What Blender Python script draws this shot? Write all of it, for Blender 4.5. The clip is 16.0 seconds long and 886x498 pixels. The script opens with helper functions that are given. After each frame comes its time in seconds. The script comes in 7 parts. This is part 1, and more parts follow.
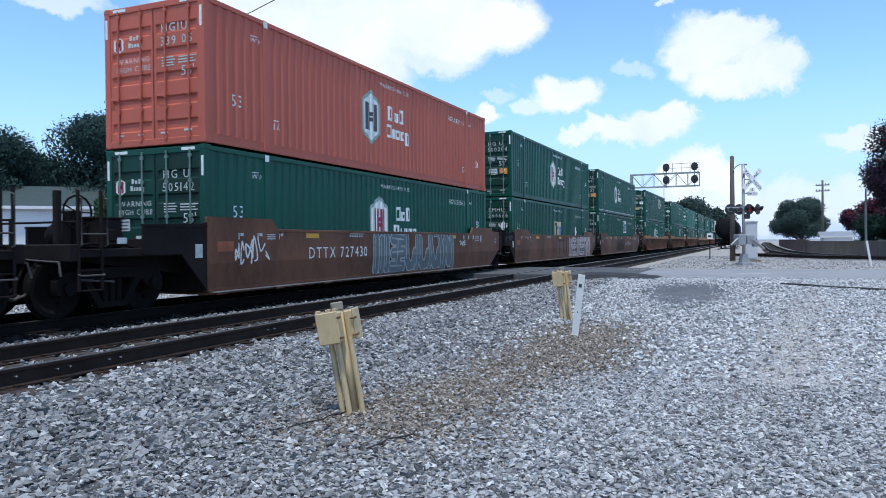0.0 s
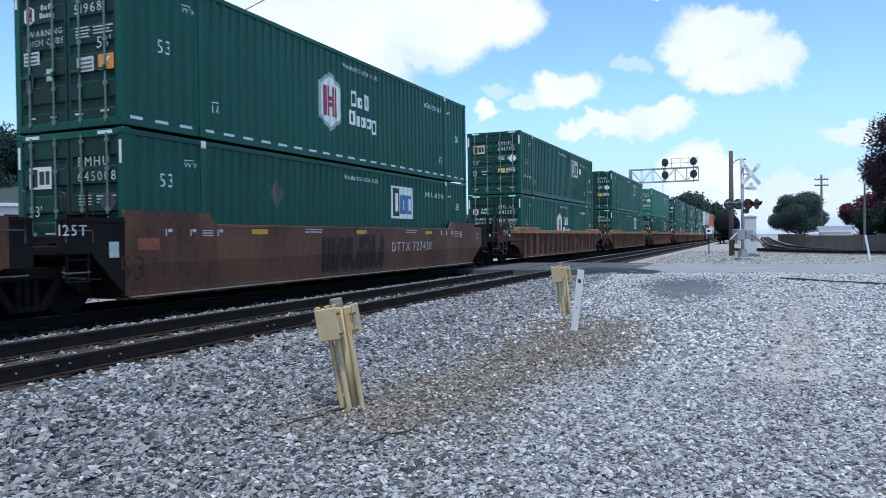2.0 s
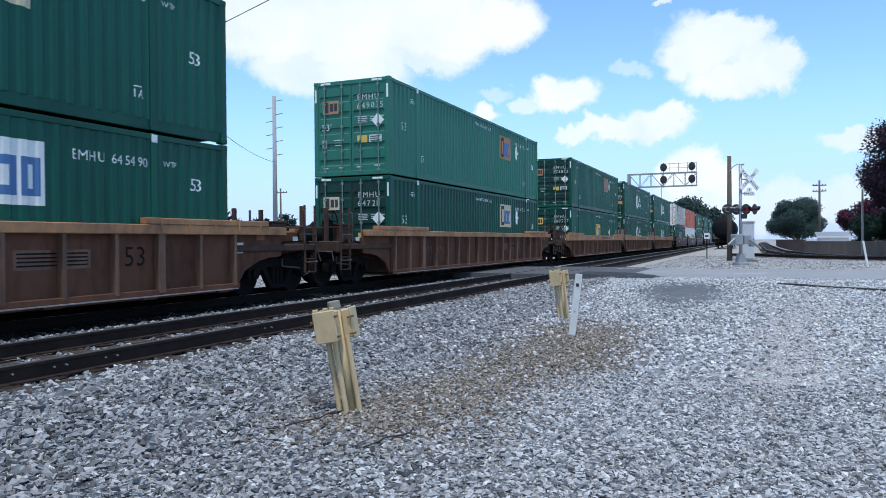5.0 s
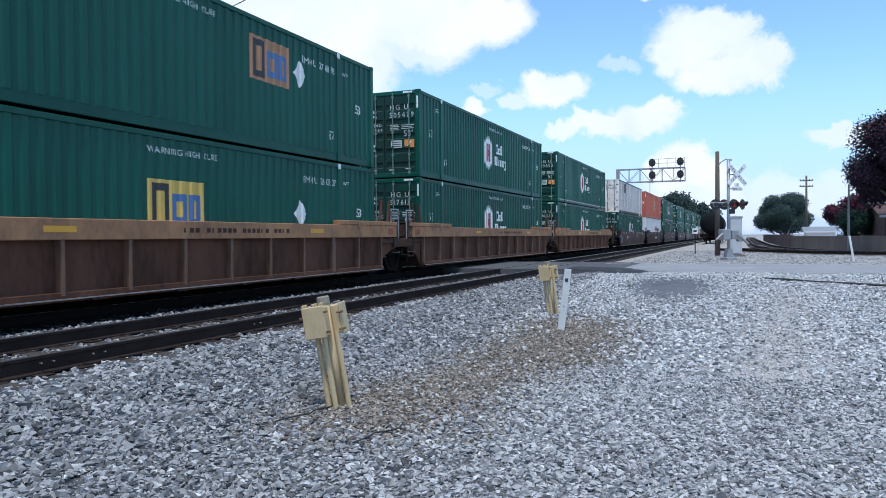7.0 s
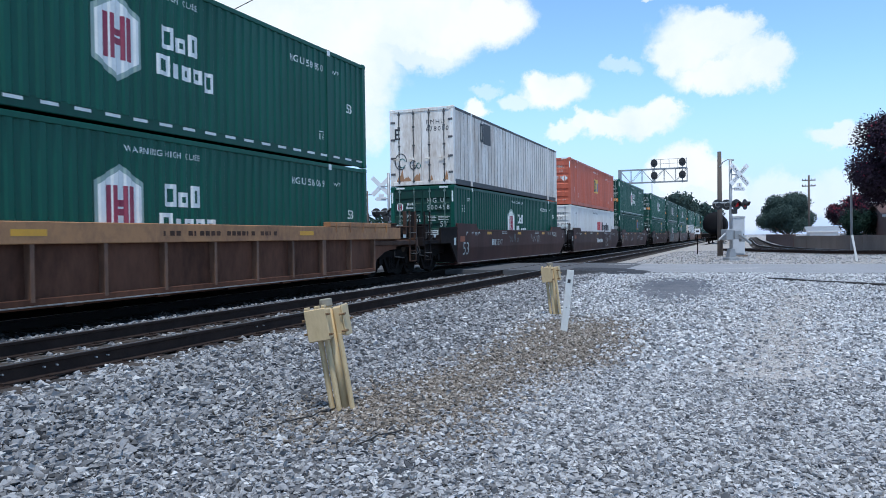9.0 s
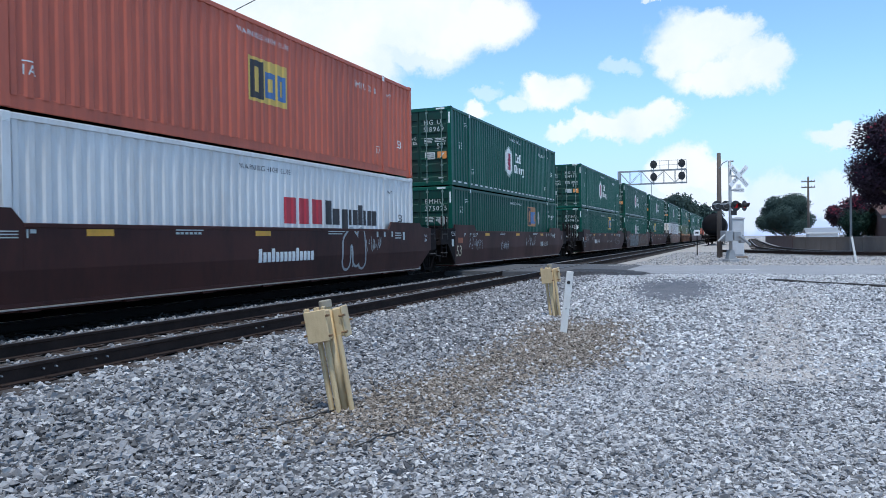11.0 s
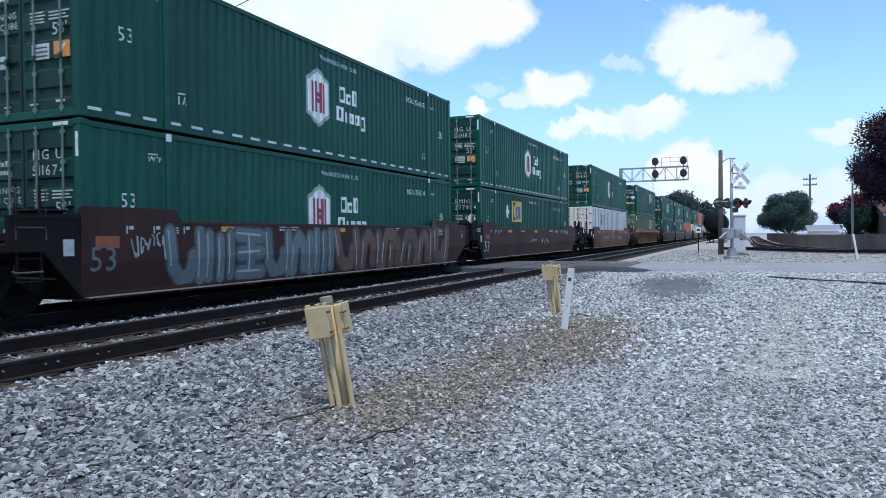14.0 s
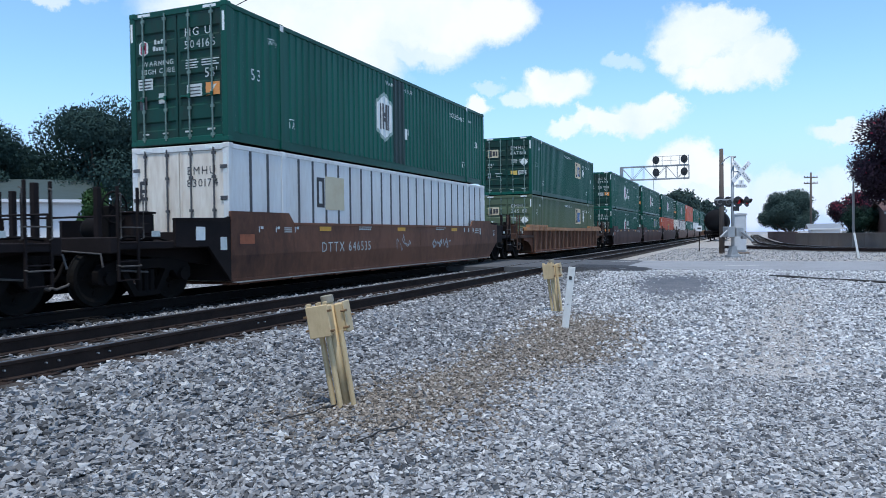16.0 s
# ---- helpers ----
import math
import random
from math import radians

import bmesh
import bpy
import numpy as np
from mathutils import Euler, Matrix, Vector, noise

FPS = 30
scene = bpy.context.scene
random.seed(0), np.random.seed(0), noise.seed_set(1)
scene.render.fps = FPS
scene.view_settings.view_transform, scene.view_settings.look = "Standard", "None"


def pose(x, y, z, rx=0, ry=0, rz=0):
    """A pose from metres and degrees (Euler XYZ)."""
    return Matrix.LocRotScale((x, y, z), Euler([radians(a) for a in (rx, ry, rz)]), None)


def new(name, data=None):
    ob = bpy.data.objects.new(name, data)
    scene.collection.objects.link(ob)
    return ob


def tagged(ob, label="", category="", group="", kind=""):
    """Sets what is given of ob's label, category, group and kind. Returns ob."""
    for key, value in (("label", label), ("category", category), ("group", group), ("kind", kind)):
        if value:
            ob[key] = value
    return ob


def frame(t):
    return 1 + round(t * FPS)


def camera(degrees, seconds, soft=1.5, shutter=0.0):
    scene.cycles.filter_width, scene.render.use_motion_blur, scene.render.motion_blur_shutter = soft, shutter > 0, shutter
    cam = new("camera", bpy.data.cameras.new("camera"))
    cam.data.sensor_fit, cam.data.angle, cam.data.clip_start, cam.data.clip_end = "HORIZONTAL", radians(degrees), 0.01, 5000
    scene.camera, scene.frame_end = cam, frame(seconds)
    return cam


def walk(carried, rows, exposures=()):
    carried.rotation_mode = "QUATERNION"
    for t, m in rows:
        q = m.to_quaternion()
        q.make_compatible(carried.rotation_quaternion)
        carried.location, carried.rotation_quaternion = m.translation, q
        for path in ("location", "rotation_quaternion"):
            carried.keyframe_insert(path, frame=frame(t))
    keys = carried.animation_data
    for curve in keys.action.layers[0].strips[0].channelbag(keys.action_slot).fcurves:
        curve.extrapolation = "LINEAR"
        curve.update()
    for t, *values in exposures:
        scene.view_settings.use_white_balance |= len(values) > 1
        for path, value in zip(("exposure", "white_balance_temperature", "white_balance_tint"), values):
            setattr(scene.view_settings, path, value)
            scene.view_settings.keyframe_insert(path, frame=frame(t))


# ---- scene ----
cam = camera(61.9, 16.0, soft=0.85, shutter=0.04)
EYE = 1.161
# seconds, yaw, pitch, roll: a hand-held camera that stays on one spot
TURNS = [
    (0.0, 23.007, -0.502, 0.615), (0.5, 23.125, -0.534, 0.697), (1.0, 22.888, -0.639, 0.637),
    (1.5, 22.837, -0.827, 0.807), (2.0, 22.938, -0.833, 0.801), (2.5, 22.915, -0.685, 0.860),
    (3.0, 22.713, -0.677, 0.818), (3.5, 23.005, -0.509, 0.666), (4.0, 22.920, -0.521, 0.525),
    (6.5, 22.469, -0.813, 0.597), (7.0, 21.987, -0.953, 0.496), (7.5, 22.292, -0.829, 0.785),
    (8.0, 22.378, -0.761, 0.806), (8.5, 22.303, -0.757, 0.801), (9.0, 22.158, -0.821, 0.809),
    (11.5, 22.128, -0.658, 0.803), (12.0, 22.256, -0.629, 0.689), (12.5, 22.118, -0.900, 0.789),
    (13.0, 22.254, -1.095, 0.758), (13.5, 22.228, -1.125, 0.743), (14.0, 22.216, -0.981, 0.658),
    (14.5, 22.310, -1.047, 0.684), (15.0, 22.366, -1.046, 0.687), (15.5, 22.118, -0.984, 0.696),
    (16.0, 22.272, -1.075, 0.713),
]
walk(cam, [(t, pose(0, 0, EYE, 90 + p, r, y)) for t, y, p, r in TURNS], [(0.0, 0.0, 6050, 7.0), (16.0, 0.0, 6050, 7.0)])

# ---- light: high sun from behind the camera, blue sky with cumulus ----
SUN_EL, SUN_AZ = radians(73), radians(166)   # azimuth from +y towards +x
world = bpy.data.worlds.new("sky")
scene.world = world
world.use_nodes = True


def build_sky():
    nt = world.node_tree
    nt.nodes.clear()
    N, Lk = nt.nodes.new, nt.links.new
    out, bg = N("ShaderNodeOutputWorld"), N("ShaderNodeBackground")
    sky = N("ShaderNodeTexSky")
    sky.sky_type, sky.sun_disc = "NISHITA", False
    sky.sun_elevation, sky.sun_rotation = SUN_EL, SUN_AZ
    sky.air_density, sky.dust_density, sky.ozone_density = 1.0, 0.5, 1.6
    tc = N("ShaderNodeTexCoord")
    # cloud field: soft discs at chosen directions, ragged by noise, plus scattered noise clouds
    warp = N("ShaderNodeTexNoise")
    warp.inputs["Scale"].default_value, warp.inputs["Detail"].default_value, warp.inputs["Roughness"].default_value = 16.0, 9.0, 0.64
    Lk(tc.outputs["Generated"], warp.inputs["Vector"])
    sub = N("ShaderNodeVectorMath")
    sub.operation = "SUBTRACT"
    Lk(warp.outputs["Color"], sub.inputs[0])
    sub.inputs[1].default_value = (0.5, 0.5, 0.5)
    wsc = N("ShaderNodeVectorMath")
    wsc.operation = "SCALE"
    wsc.inputs["Scale"].default_value = 0.075
    Lk(sub.outputs[0], wsc.inputs[0])
    add = N("ShaderNodeVectorMath")
    add.operation = "ADD"
    Lk(tc.outputs["Generated"], add.inputs[0])
    Lk(wsc.outputs[0], add.inputs[1])
    last = None
    for yaw, el, ax, ey, weight in CLOUDS:
        # map the direction into the cloud's own frame: right, up and its centre
        a, e = radians(yaw), radians(el)
        c = Vector((math.sin(a) * math.cos(e), math.cos(a) * math.cos(e), math.sin(e)))
        r = Vector((math.cos(a), -math.sin(a), 0))
        u = r.cross(c)
        dots = []
        for axis, half in ((r, ax), (u, ey)):
            d = N("ShaderNodeVectorMath")
            d.operation = "DOT_PRODUCT"
            Lk(add.outputs[0], d.inputs[0])
            d.inputs[1].default_value = axis / math.tan(radians(half))
            off = N("ShaderNodeMath")
            off.operation = "SUBTRACT"
            off.inputs[1].default_value = c.dot(axis) / math.tan(radians(half))
            Lk(d.outputs["Value"], off.inputs[0])
            sq = N("ShaderNodeMath")
            sq.operation = "POWER"
            ab = N("ShaderNodeMath")
            ab.operation = "ABSOLUTE"
            Lk(off.outputs[0], ab.inputs[0])
            Lk(ab.outputs[0], sq.inputs[0])
            sq.inputs[1].default_value = 2.0
            dots.append(sq)
        s = N("ShaderNodeMath")
        Lk(dots[0].outputs[0], s.inputs[0])
        Lk(dots[1].outputs[0], s.inputs[1])
        # only on this side of the sky
        front = N("ShaderNodeVectorMath")
        front.operation = "DOT_PRODUCT"
        Lk(tc.outputs["Generated"], front.inputs[0])
        front.inputs[1].default_value = c
        m = N("ShaderNodeMapRange")
        m.interpolation_type = "SMOOTHSTEP"
        m.inputs["From Min"].default_value, m.inputs["From Max"].default_value = 1.24, 0.34
        m.inputs["To Min"].default_value, m.inputs["To Max"].default_value = 0.0, weight
        Lk(s.outputs[0], m.inputs["Value"])
        st = N("ShaderNodeMath")
        st.operation = "GREATER_THAN"
        st.inputs[1].default_value = 0.5
        Lk(front.outputs["Value"], st.inputs[0])
        both = N("ShaderNodeMath")
        both.operation = "MULTIPLY"
        Lk(m.outputs[0], both.inputs[0])
        Lk(st.outputs[0], both.inputs[1])
        if last is None:
            last = both
        else:
            mx = N("ShaderNodeMath")
            mx.operation = "MAXIMUM"
            Lk(last.outputs[0], mx.inputs[0])
            Lk(both.outputs[0], mx.inputs[1])
            last = mx
    # cloud body: bright tops, pale grey-blue folds
    fold = N("ShaderNodeTexNoise")
    fold.inputs["Scale"].default_value, fold.inputs["Detail"].default_value = 6.0, 5.0
    Lk(add.outputs[0], fold.inputs["Vector"])
    ramp = N("ShaderNodeValToRGB")
    ramp.color_ramp.elements[0].position, ramp.color_ramp.elements[0].color = 0.3, (0.78, 0.87, 0.97, 1)
    ramp.color_ramp.elements[1].position, ramp.color_ramp.elements[1].color = 0.55, (1.0, 1.0, 1.0, 1)
    Lk(fold.outputs["Fac"], ramp.inputs["Fac"])
    cl = N("ShaderNodeVectorMath")
    cl.operation = "SCALE"
    cl.inputs["Scale"].default_value = CLOUD_BRIGHT
    Lk(ramp.outputs["Color"], cl.inputs[0])
    # haze brightens the low sky
    sep = N("ShaderNodeSeparateXYZ")
    Lk(tc.outputs["Generated"], sep.inputs[0])
    low = N("ShaderNodeMapRange")
    low.interpolation_type = "SMOOTHSTEP"
    low.inputs["From Min"].default_value, low.inputs["From Max"].default_value = 0.0, 0.22
    low.inputs["To Min"].default_value, low.inputs["To Max"].default_value = 0.75, 0.0
    Lk(sep.outputs["Z"], low.inputs["Value"])
    haze = N("ShaderNodeMix")
    haze.data_type = "RGBA"
    haze.inputs["B"].default_value = (3.35, 4.25, 7.5, 1)
    Lk(low.outputs[0], haze.inputs["Factor"])
    mix = N("ShaderNodeMix")
    mix.data_type = "RGBA"
    Lk(last.outputs[0], mix.inputs["Factor"])
    hue = N("ShaderNodeVectorMath")
    hue.operation = "MULTIPLY"
    high = N("ShaderNodeMapRange")          # paler and greener low down, deep blue towards the zenith
    high.interpolation_type = "SMOOTHSTEP"
    high.inputs["From Min"].default_value, high.inputs["From Max"].default_value = 0.25, 0.75
    Lk(sep.outputs["Z"], high.inputs["Value"])
    tone = N("ShaderNodeMix")
    tone.data_type = "RGBA"
    tone.inputs["A"].default_value, tone.inputs["B"].default_value = (1.12, 1.31, 1.40, 1), (0.88, 1.02, 1.12, 1)
    Lk(high.outputs[0], tone.inputs["Factor"])
    Lk(tone.outputs["Result"], hue.inputs[1])
    Lk(sky.outputs["Color"], hue.inputs[0])
    Lk(hue.outputs[0], haze.inputs["A"])
    Lk(haze.outputs["Result"], mix.inputs["A"])
    Lk(cl.outputs[0], mix.inputs["B"])
    Lk(mix.outputs["Result"], bg.inputs["Color"])
    bg.inputs["Strength"].default_value = SKY
    Lk(bg.outputs[0], out.inputs["Surface"])


SKY = 0.155
CLOUD_BRIGHT = 6.7
# heading (degrees right of the track's line), elevation, half width, half height, density
CLOUDS = [
    (-3.3, 14.0, 3.36, 2.56, 1), (-2.1, 15.3, 1.98, 1.34, 1), (-0.5, 14.3, 1.76, 1.28, 1), (1.4, 11.9, 1.98, 1.54, 1),
    (-1.5, 11.4, 3.52, 1.34, 1), (-4.9, 13.3, 1.92, 1.76, 1), (0.2, 12.7, 1.92, 1.44, 0.95), (-13.5, 11.0, 3.04, 1.47, 1),
    (-14.4, 11.5, 1.76, 1.02, 1), (-16.8, 10.3, 1.34, 0.77, 0.6), (-18.9, 11.4, 1.22, 0.58, 0.35), (-8.4, 12.5, 1.34, 0.64, 0.4),
    (-6.7, 8.5, 2.62, 1.47, 1), (-5.4, 9.2, 1.34, 1.22, 1), (-9.7, 8.1, 2.56, 1.02, 1), (-11.5, 8.5, 1.15, 0.9, 0.9),
    (-12.8, 8.0, 1.44, 0.7, 0.8), (-3.6, 5.0, 2.5, 1.79, 1), (-4.9, 4.4, 1.92, 1.44, 0.95), (-2.1, 4.3, 1.92, 1.54, 0.9),
    (-3.1, 3.0, 4.16, 1.92, 0.7), (6.3, 6.7, 2.11, 0.77, 0.85), (6.9, 7.0, 1.44, 0.58, 0.8), (4.1, 2.7, 4.8, 1.6, 0.5),
    (0.7, 2.0, 3.84, 1.6, 0.4), (-19.9, 9.9, 1.09, 0.83, 0.95), (-6.2, 16.9, 0.83, 0.32, 0.7), (-26.9, 17.2, 10.56, 3.84, 1),
    (-18.0, 16.6, 3.04, 2.24, 1), (-29.7, 16.0, 9.6, 2.88, 1), (-36.2, 16.4, 8.32, 3.52, 1), (-28.9, 12.8, 4.16, 3.84, 0.95),
    (-28.9, 9.5, 2.88, 2.88, 0.85), (-24.4, 14.3, 4.8, 1.6, 0.8), (-22.1, 16.1, 4.48, 2.56, 1), (-33.5, 13.3, 4.48, 2.24, 0.8),
    (-41.7, 6.0, 1.4, 1.4, 0.7), (-50.7, 16.3, 3.53, 0.74, 0.6),
    (30.0, 22.0, 12.0, 5.0, 0.9), (75.0, 30.0, 16.0, 7.0, 0.9), (140.0, 25.0, 18.0, 6.0, 0.9), (-120.0, 28.0, 17.0, 7.0, 0.9), (-170.0, 40.0, 14.0, 8.0, 0.9),
]
build_sky()

sun = new("sun", bpy.data.lights.new("sun", "SUN"))
sun.data.energy, sun.data.angle, sun.data.color = 3.15, radians(4.0), (1.0, 0.95, 0.87)
_d = Vector((math.sin(SUN_AZ) * math.cos(SUN_EL), math.cos(SUN_AZ) * math.cos(SUN_EL), math.sin(SUN_EL)))
sun.matrix_world = Matrix.Translation(_d * 60) @ _d.to_track_quat("Z", "Y").to_matrix().to_4x4()

# ---- materials ----


def material(name, colour, rough=0.6, metal=0.0, dirt=(0.1, 0.08, 0.06), dirt_amount=0.25, fine=30.0, coarse=1.2,
             bump=0.0, bump_scale=80.0, streak=1.0, vary=0.0, island=0.0, spec=0.5):
    """Painted, worn or stony surface: base colour, dirt at two scales, fine relief."""
    m = bpy.data.materials.new(name)
    m.use_nodes = True
    nt = m.node_tree
    N, Lk = nt.nodes.new, nt.links.new
    b = nt.nodes["Principled BSDF"]
    b.inputs["Roughness"].default_value, b.inputs["Metallic"].default_value = rough, metal
    b.inputs["Specular IOR Level"].default_value = spec
    tc = N("ShaderNodeTexCoord")
    mp = N("ShaderNodeMapping")
    mp.inputs["Scale"].default_value = (1, 1, 1.0 / streak)
    oi = N("ShaderNodeObjectInfo")
    sh = N("ShaderNodeVectorMath")
    Lk(tc.outputs["Object"], sh.inputs[0])
    k = N("ShaderNodeMath")
    k.operation = "MULTIPLY"
    k.inputs[1].default_value = 37.0
    Lk(oi.outputs["Random"], k.inputs[0])
    Lk(k.outputs[0], sh.inputs[1])
    Lk(sh.outputs[0], mp.inputs["Vector"])
    n1, n2 = N("ShaderNodeTexNoise"), N("ShaderNodeTexNoise")
    n1.inputs["Scale"].default_value, n1.inputs["Detail"].default_value = coarse, 6.0
    n2.inputs["Scale"].default_value, n2.inputs["Detail"].default_value = fine, 4.0
    for n in (n1, n2):
        n.inputs["Roughness"].default_value = 0.62
        Lk(mp.outputs[0], n.inputs["Vector"])
    prod = N("ShaderNodeMath")
    prod.operation = "MULTIPLY_ADD"
    prod.inputs[1].default_value = 0.65
    half = N("ShaderNodeMath")
    half.operation = "MULTIPLY"
    half.inputs[1].default_value = 0.35
    Lk(n2.outputs["Fac"], half.inputs[0])
    Lk(n1.outputs["Fac"], prod.inputs[0])
    Lk(half.outputs[0], prod.inputs[2])
    mr = N("ShaderNodeMapRange")
    mr.inputs["From Min"].default_value, mr.inputs["From Max"].default_value = 0.42, 0.72
    mr.inputs["To Max"].default_value = dirt_amount
    Lk(prod.outputs[0], mr.inputs["Value"])
    mix = N("ShaderNodeMix")
    mix.data_type = "RGBA"
    mix.inputs["A"].default_value, mix.inputs["B"].default_value = (*colour, 1), (*dirt, 1)
    Lk(mr.outputs[0], mix.inputs["Factor"])
    col = mix.outputs["Result"]
    if vary or island:
        hsv = N("ShaderNodeHueSaturation")
        src = oi.outputs["Random"]
        if island:
            src = N("ShaderNodeNewGeometry").outputs["Random Per Island"]
        vm = N("ShaderNodeMapRange")
        w = island or vary
        vm.inputs["To Min"].default_value, vm.inputs["To Max"].default_value = 1 - w, 1 + w
        Lk(src, vm.inputs["Value"])
        Lk(vm.outputs[0], hsv.inputs["Value"])
        Lk(col, hsv.inputs["Color"])
        col = hsv.outputs["Color"]
    Lk(col, b.inputs["Base Color"])
    rr = N("ShaderNodeMapRange")
    rr.inputs["To Min"].default_value, rr.inputs["To Max"].default_value = max(rough - 0.12, 0.05), min(rough + 0.15, 1.0)
    Lk(n1.outputs["Fac"], rr.inputs["Value"])
    Lk(rr.outputs[0], b.inputs["Roughness"])
    if bump:
        n3 = N("ShaderNodeTexNoise")
        n3.inputs["Scale"].default_value, n3.inputs["Detail"].default_value = bump_scale, 5.0
        Lk(sh.outputs[0], n3.inputs["Vector"])
        bp = N("ShaderNodeBump")
        bp.inputs["Strength"].default_value, bp.inputs["Distance"].default_value = bump, 0.02
        Lk(n3.outputs["Fac"], bp.inputs["Height"])
        Lk(bp.outputs[0], b.inputs["Normal"])
    return m


M = {}
M["green"] = material("green container paint", (0.0008, 0.076, 0.050), 0.42, dirt=(0.003, 0.042, 0.031), dirt_amount=0.7, streak=6, coarse=0.8, fine=9, vary=0.16, spec=0.3)
# door ends: real grime, plus their shade put into a darker base
M["green_door"] = material("grimy and shaded green door paint", (0.004, 0.046, 0.034), 0.5, dirt=(0.020, 0.022, 0.019), dirt_amount=0.9, streak=3, coarse=1.6, fine=8, vary=0.12, spec=0.25)
M["green_pale"] = material("faded green container paint", (0.014, 0.150, 0.100), 0.5, dirt=(0.05, 0.12, 0.09), dirt_amount=0.4, streak=6, coarse=1.0, fine=9, vary=0.05)
M["olive"] = material("olive green container paint", (0.075, 0.115, 0.060), 0.55, dirt=(0.10, 0.10, 0.07), dirt_amount=0.4, streak=6, coarse=1.0, fine=9)
M["red"] = material("faded brick red container paint", (0.50, 0.110, 0.066), 0.55, dirt=(0.32, 0.088, 0.062), dirt_amount=0.5, streak=6, coarse=0.9, fine=9, vary=0.05)
M["orange"] = material("orange red container paint", (0.56, 0.120, 0.062), 0.5, dirt=(0.24, 0.075, 0.056), dirt_amount=0.75, streak=6, coarse=0.9, fine=9)
M["white"] = material("white container paint", (0.74, 0.75, 0.74), 0.5, dirt=(0.42, 0.36, 0.30), dirt_amount=0.5, streak=5, coarse=1.4, fine=12)
M["white_dirty"] = material("stained white container paint", (0.86, 0.82, 0.77), 0.6, dirt=(0.34, 0.22, 0.13), dirt_amount=0.8, streak=4, coarse=1.3, fine=14)
M["door_stained"] = material("brown stained cream door paint", (0.82, 0.75, 0.65), 0.6, dirt=(0.36, 0.23, 0.14), dirt_amount=0.7, streak=5, coarse=1.6, fine=10)
M["mark"] = material("white lettering paint", (0.80, 0.82, 0.80), 0.55, dirt=(0.35, 0.40, 0.36), dirt_amount=0.35, coarse=3, fine=20)
M["mark_dark"] = material("dark lettering paint", (0.03, 0.03, 0.035), 0.55, dirt_amount=0.2)
M["logo_red"] = material("dark red logo paint", (0.30, 0.02, 0.06), 0.5, dirt=(0.35, 0.2, 0.2), dirt_amount=0.3)
M["logo_grey"] = material("grey faded logo paint", (0.05, 0.05, 0.055), 0.6, dirt=(0.3, 0.3, 0.3), dirt_amount=0.3)
M["logo_blue"] = material("blue logo paint", (0.07, 0.17, 0.38), 0.5, dirt_amount=0.2)
M["cream"] = material("cream sign paint", (0.62, 0.55, 0.38), 0.55, dirt=(0.35, 0.22, 0.12), dirt_amount=0.4, coarse=2)
M["gold"] = material("yellow sign paint", (0.68, 0.47, 0.10), 0.55, dirt=(0.4, 0.25, 0.1), dirt_amount=0.4, coarse=2)
M["rust_panel"] = material("rusty cream sign paint", (0.42, 0.22, 0.11), 0.6, dirt=(0.2, 0.1, 0.06), dirt_amount=0.5, coarse=2)
M["placard"] = material("orange placard", (0.75, 0.27, 0.05), 0.5, dirt=(0.5, 0.35, 0.2), dirt_amount=0.5, coarse=4)
M["car_brown"] = material("weathered brown well car paint", (0.16, 0.068, 0.038), 0.55, dirt=(0.034, 0.017, 0.013), dirt_amount=1.0, streak=2, coarse=0.55, fine=6, vary=0.15, spec=0.25)
M["car_maroon"] = material("dark maroon well car paint", (0.060, 0.0190, 0.0150), 0.55, dirt=(0.021, 0.0100, 0.0095), dirt_amount=1.0, streak=3, coarse=0.6, fine=7, vary=0.12, spec=0.25)
M["car_tan"] = material("dusty yellow brown well car paint", (0.145, 0.066, 0.041), 0.7, dirt=(0.040, 0.019, 0.013), dirt_amount=1.0, streak=2.5, coarse=0.7, fine=7, spec=0.15)
M["chord_tan"] = material("faded yellow chord paint", (0.42, 0.210, 0.090), 0.62, dirt=(0.14, 0.070, 0.045), dirt_amount=1.0, streak=1.5, coarse=1.3, fine=8)
M["end_tan"] = material("grimy tan end steel", (0.085, 0.046, 0.032), 0.7, dirt=(0.020, 0.014, 0.012), dirt_amount=0.9, coarse=1.4, fine=9, spec=0.2)
M["rib_tan"] = material("worn tan rib paint", (0.19, 0.100, 0.062), 0.65, dirt=(0.055, 0.030, 0.021), dirt_amount=1.0, streak=2.5, coarse=1.2, fine=8)
M["seam_thin"] = material("grey brown panel seam", (0.20, 0.185, 0.17), 0.6, dirt=(0.10, 0.08, 0.06), dirt_amount=0.6, coarse=2)
M["grab"] = material("worn pale grab iron", (0.085, 0.078, 0.074), 0.6, 0.1, dirt=(0.022, 0.017, 0.015), dirt_amount=0.9, coarse=4)
M["hex_rim"] = material("faded pale green logo rim", (0.30, 0.40, 0.36), 0.55, dirt=(0.2, 0.26, 0.24), dirt_amount=0.4, coarse=3)
M["faded_tan"] = material("faded tan paint panel", (0.16, 0.085, 0.050), 0.6, dirt=(0.06, 0.032, 0.022), dirt_amount=0.8, coarse=1.5)
M["car_ribbed"] = material("brown ribbed well car paint", (0.150, 0.066, 0.041), 0.7, dirt=(0.044, 0.021, 0.014), dirt_amount=1.0, streak=2.5, coarse=0.7, fine=7, spec=0.15)
M["grime"] = material("grimy dark steel", (0.008, 0.0075, 0.008), 0.85, dirt=(0.020, 0.015, 0.013), dirt_amount=0.5, coarse=3, spec=0.08)
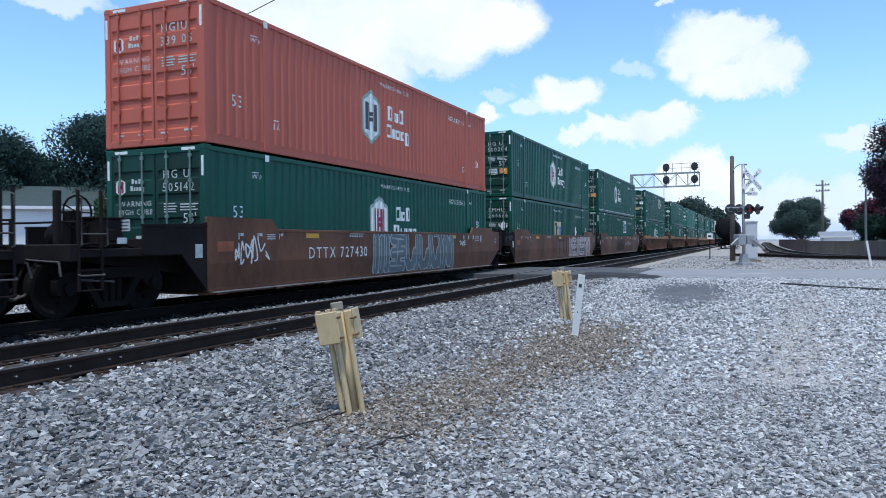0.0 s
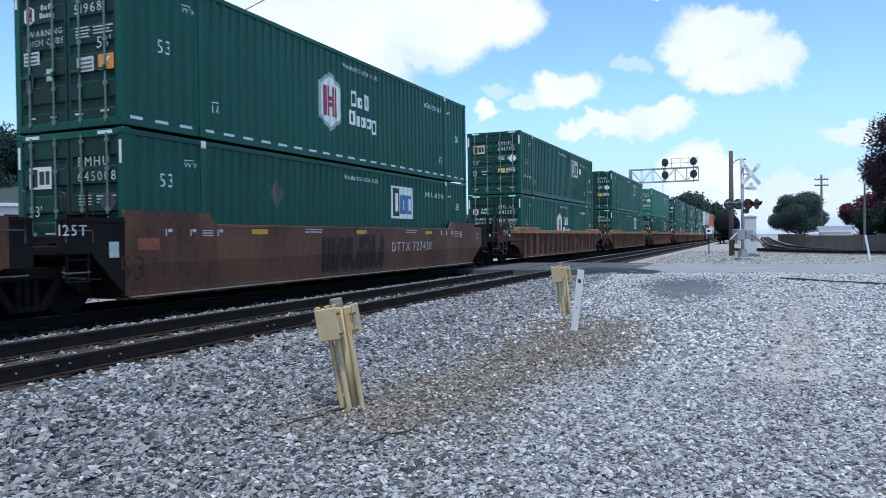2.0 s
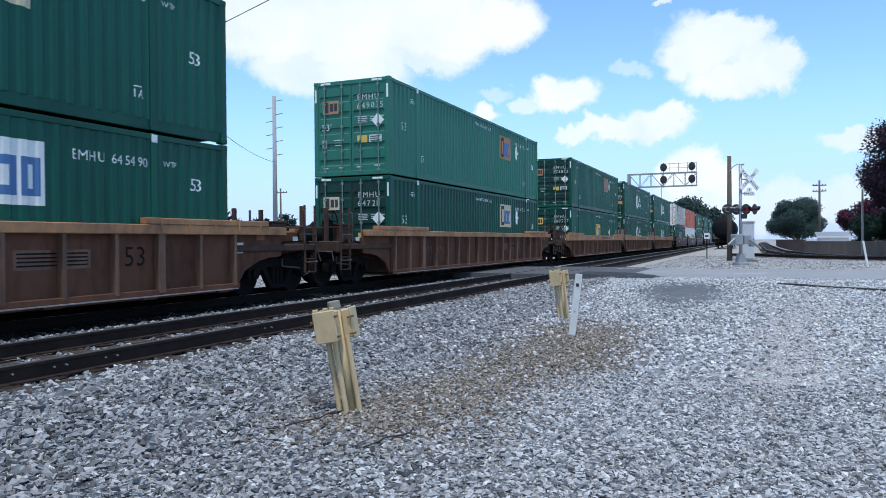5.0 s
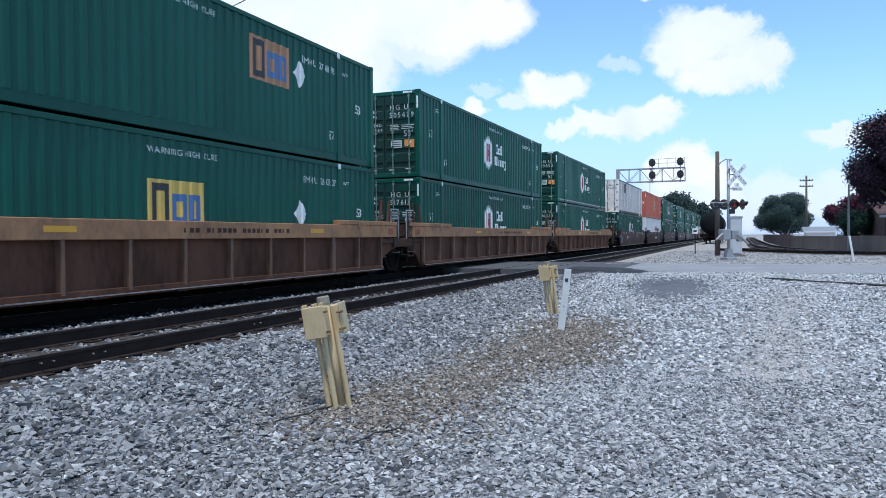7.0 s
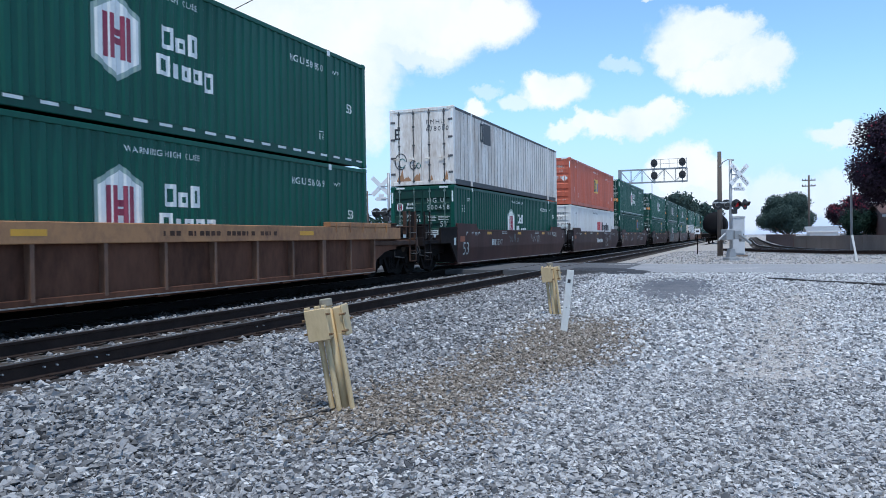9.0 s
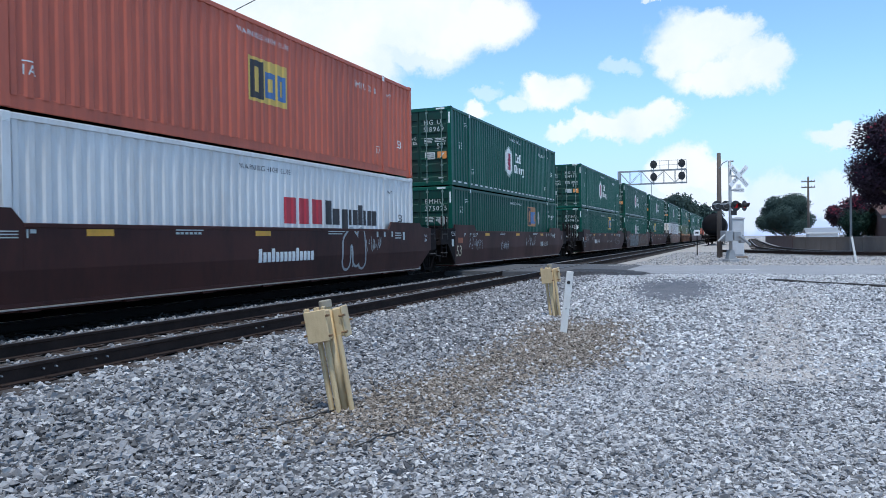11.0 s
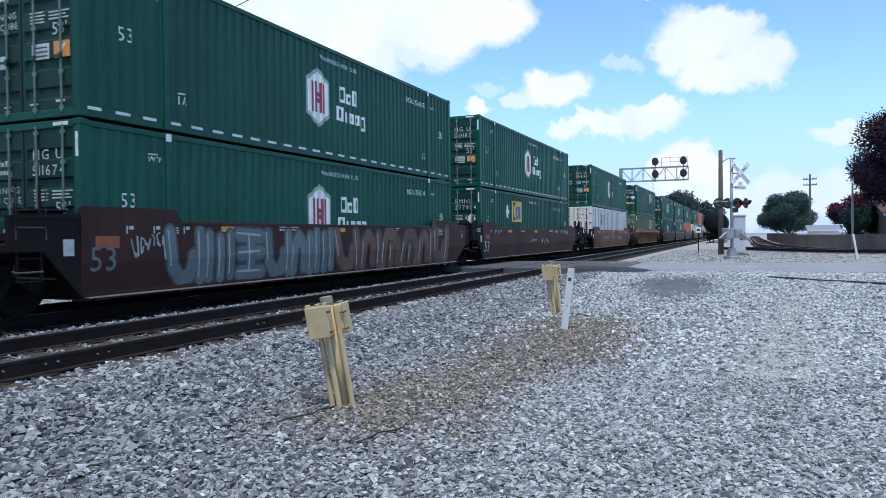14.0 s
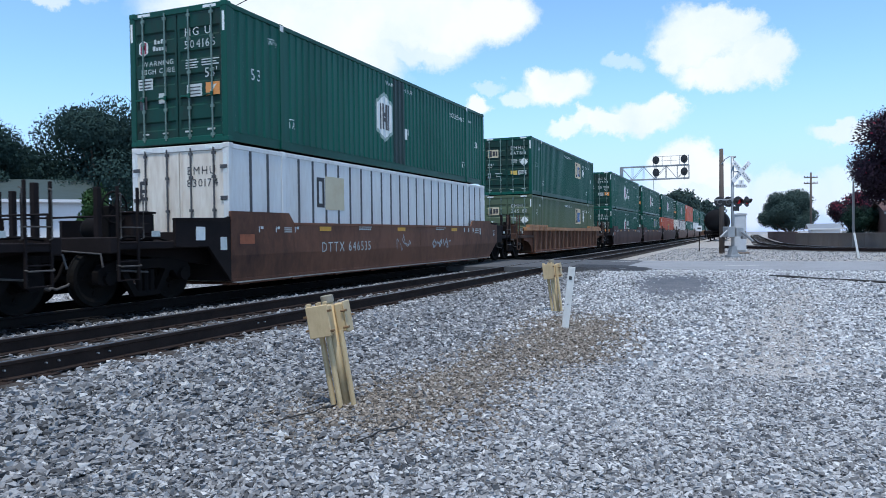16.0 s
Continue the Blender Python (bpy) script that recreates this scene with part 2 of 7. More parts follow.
M["car_end"] = material("dark brown end steel", (0.018, 0.013, 0.013), 0.8, dirt=(0.007, 0.007, 0.008), dirt_amount=0.7, coarse=1.5, spec=0.15)
# pale flange colour that paints in the sunlit line of its top
M["lit_edge"] = material("pale flange steel with painted glint", (0.36, 0.34, 0.32), 0.5, 0.4, dirt=(0.10, 0.07, 0.05), dirt_amount=0.7, coarse=1.2)
M["graf_grey"] = material("grey teal graffiti paint", (0.135, 0.175, 0.185), 0.5, dirt=(0.055, 0.060, 0.062), dirt_amount=0.8, coarse=1.0, fine=6)
M["cabinet_grey"] = material("pale grey cabinet paint", (0.52, 0.54, 0.57), 0.5, dirt=(0.3, 0.3, 0.31), dirt_amount=0.4, coarse=2)
M["cap_grey"] = material("weathered grey cap", (0.26, 0.24, 0.19), 0.7, dirt=(0.14, 0.12, 0.09), dirt_amount=0.5, coarse=6)
M["rod"] = material("pale galvanised rod", (0.18, 0.26, 0.23), 0.5, 0.2, dirt=(0.03, 0.07, 0.055), dirt_amount=0.6, coarse=3)
M["placard_faded"] = material("faded orange paint square", (0.34, 0.095, 0.035), 0.55, dirt=(0.06, 0.03, 0.02), dirt_amount=0.8, coarse=3)
M["mark_dim"] = material("dirty white lettering paint", (0.60, 0.64, 0.62), 0.6, dirt=(0.16, 0.20, 0.18), dirt_amount=0.7, coarse=2.5, fine=14)
M["wheel"] = material("dark wheel steel", (0.008, 0.008, 0.008), 0.85, 0.0, dirt=(0.022, 0.016, 0.013), dirt_amount=0.5, coarse=4, spec=0.1)
M["rust"] = material("rusty brown rail steel", (0.036, 0.024, 0.020), 0.8, dirt=(0.016, 0.012, 0.011), dirt_amount=0.8, coarse=3, fine=25, bump=0.3, spec=0.15)
# rail and tie colours with the shade under the train painted in
M["rust_shaded"] = material("rail steel darkened by painted shade", (0.010, 0.009, 0.009), 0.8, dirt=(0.018, 0.013, 0.011), dirt_amount=0.5, coarse=3, fine=25, bump=0.3, spec=0.1)
M["tie_shaded"] = material("timber darkened by painted shade", (0.012, 0.011, 0.010), 0.9, dirt=(0.03, 0.026, 0.024), dirt_amount=0.5, coarse=3, fine=24, bump=0.5, vary=0.25, spec=0.1)
M["railhead"] = material("worn railhead steel", (0.30, 0.29, 0.28), 0.32, 0.85, dirt=(0.10, 0.07, 0.05), dirt_amount=0.5, coarse=5)
M["tie"] = material("creosoted timber", (0.030, 0.024, 0.021), 0.9, dirt=(0.15, 0.125, 0.11), dirt_amount=0.6, coarse=3, fine=24, bump=0.5, vary=0.25)
M["yellow_post"] = material("pale yellow enamel", (0.59, 0.455, 0.26), 0.5, dirt=(0.30, 0.19, 0.095), dirt_amount=0.5, coarse=6, fine=34, streak=3, bump=0.15)
M["bolt_rust"] = material("rust stained yellow bolt", (0.22, 0.13, 0.06), 0.7, dirt=(0.09, 0.045, 0.02), dirt_amount=0.9, coarse=20, fine=60)
M["white_post"] = material("white painted post", (0.72, 0.72, 0.70), 0.6, dirt=(0.4, 0.38, 0.34), dirt_amount=0.4, coarse=5)
M["silver"] = material("aluminium paint", (0.33, 0.345, 0.36), 0.5, 0.3, dirt=(0.17, 0.17, 0.18), dirt_amount=0.5, coarse=3)
M["sign_white"] = material("white reflective sheet", (0.8, 0.8, 0.8), 0.4, dirt_amount=0.1)
M["black"] = material("black paint", (0.018, 0.018, 0.02), 0.5, dirt=(0.05, 0.05, 0.05), dirt_amount=0.4, coarse=3)
M["tank"] = material("black tank paint", (0.008, 0.008, 0.010), 0.75, dirt=(0.022, 0.020, 0.020), dirt_amount=0.5, coarse=1.0, spec=0.12)
M["wood_pole"] = material("grey brown pole timber", (0.105, 0.085, 0.073), 0.85, dirt=(0.05, 0.042, 0.038), dirt_amount=0.6, streak=12, coarse=3, fine=20, bump=0.4)
M["pale_pole"] = material("pale grey pole timber", (0.34, 0.33, 0.32), 0.8, dirt=(0.2, 0.19, 0.18), dirt_amount=0.5, streak=12, coarse=3, fine=20, bump=0.3)
M["concrete"] = material("weathered concrete", (0.19, 0.150, 0.122), 0.85, dirt=(0.09, 0.070, 0.058), dirt_amount=0.6, coarse=0.7, fine=12, bump=0.3, streak=2)
M["asphalt"] = material("worn grey asphalt", (0.30, 0.305, 0.32), 0.85, dirt=(0.20, 0.20, 0.208), dirt_amount=0.6, coarse=0.5, fine=40, bump=0.5, bump_scale=160)
M["asphalt_track"] = material("oily dark asphalt between the rails", (0.075, 0.077, 0.084), 0.8, dirt=(0.13, 0.13, 0.135), dirt_amount=0.7, coarse=0.9, fine=30, bump=0.5, bump_scale=140)
M["green_dark"] = material("darker green repaint", (0.003, 0.022, 0.020), 0.5, dirt=(0.004, 0.03, 0.025), dirt_amount=0.4, coarse=1.0, streak=4)
M["asphalt_dark"] = material("dark asphalt patch", (0.085, 0.09, 0.105), 0.8, dirt=(0.22, 0.22, 0.23), dirt_amount=0.8, coarse=1.3, fine=30, bump=0.5, bump_scale=140)
M["asphalt_wet"] = material("fresh black asphalt", (0.026, 0.027, 0.032), 0.8, dirt=(0.06, 0.06, 0.066), dirt_amount=0.5, coarse=1.5, fine=30, bump=0.5, bump_scale=140)
M["paint_line"] = material("worn white road paint", (0.62, 0.62, 0.60), 0.7, dirt=(0.3, 0.3, 0.3), dirt_amount=0.7, coarse=3, fine=30)
M["brick_wall"] = material("brown brick", (0.11, 0.06, 0.05), 0.85, dirt=(0.07, 0.045, 0.04), dirt_amount=0.5, coarse=2, bump=0.3)
M["house_white"] = material("white siding", (0.72, 0.72, 0.74), 0.6, dirt=(0.5, 0.5, 0.5), dirt_amount=0.3, coarse=1)
M["roof_green"] = material("green grey metal roof", (0.045, 0.068, 0.068), 0.6, dirt=(0.03, 0.045, 0.045), dirt_amount=0.4, coarse=1)
M["glass_dark"] = material("dark window glass", (0.02, 0.025, 0.03), 0.08, dirt_amount=0.05)
M["cable"] = material("black cable rubber", (0.02, 0.02, 0.02), 0.6, dirt_amount=0.2)
M["bark"] = material("tree bark", (0.09, 0.07, 0.055), 0.9, dirt_amount=0.4, bump=0.5, bump_scale=20)
M["leaf"] = material("green foliage", (0.040, 0.082, 0.030), 0.6, dirt=(0.02, 0.045, 0.018), dirt_amount=0.6, coarse=1.0, fine=5, island=0.35, spec=0.08)
M["leaf_dark"] = material("dark green foliage", (0.015, 0.036, 0.027), 0.6, dirt=(0.010, 0.025, 0.020), dirt_amount=0.6, coarse=1.0, fine=5, island=0.35, spec=0.08)
# these two foliage colours have the haze of distance mixed in
M["leaf_mid"] = material("hazed blue green foliage", (0.038, 0.066, 0.060), 0.9, dirt=(0.026, 0.046, 0.043), dirt_amount=0.7, coarse=0.6, fine=4, island=0.15, spec=0.0)
M["leaf_haze"] = material("hazed grey green foliage", (0.060, 0.090, 0.082), 0.9, dirt=(0.038, 0.060, 0.056), dirt_amount=0.7, coarse=0.6, fine=4, island=0.18, spec=0.0)
M["leaf_red"] = material("purple red foliage", (0.034, 0.020, 0.034), 0.6, dirt=(0.016, 0.022, 0.020), dirt_amount=0.6, coarse=1.2, fine=5, island=0.4, spec=0.08)
M["blossom"] = material("crimson blossom", (0.20, 0.030, 0.055), 0.7, dirt=(0.12, 0.03, 0.04), dirt_amount=0.5, coarse=3, island=0.3, spec=0.08)
M["graf_pale"] = material("pale silver graffiti paint", (0.40, 0.43, 0.44), 0.5, dirt=(0.12, 0.11, 0.11), dirt_amount=0.7, coarse=1.8)
M["graf_pink"] = material("pale pink graffiti paint", (0.60, 0.50, 0.48), 0.5, dirt=(0.30, 0.18, 0.15), dirt_amount=0.6, coarse=1.8)
M["graf_dark"] = material("dark graffiti outline paint", (0.030, 0.028, 0.034), 0.5, dirt_amount=0.3)
M["graf_teal"] = material("teal graffiti paint", (0.08, 0.24, 0.24), 0.5, dirt=(0.10, 0.10, 0.10), dirt_amount=0.6)
M["graf_blue"] = material("grey blue graffiti paint", (0.060, 0.066, 0.076), 0.5, dirt=(0.03, 0.026, 0.026), dirt_amount=0.7)
M["reflector"] = material("yellow reflector strip", (0.72, 0.36, 0.03), 0.4, dirt=(0.3, 0.15, 0.04), dirt_amount=0.3, coarse=5)


def red_lens(name, glow):
    m = material(name, (0.35, 0.01, 0.015), 0.15, dirt_amount=0.05)
    b = m.node_tree.nodes["Principled BSDF"]
    b.inputs["Emission Color"].default_value = (1.0, 0.03, 0.05, 1)
    b.inputs["Emission Strength"].default_value = glow
    return m


M["lens_lit"], M["lens_dim"] = red_lens("lit red lens", 0.05), red_lens("dim red lens", 0.015)


def gravel_material(name, tint, size, big):
    """Crushed stone: voronoi stones with dark joints, patches of dirt and dust."""
    m = bpy.data.materials.new(name)
    m.use_nodes = True
    nt = m.node_tree
    N, Lk = nt.nodes.new, nt.links.new
    b = nt.nodes["Principled BSDF"]
    b.inputs["Roughness"].default_value = 0.9
    b.inputs["Specular IOR Level"].default_value = 0.25
    tc = N("ShaderNodeTexCoord")
    v = N("ShaderNodeTexVoronoi")
    v.inputs["Scale"].default_value = 1.0 / size
    Lk(tc.outputs["Object"], v.inputs["Vector"])
    grey = N("ShaderNodeValToRGB")
    e = grey.color_ramp.elements
    e[0].position, e[0].color = 0.0, (0.10, 0.102, 0.11, 1)
    e[1].position, e[1].color = 1.0, (0.60, 0.60, 0.61, 1)
    mid = grey.color_ramp.elements.new(0.6)
    mid.color = (0.29, 0.292, 0.305, 1)
    sep = N("ShaderNodeSeparateColor")
    Lk(v.outputs["Color"], sep.inputs[0])
    Lk(sep.outputs[0], grey.inputs["Fac"])
    n = N("ShaderNodeTexNoise")
    n.inputs["Scale"].default_value, n.inputs["Detail"].default_value = big, 6.0
    Lk(tc.outputs["Object"], n.inputs["Vector"])
    mr = N("ShaderNodeMapRange")
    mr.inputs["From Min"].default_value, mr.inputs["From Max"].default_value = 0.42, 0.68
    mr.inputs["To Max"].default_value = 0.55
    Lk(n.outputs["Fac"], mr.inputs["Value"])
    mix = N("ShaderNodeMix")
    mix.data_type = "RGBA"
    Lk(mr.outputs[0], mix.inputs["Factor"])
    Lk(grey.outputs["Color"], mix.inputs["A"])
    mix.inputs["B"].default_value = (*tint, 1)
    # the bare brown strip beside the posts, the dusty wheel path, and a first band that paints shade into the stone
    # gaps
    def calc(op, a, bb, clamp=False):
        n_ = N("ShaderNodeMath")
        n_.operation, n_.use_clamp = op, clamp
        for k, w in enumerate((a, bb)):
            if isinstance(w, (int, float)):
                n_.inputs[k].default_value = w
            else:
                Lk(w, n_.inputs[k])
        return n_.outputs[0]
    sp = N("ShaderNodeSeparateXYZ")
    Lk(tc.outputs["Object"], sp.inputs[0])
    X, Y = sp.outputs[0], sp.outputs[1]
    wob = calc("MULTIPLY", calc("SUBTRACT", n.outputs["Fac"], 0.5), 1.6)
    result = mix.outputs["Result"]
    # the second band paints the train's shade onto the ground beneath it
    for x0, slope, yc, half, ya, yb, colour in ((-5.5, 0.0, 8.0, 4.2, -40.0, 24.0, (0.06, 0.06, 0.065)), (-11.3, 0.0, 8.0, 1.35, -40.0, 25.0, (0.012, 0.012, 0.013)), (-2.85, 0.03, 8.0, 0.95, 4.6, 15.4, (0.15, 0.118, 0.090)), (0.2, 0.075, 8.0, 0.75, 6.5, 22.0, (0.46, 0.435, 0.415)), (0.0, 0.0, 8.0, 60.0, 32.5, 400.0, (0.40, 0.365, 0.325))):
        mid = calc("ADD", calc("MULTIPLY", calc("SUBTRACT", Y, yc), slope), x0)
        d = calc("ABSOLUTE", calc("ADD", calc("SUBTRACT", X, mid), wob), 0.0)
        m1 = calc("SUBTRACT", 1.5, calc("DIVIDE", d, half), True)
        m2 = calc("DIVIDE", calc("SUBTRACT", Y, ya), 1.2, True)
        m3 = calc("DIVIDE", calc("SUBTRACT", yb, Y), 2.0, True)
        mask = calc("MULTIPLY", calc("MULTIPLY", m1, m2), m3)
        mask = calc("MULTIPLY", mask, calc("ADD", 0.35, calc("MULTIPLY", sep.outputs[1], 0.6)))
        mm = N("ShaderNodeMix")
        mm.data_type = "RGBA"
        Lk(mask, mm.inputs["Factor"])
        Lk(result, mm.inputs["A"])
        mm.inputs["B"].default_value = (*colour, 1)
        result = mm.outputs["Result"]
    Lk(result, b.inputs["Base Color"])
    bp = N("ShaderNodeBump")
    bp.inputs["Strength"].default_value, bp.inputs["Distance"].default_value = 0.9, size * 0.5
    bp.invert = True
    Lk(v.outputs["Distance"], bp.inputs["Height"])
    Lk(bp.outputs[0], b.inputs["Normal"])
    return m


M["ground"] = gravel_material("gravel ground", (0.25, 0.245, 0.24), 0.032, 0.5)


def stone_material(name, dark, mid, pale):
    m = bpy.data.materials.new(name)
    m.use_nodes = True
    nt = m.node_tree
    N, Lk = nt.nodes.new, nt.links.new
    b = nt.nodes["Principled BSDF"]
    b.inputs["Roughness"].default_value = 0.85
    b.inputs["Specular IOR Level"].default_value = 0.3
    g = N("ShaderNodeNewGeometry")
    ramp = N("ShaderNodeValToRGB")
    e = ramp.color_ramp.elements
    e[0].position, e[0].color = 0.0, (*dark, 1)
    e[1].position, e[1].color = 1.0, (*pale, 1)
    x = e.new(0.55)
    x.color = (*mid, 1)
    x = e.new(0.86)
    x.color = (mid[0] * 1.18, mid[1] * 1.18, mid[2] * 1.18, 1)
    Lk(g.outputs["Random Per Island"], ramp.inputs["Fac"])
    tc = N("ShaderNodeTexCoord")
    n = N("ShaderNodeTexNoise")
    n.inputs["Scale"].default_value, n.inputs["Detail"].default_value = 60.0, 4.0
    Lk(tc.outputs["Object"], n.inputs["Vector"])
    hs = N("ShaderNodeHueSaturation")
    mr = N("ShaderNodeMapRange")
    mr.inputs["To Min"].default_value, mr.inputs["To Max"].default_value = 0.7, 1.3
    Lk(n.outputs["Fac"], mr.inputs["Value"])
    Lk(mr.outputs[0], hs.inputs["Value"])
    Lk(ramp.outputs["Color"], hs.inputs["Color"])
    Lk(hs.outputs["Color"], b.inputs["Base Color"])
    return m


M["stone"] = stone_material("crushed grey stone", (0.11, 0.11, 0.114), (0.40, 0.40, 0.408), (0.62, 0.615, 0.605))
M["stone_dust"] = stone_material("warm dusty fine stone", (0.22, 0.21, 0.20), (0.50, 0.475, 0.455), (0.66, 0.64, 0.62))
# pale and dark sets: the yard's tone falls off towards the track
M["stone_pale"] = stone_material("pale crushed stone", (0.15, 0.15, 0.154), (0.53, 0.53, 0.538), (0.74, 0.735, 0.725))
M["stone_dark"] = stone_material("dark grey ballast stone", (0.06, 0.06, 0.063), (0.27, 0.27, 0.278), (0.48, 0.478, 0.47))
# near black stone: the shade under the train put into its colour
M["stone_shaded"] = stone_material("ballast stone darkened by painted shade", (0.008, 0.008, 0.009), (0.028, 0.027, 0.028), (0.09, 0.088, 0.086))
M["stone_brown"] = stone_material("dusty brown stone", (0.08, 0.068, 0.056), (0.27, 0.232, 0.195), (0.52, 0.485, 0.44))

# ---- building helpers ----


class Shape:
    """Collects vertices and faces of one mesh."""

    def __init__(self):
        self.v, self.f = [], []

    def add(self, verts, faces):
        n = len(self.v)
        self.v += [tuple(p) for p in verts]
        self.f += [tuple(i + n for i in q) for q in faces]
        return self

    def box(self, x0, x1, y0, y1, z0, z1, b=0.0):
        """A box, its edges chamfered by b."""
        b = min(b, (x1 - x0) * 0.45, (y1 - y0) * 0.45, (z1 - z0) * 0.45)
        if b <= 0:
            v = [(x, y, z) for x in (x0, x1) for y in (y0, y1) for z in (z0, z1)]
            return self.add(v, [(0, 1, 3, 2), (4, 6, 7, 5), (0, 4, 5, 1), (2, 3, 7, 6), (0, 2, 6, 4), (1, 5, 7, 3)])
        bm = bmesh.new()
        bmesh.ops.create_cube(bm, size=1.0)
        for p in bm.verts:
            p.co = Vector(((x0, x1)[p.co.x > 0], (y0, y1)[p.co.y > 0], (z0, z1)[p.co.z > 0]))
        bmesh.ops.bevel(bm, geom=bm.edges[:], offset=b, segments=1, affect="EDGES", profile=0.5)
        return self.take(bm)

    def take(self, bm, m=None):
        bm.verts.index_update()
        vs = [tuple((m @ p.co) if m else p.co) for p in bm.verts]
        fs = [tuple(p.index for p in q.verts) for q in bm.faces]
        bm.free()
        return self.add(vs, fs)

    def prism(self, poly, axis, a, b):
        """A polygon (two coordinates in the order of the other axes) drawn out along an axis from a to b."""
        n = len(poly)

        def put(p, q):
            return (q, p[0], p[1]) if axis == "x" else (p[0], q, p[1]) if axis == "y" else (p[0], p[1], q)
        v = [put(p, a) for p in poly] + [put(p, b) for p in poly]
        f = [tuple(range(n))[::-1], tuple(range(n, 2 * n))]
        f += [(i, (i + 1) % n, n + (i + 1) % n, n + i) for i in range(n)]
        return self.add(v, f)

    def rod(self, p, q, r, n=8, r2=None):
        """A round bar from p to q."""
        p, q = Vector(p), Vector(q)
        m = (q - p).to_track_quat("Z", "Y").to_matrix()
        r2 = r if r2 is None else r2
        ring = [Vector((math.cos(2 * math.pi * i / n), math.sin(2 * math.pi * i / n), 0)) for i in range(n)]
        v = [p + m @ (c * r) for c in ring] + [q + m @ (c * r2) for c in ring]
        f = [tuple(range(n))[::-1], tuple(range(n, 2 * n))] + [(i, (i + 1) % n, n + (i + 1) % n, n + i) for i in range(n)]
        return self.add(v, f)

    def line(self, pts, r, n=6):
        for a, b in zip(pts, pts[1:]):
            self.rod(a, b, r, n)
        return self

    def lathe(self, profile, axis="x", n=24, at=(0, 0, 0)):
        """A turned body from (along, radius) pairs."""
        v, f = [], []
        for s, r in profile:
            for i in range(n):
                a = 2 * math.pi * i / n
                c, d = r * math.cos(a), r * math.sin(a)
                p = (s, c, d) if axis == "x" else (d, s, c) if axis == "y" else (c, d, s)
                v.append(tuple(p[k] + at[k] for k in range(3)))
        for j in range(len(profile) - 1):
            for i in range(n):
                k = (i + 1) % n
                f.append((j * n + i, j * n + k, (j + 1) * n + k, (j + 1) * n + i))
        f += [tuple(range(n))[::-1], tuple(range((len(profile) - 1) * n, len(profile) * n))]
        return self.add(v, f)

    def mesh(self, name, mat, smooth=False):
        me = bpy.data.meshes.new(name)
        me.from_pydata(self.v, [], self.f)
        bm = bmesh.new()
        bm.from_mesh(me)
        bmesh.ops.recalc_face_normals(bm, faces=bm.faces[:])
        bm.to_mesh(me)
        bm.free()
        me.materials.append(M[mat])
        if smooth:
            me.polygons.foreach_set("use_smooth", [True] * len(me.polygons))
        return me


def tube(pts, r, n=8):
    """One unbroken round tube through the points."""
    s, P = Shape(), [Vector(p) for p in pts]
    for i, p in enumerate(P):
        d = (P[min(i + 1, len(P) - 1)] - P[max(i - 1, 0)]).normalized()
        a = d.cross(Vector((0, 0, 1))).normalized()
        b = a.cross(d)
        s.v += [tuple(p + a * r * math.cos(2 * math.pi * k / n) + b * r * math.sin(2 * math.pi * k / n)) for k in range(n)]
    s.f += [(i * n + k, i * n + (k + 1) % n, (i + 1) * n + (k + 1) % n, (i + 1) * n + k) for i in range(len(P) - 1) for k in range(n)]
    s.f += [tuple(range(n))[::-1], tuple((len(P) - 1) * n + k for k in range(n))]
    return s


STORE = {}


def stored(key, build):
    """A mesh built once and shared by all alike parts."""
    if key not in STORE:
        STORE[key] = build()
    return STORE[key]


def put(name, me, parent, loc=(0, 0, 0), label=""):
    ob = new(name, me)
    ob.parent = parent
    ob.location = loc
    return tagged(ob, label)


def thing(name, loc, label, category, group="", kind=""):
    ob = new(name)
    ob.location = loc
    ob.empty_display_size = 0.2
    return tagged(ob, label, category, group, kind)


# ---- writing ----
GLYPHS = {}


def make_glyphs():
    made = []
    for ch in "ABCDEFGHIJKLMNOPQRSTUVWXYZ0123456789'.":
        cu = bpy.data.curves.new("glyph", "FONT")
        cu.body, cu.size, cu.resolution_u = ch, 1.0, 2
        ob = bpy.data.objects.new("glyph", cu)
        scene.collection.objects.link(ob)
        made.append((ch, ob, cu))
    dg = bpy.context.evaluated_depsgraph_get()
    for ch, ob, cu in made:
        me = bpy.data.meshes.new_from_object(ob.evaluated_get(dg))
        vs = [(p.co.x, p.co.y) for p in me.vertices]
        fs = [tuple(p.vertices) for p in me.polygons]
        x0, x1 = min(p[0] for p in vs), max(p[0] for p in vs)
        GLYPHS[ch] = ([(x - x0, y) for x, y in vs], fs, x1 - x0)
        bpy.data.objects.remove(ob)
        bpy.data.curves.remove(cu)
        bpy.data.meshes.remove(me)


make_glyphs()


def words(text, height, gap=0.14, squeeze=1.0):
    """Flat outline of a line of text: 2D vertices, faces and width; capitals are `height` tall."""
    k, x, vs, fs = height / 0.70, 0.0, [], []
    for ch in text:
        if ch == " ":
            x += 0.42
            continue
        gv, gf, w = GLYPHS[ch]
        n = len(vs)
        vs += [((x + p[0]) * k * squeeze, p[1] * k) for p in gv]
        fs += [tuple(i + n for i in q) for q in gf]
        x += w + gap
    return vs, fs, (x - gap) * k * squeeze


def flat(rects):
    """2D rectangles (u0, v0, u1, v1) or polygons as one flat outline."""
    vs, fs = [], []
    for r in rects:
        pts = [(r[0], r[1]), (r[2], r[1]), (r[2], r[3]), (r[0], r[3])] if isinstance(r[0], (int, float)) else list(r)
        fs.append(tuple(range(len(vs), len(vs) + len(pts))))
        vs += pts
    return vs, fs


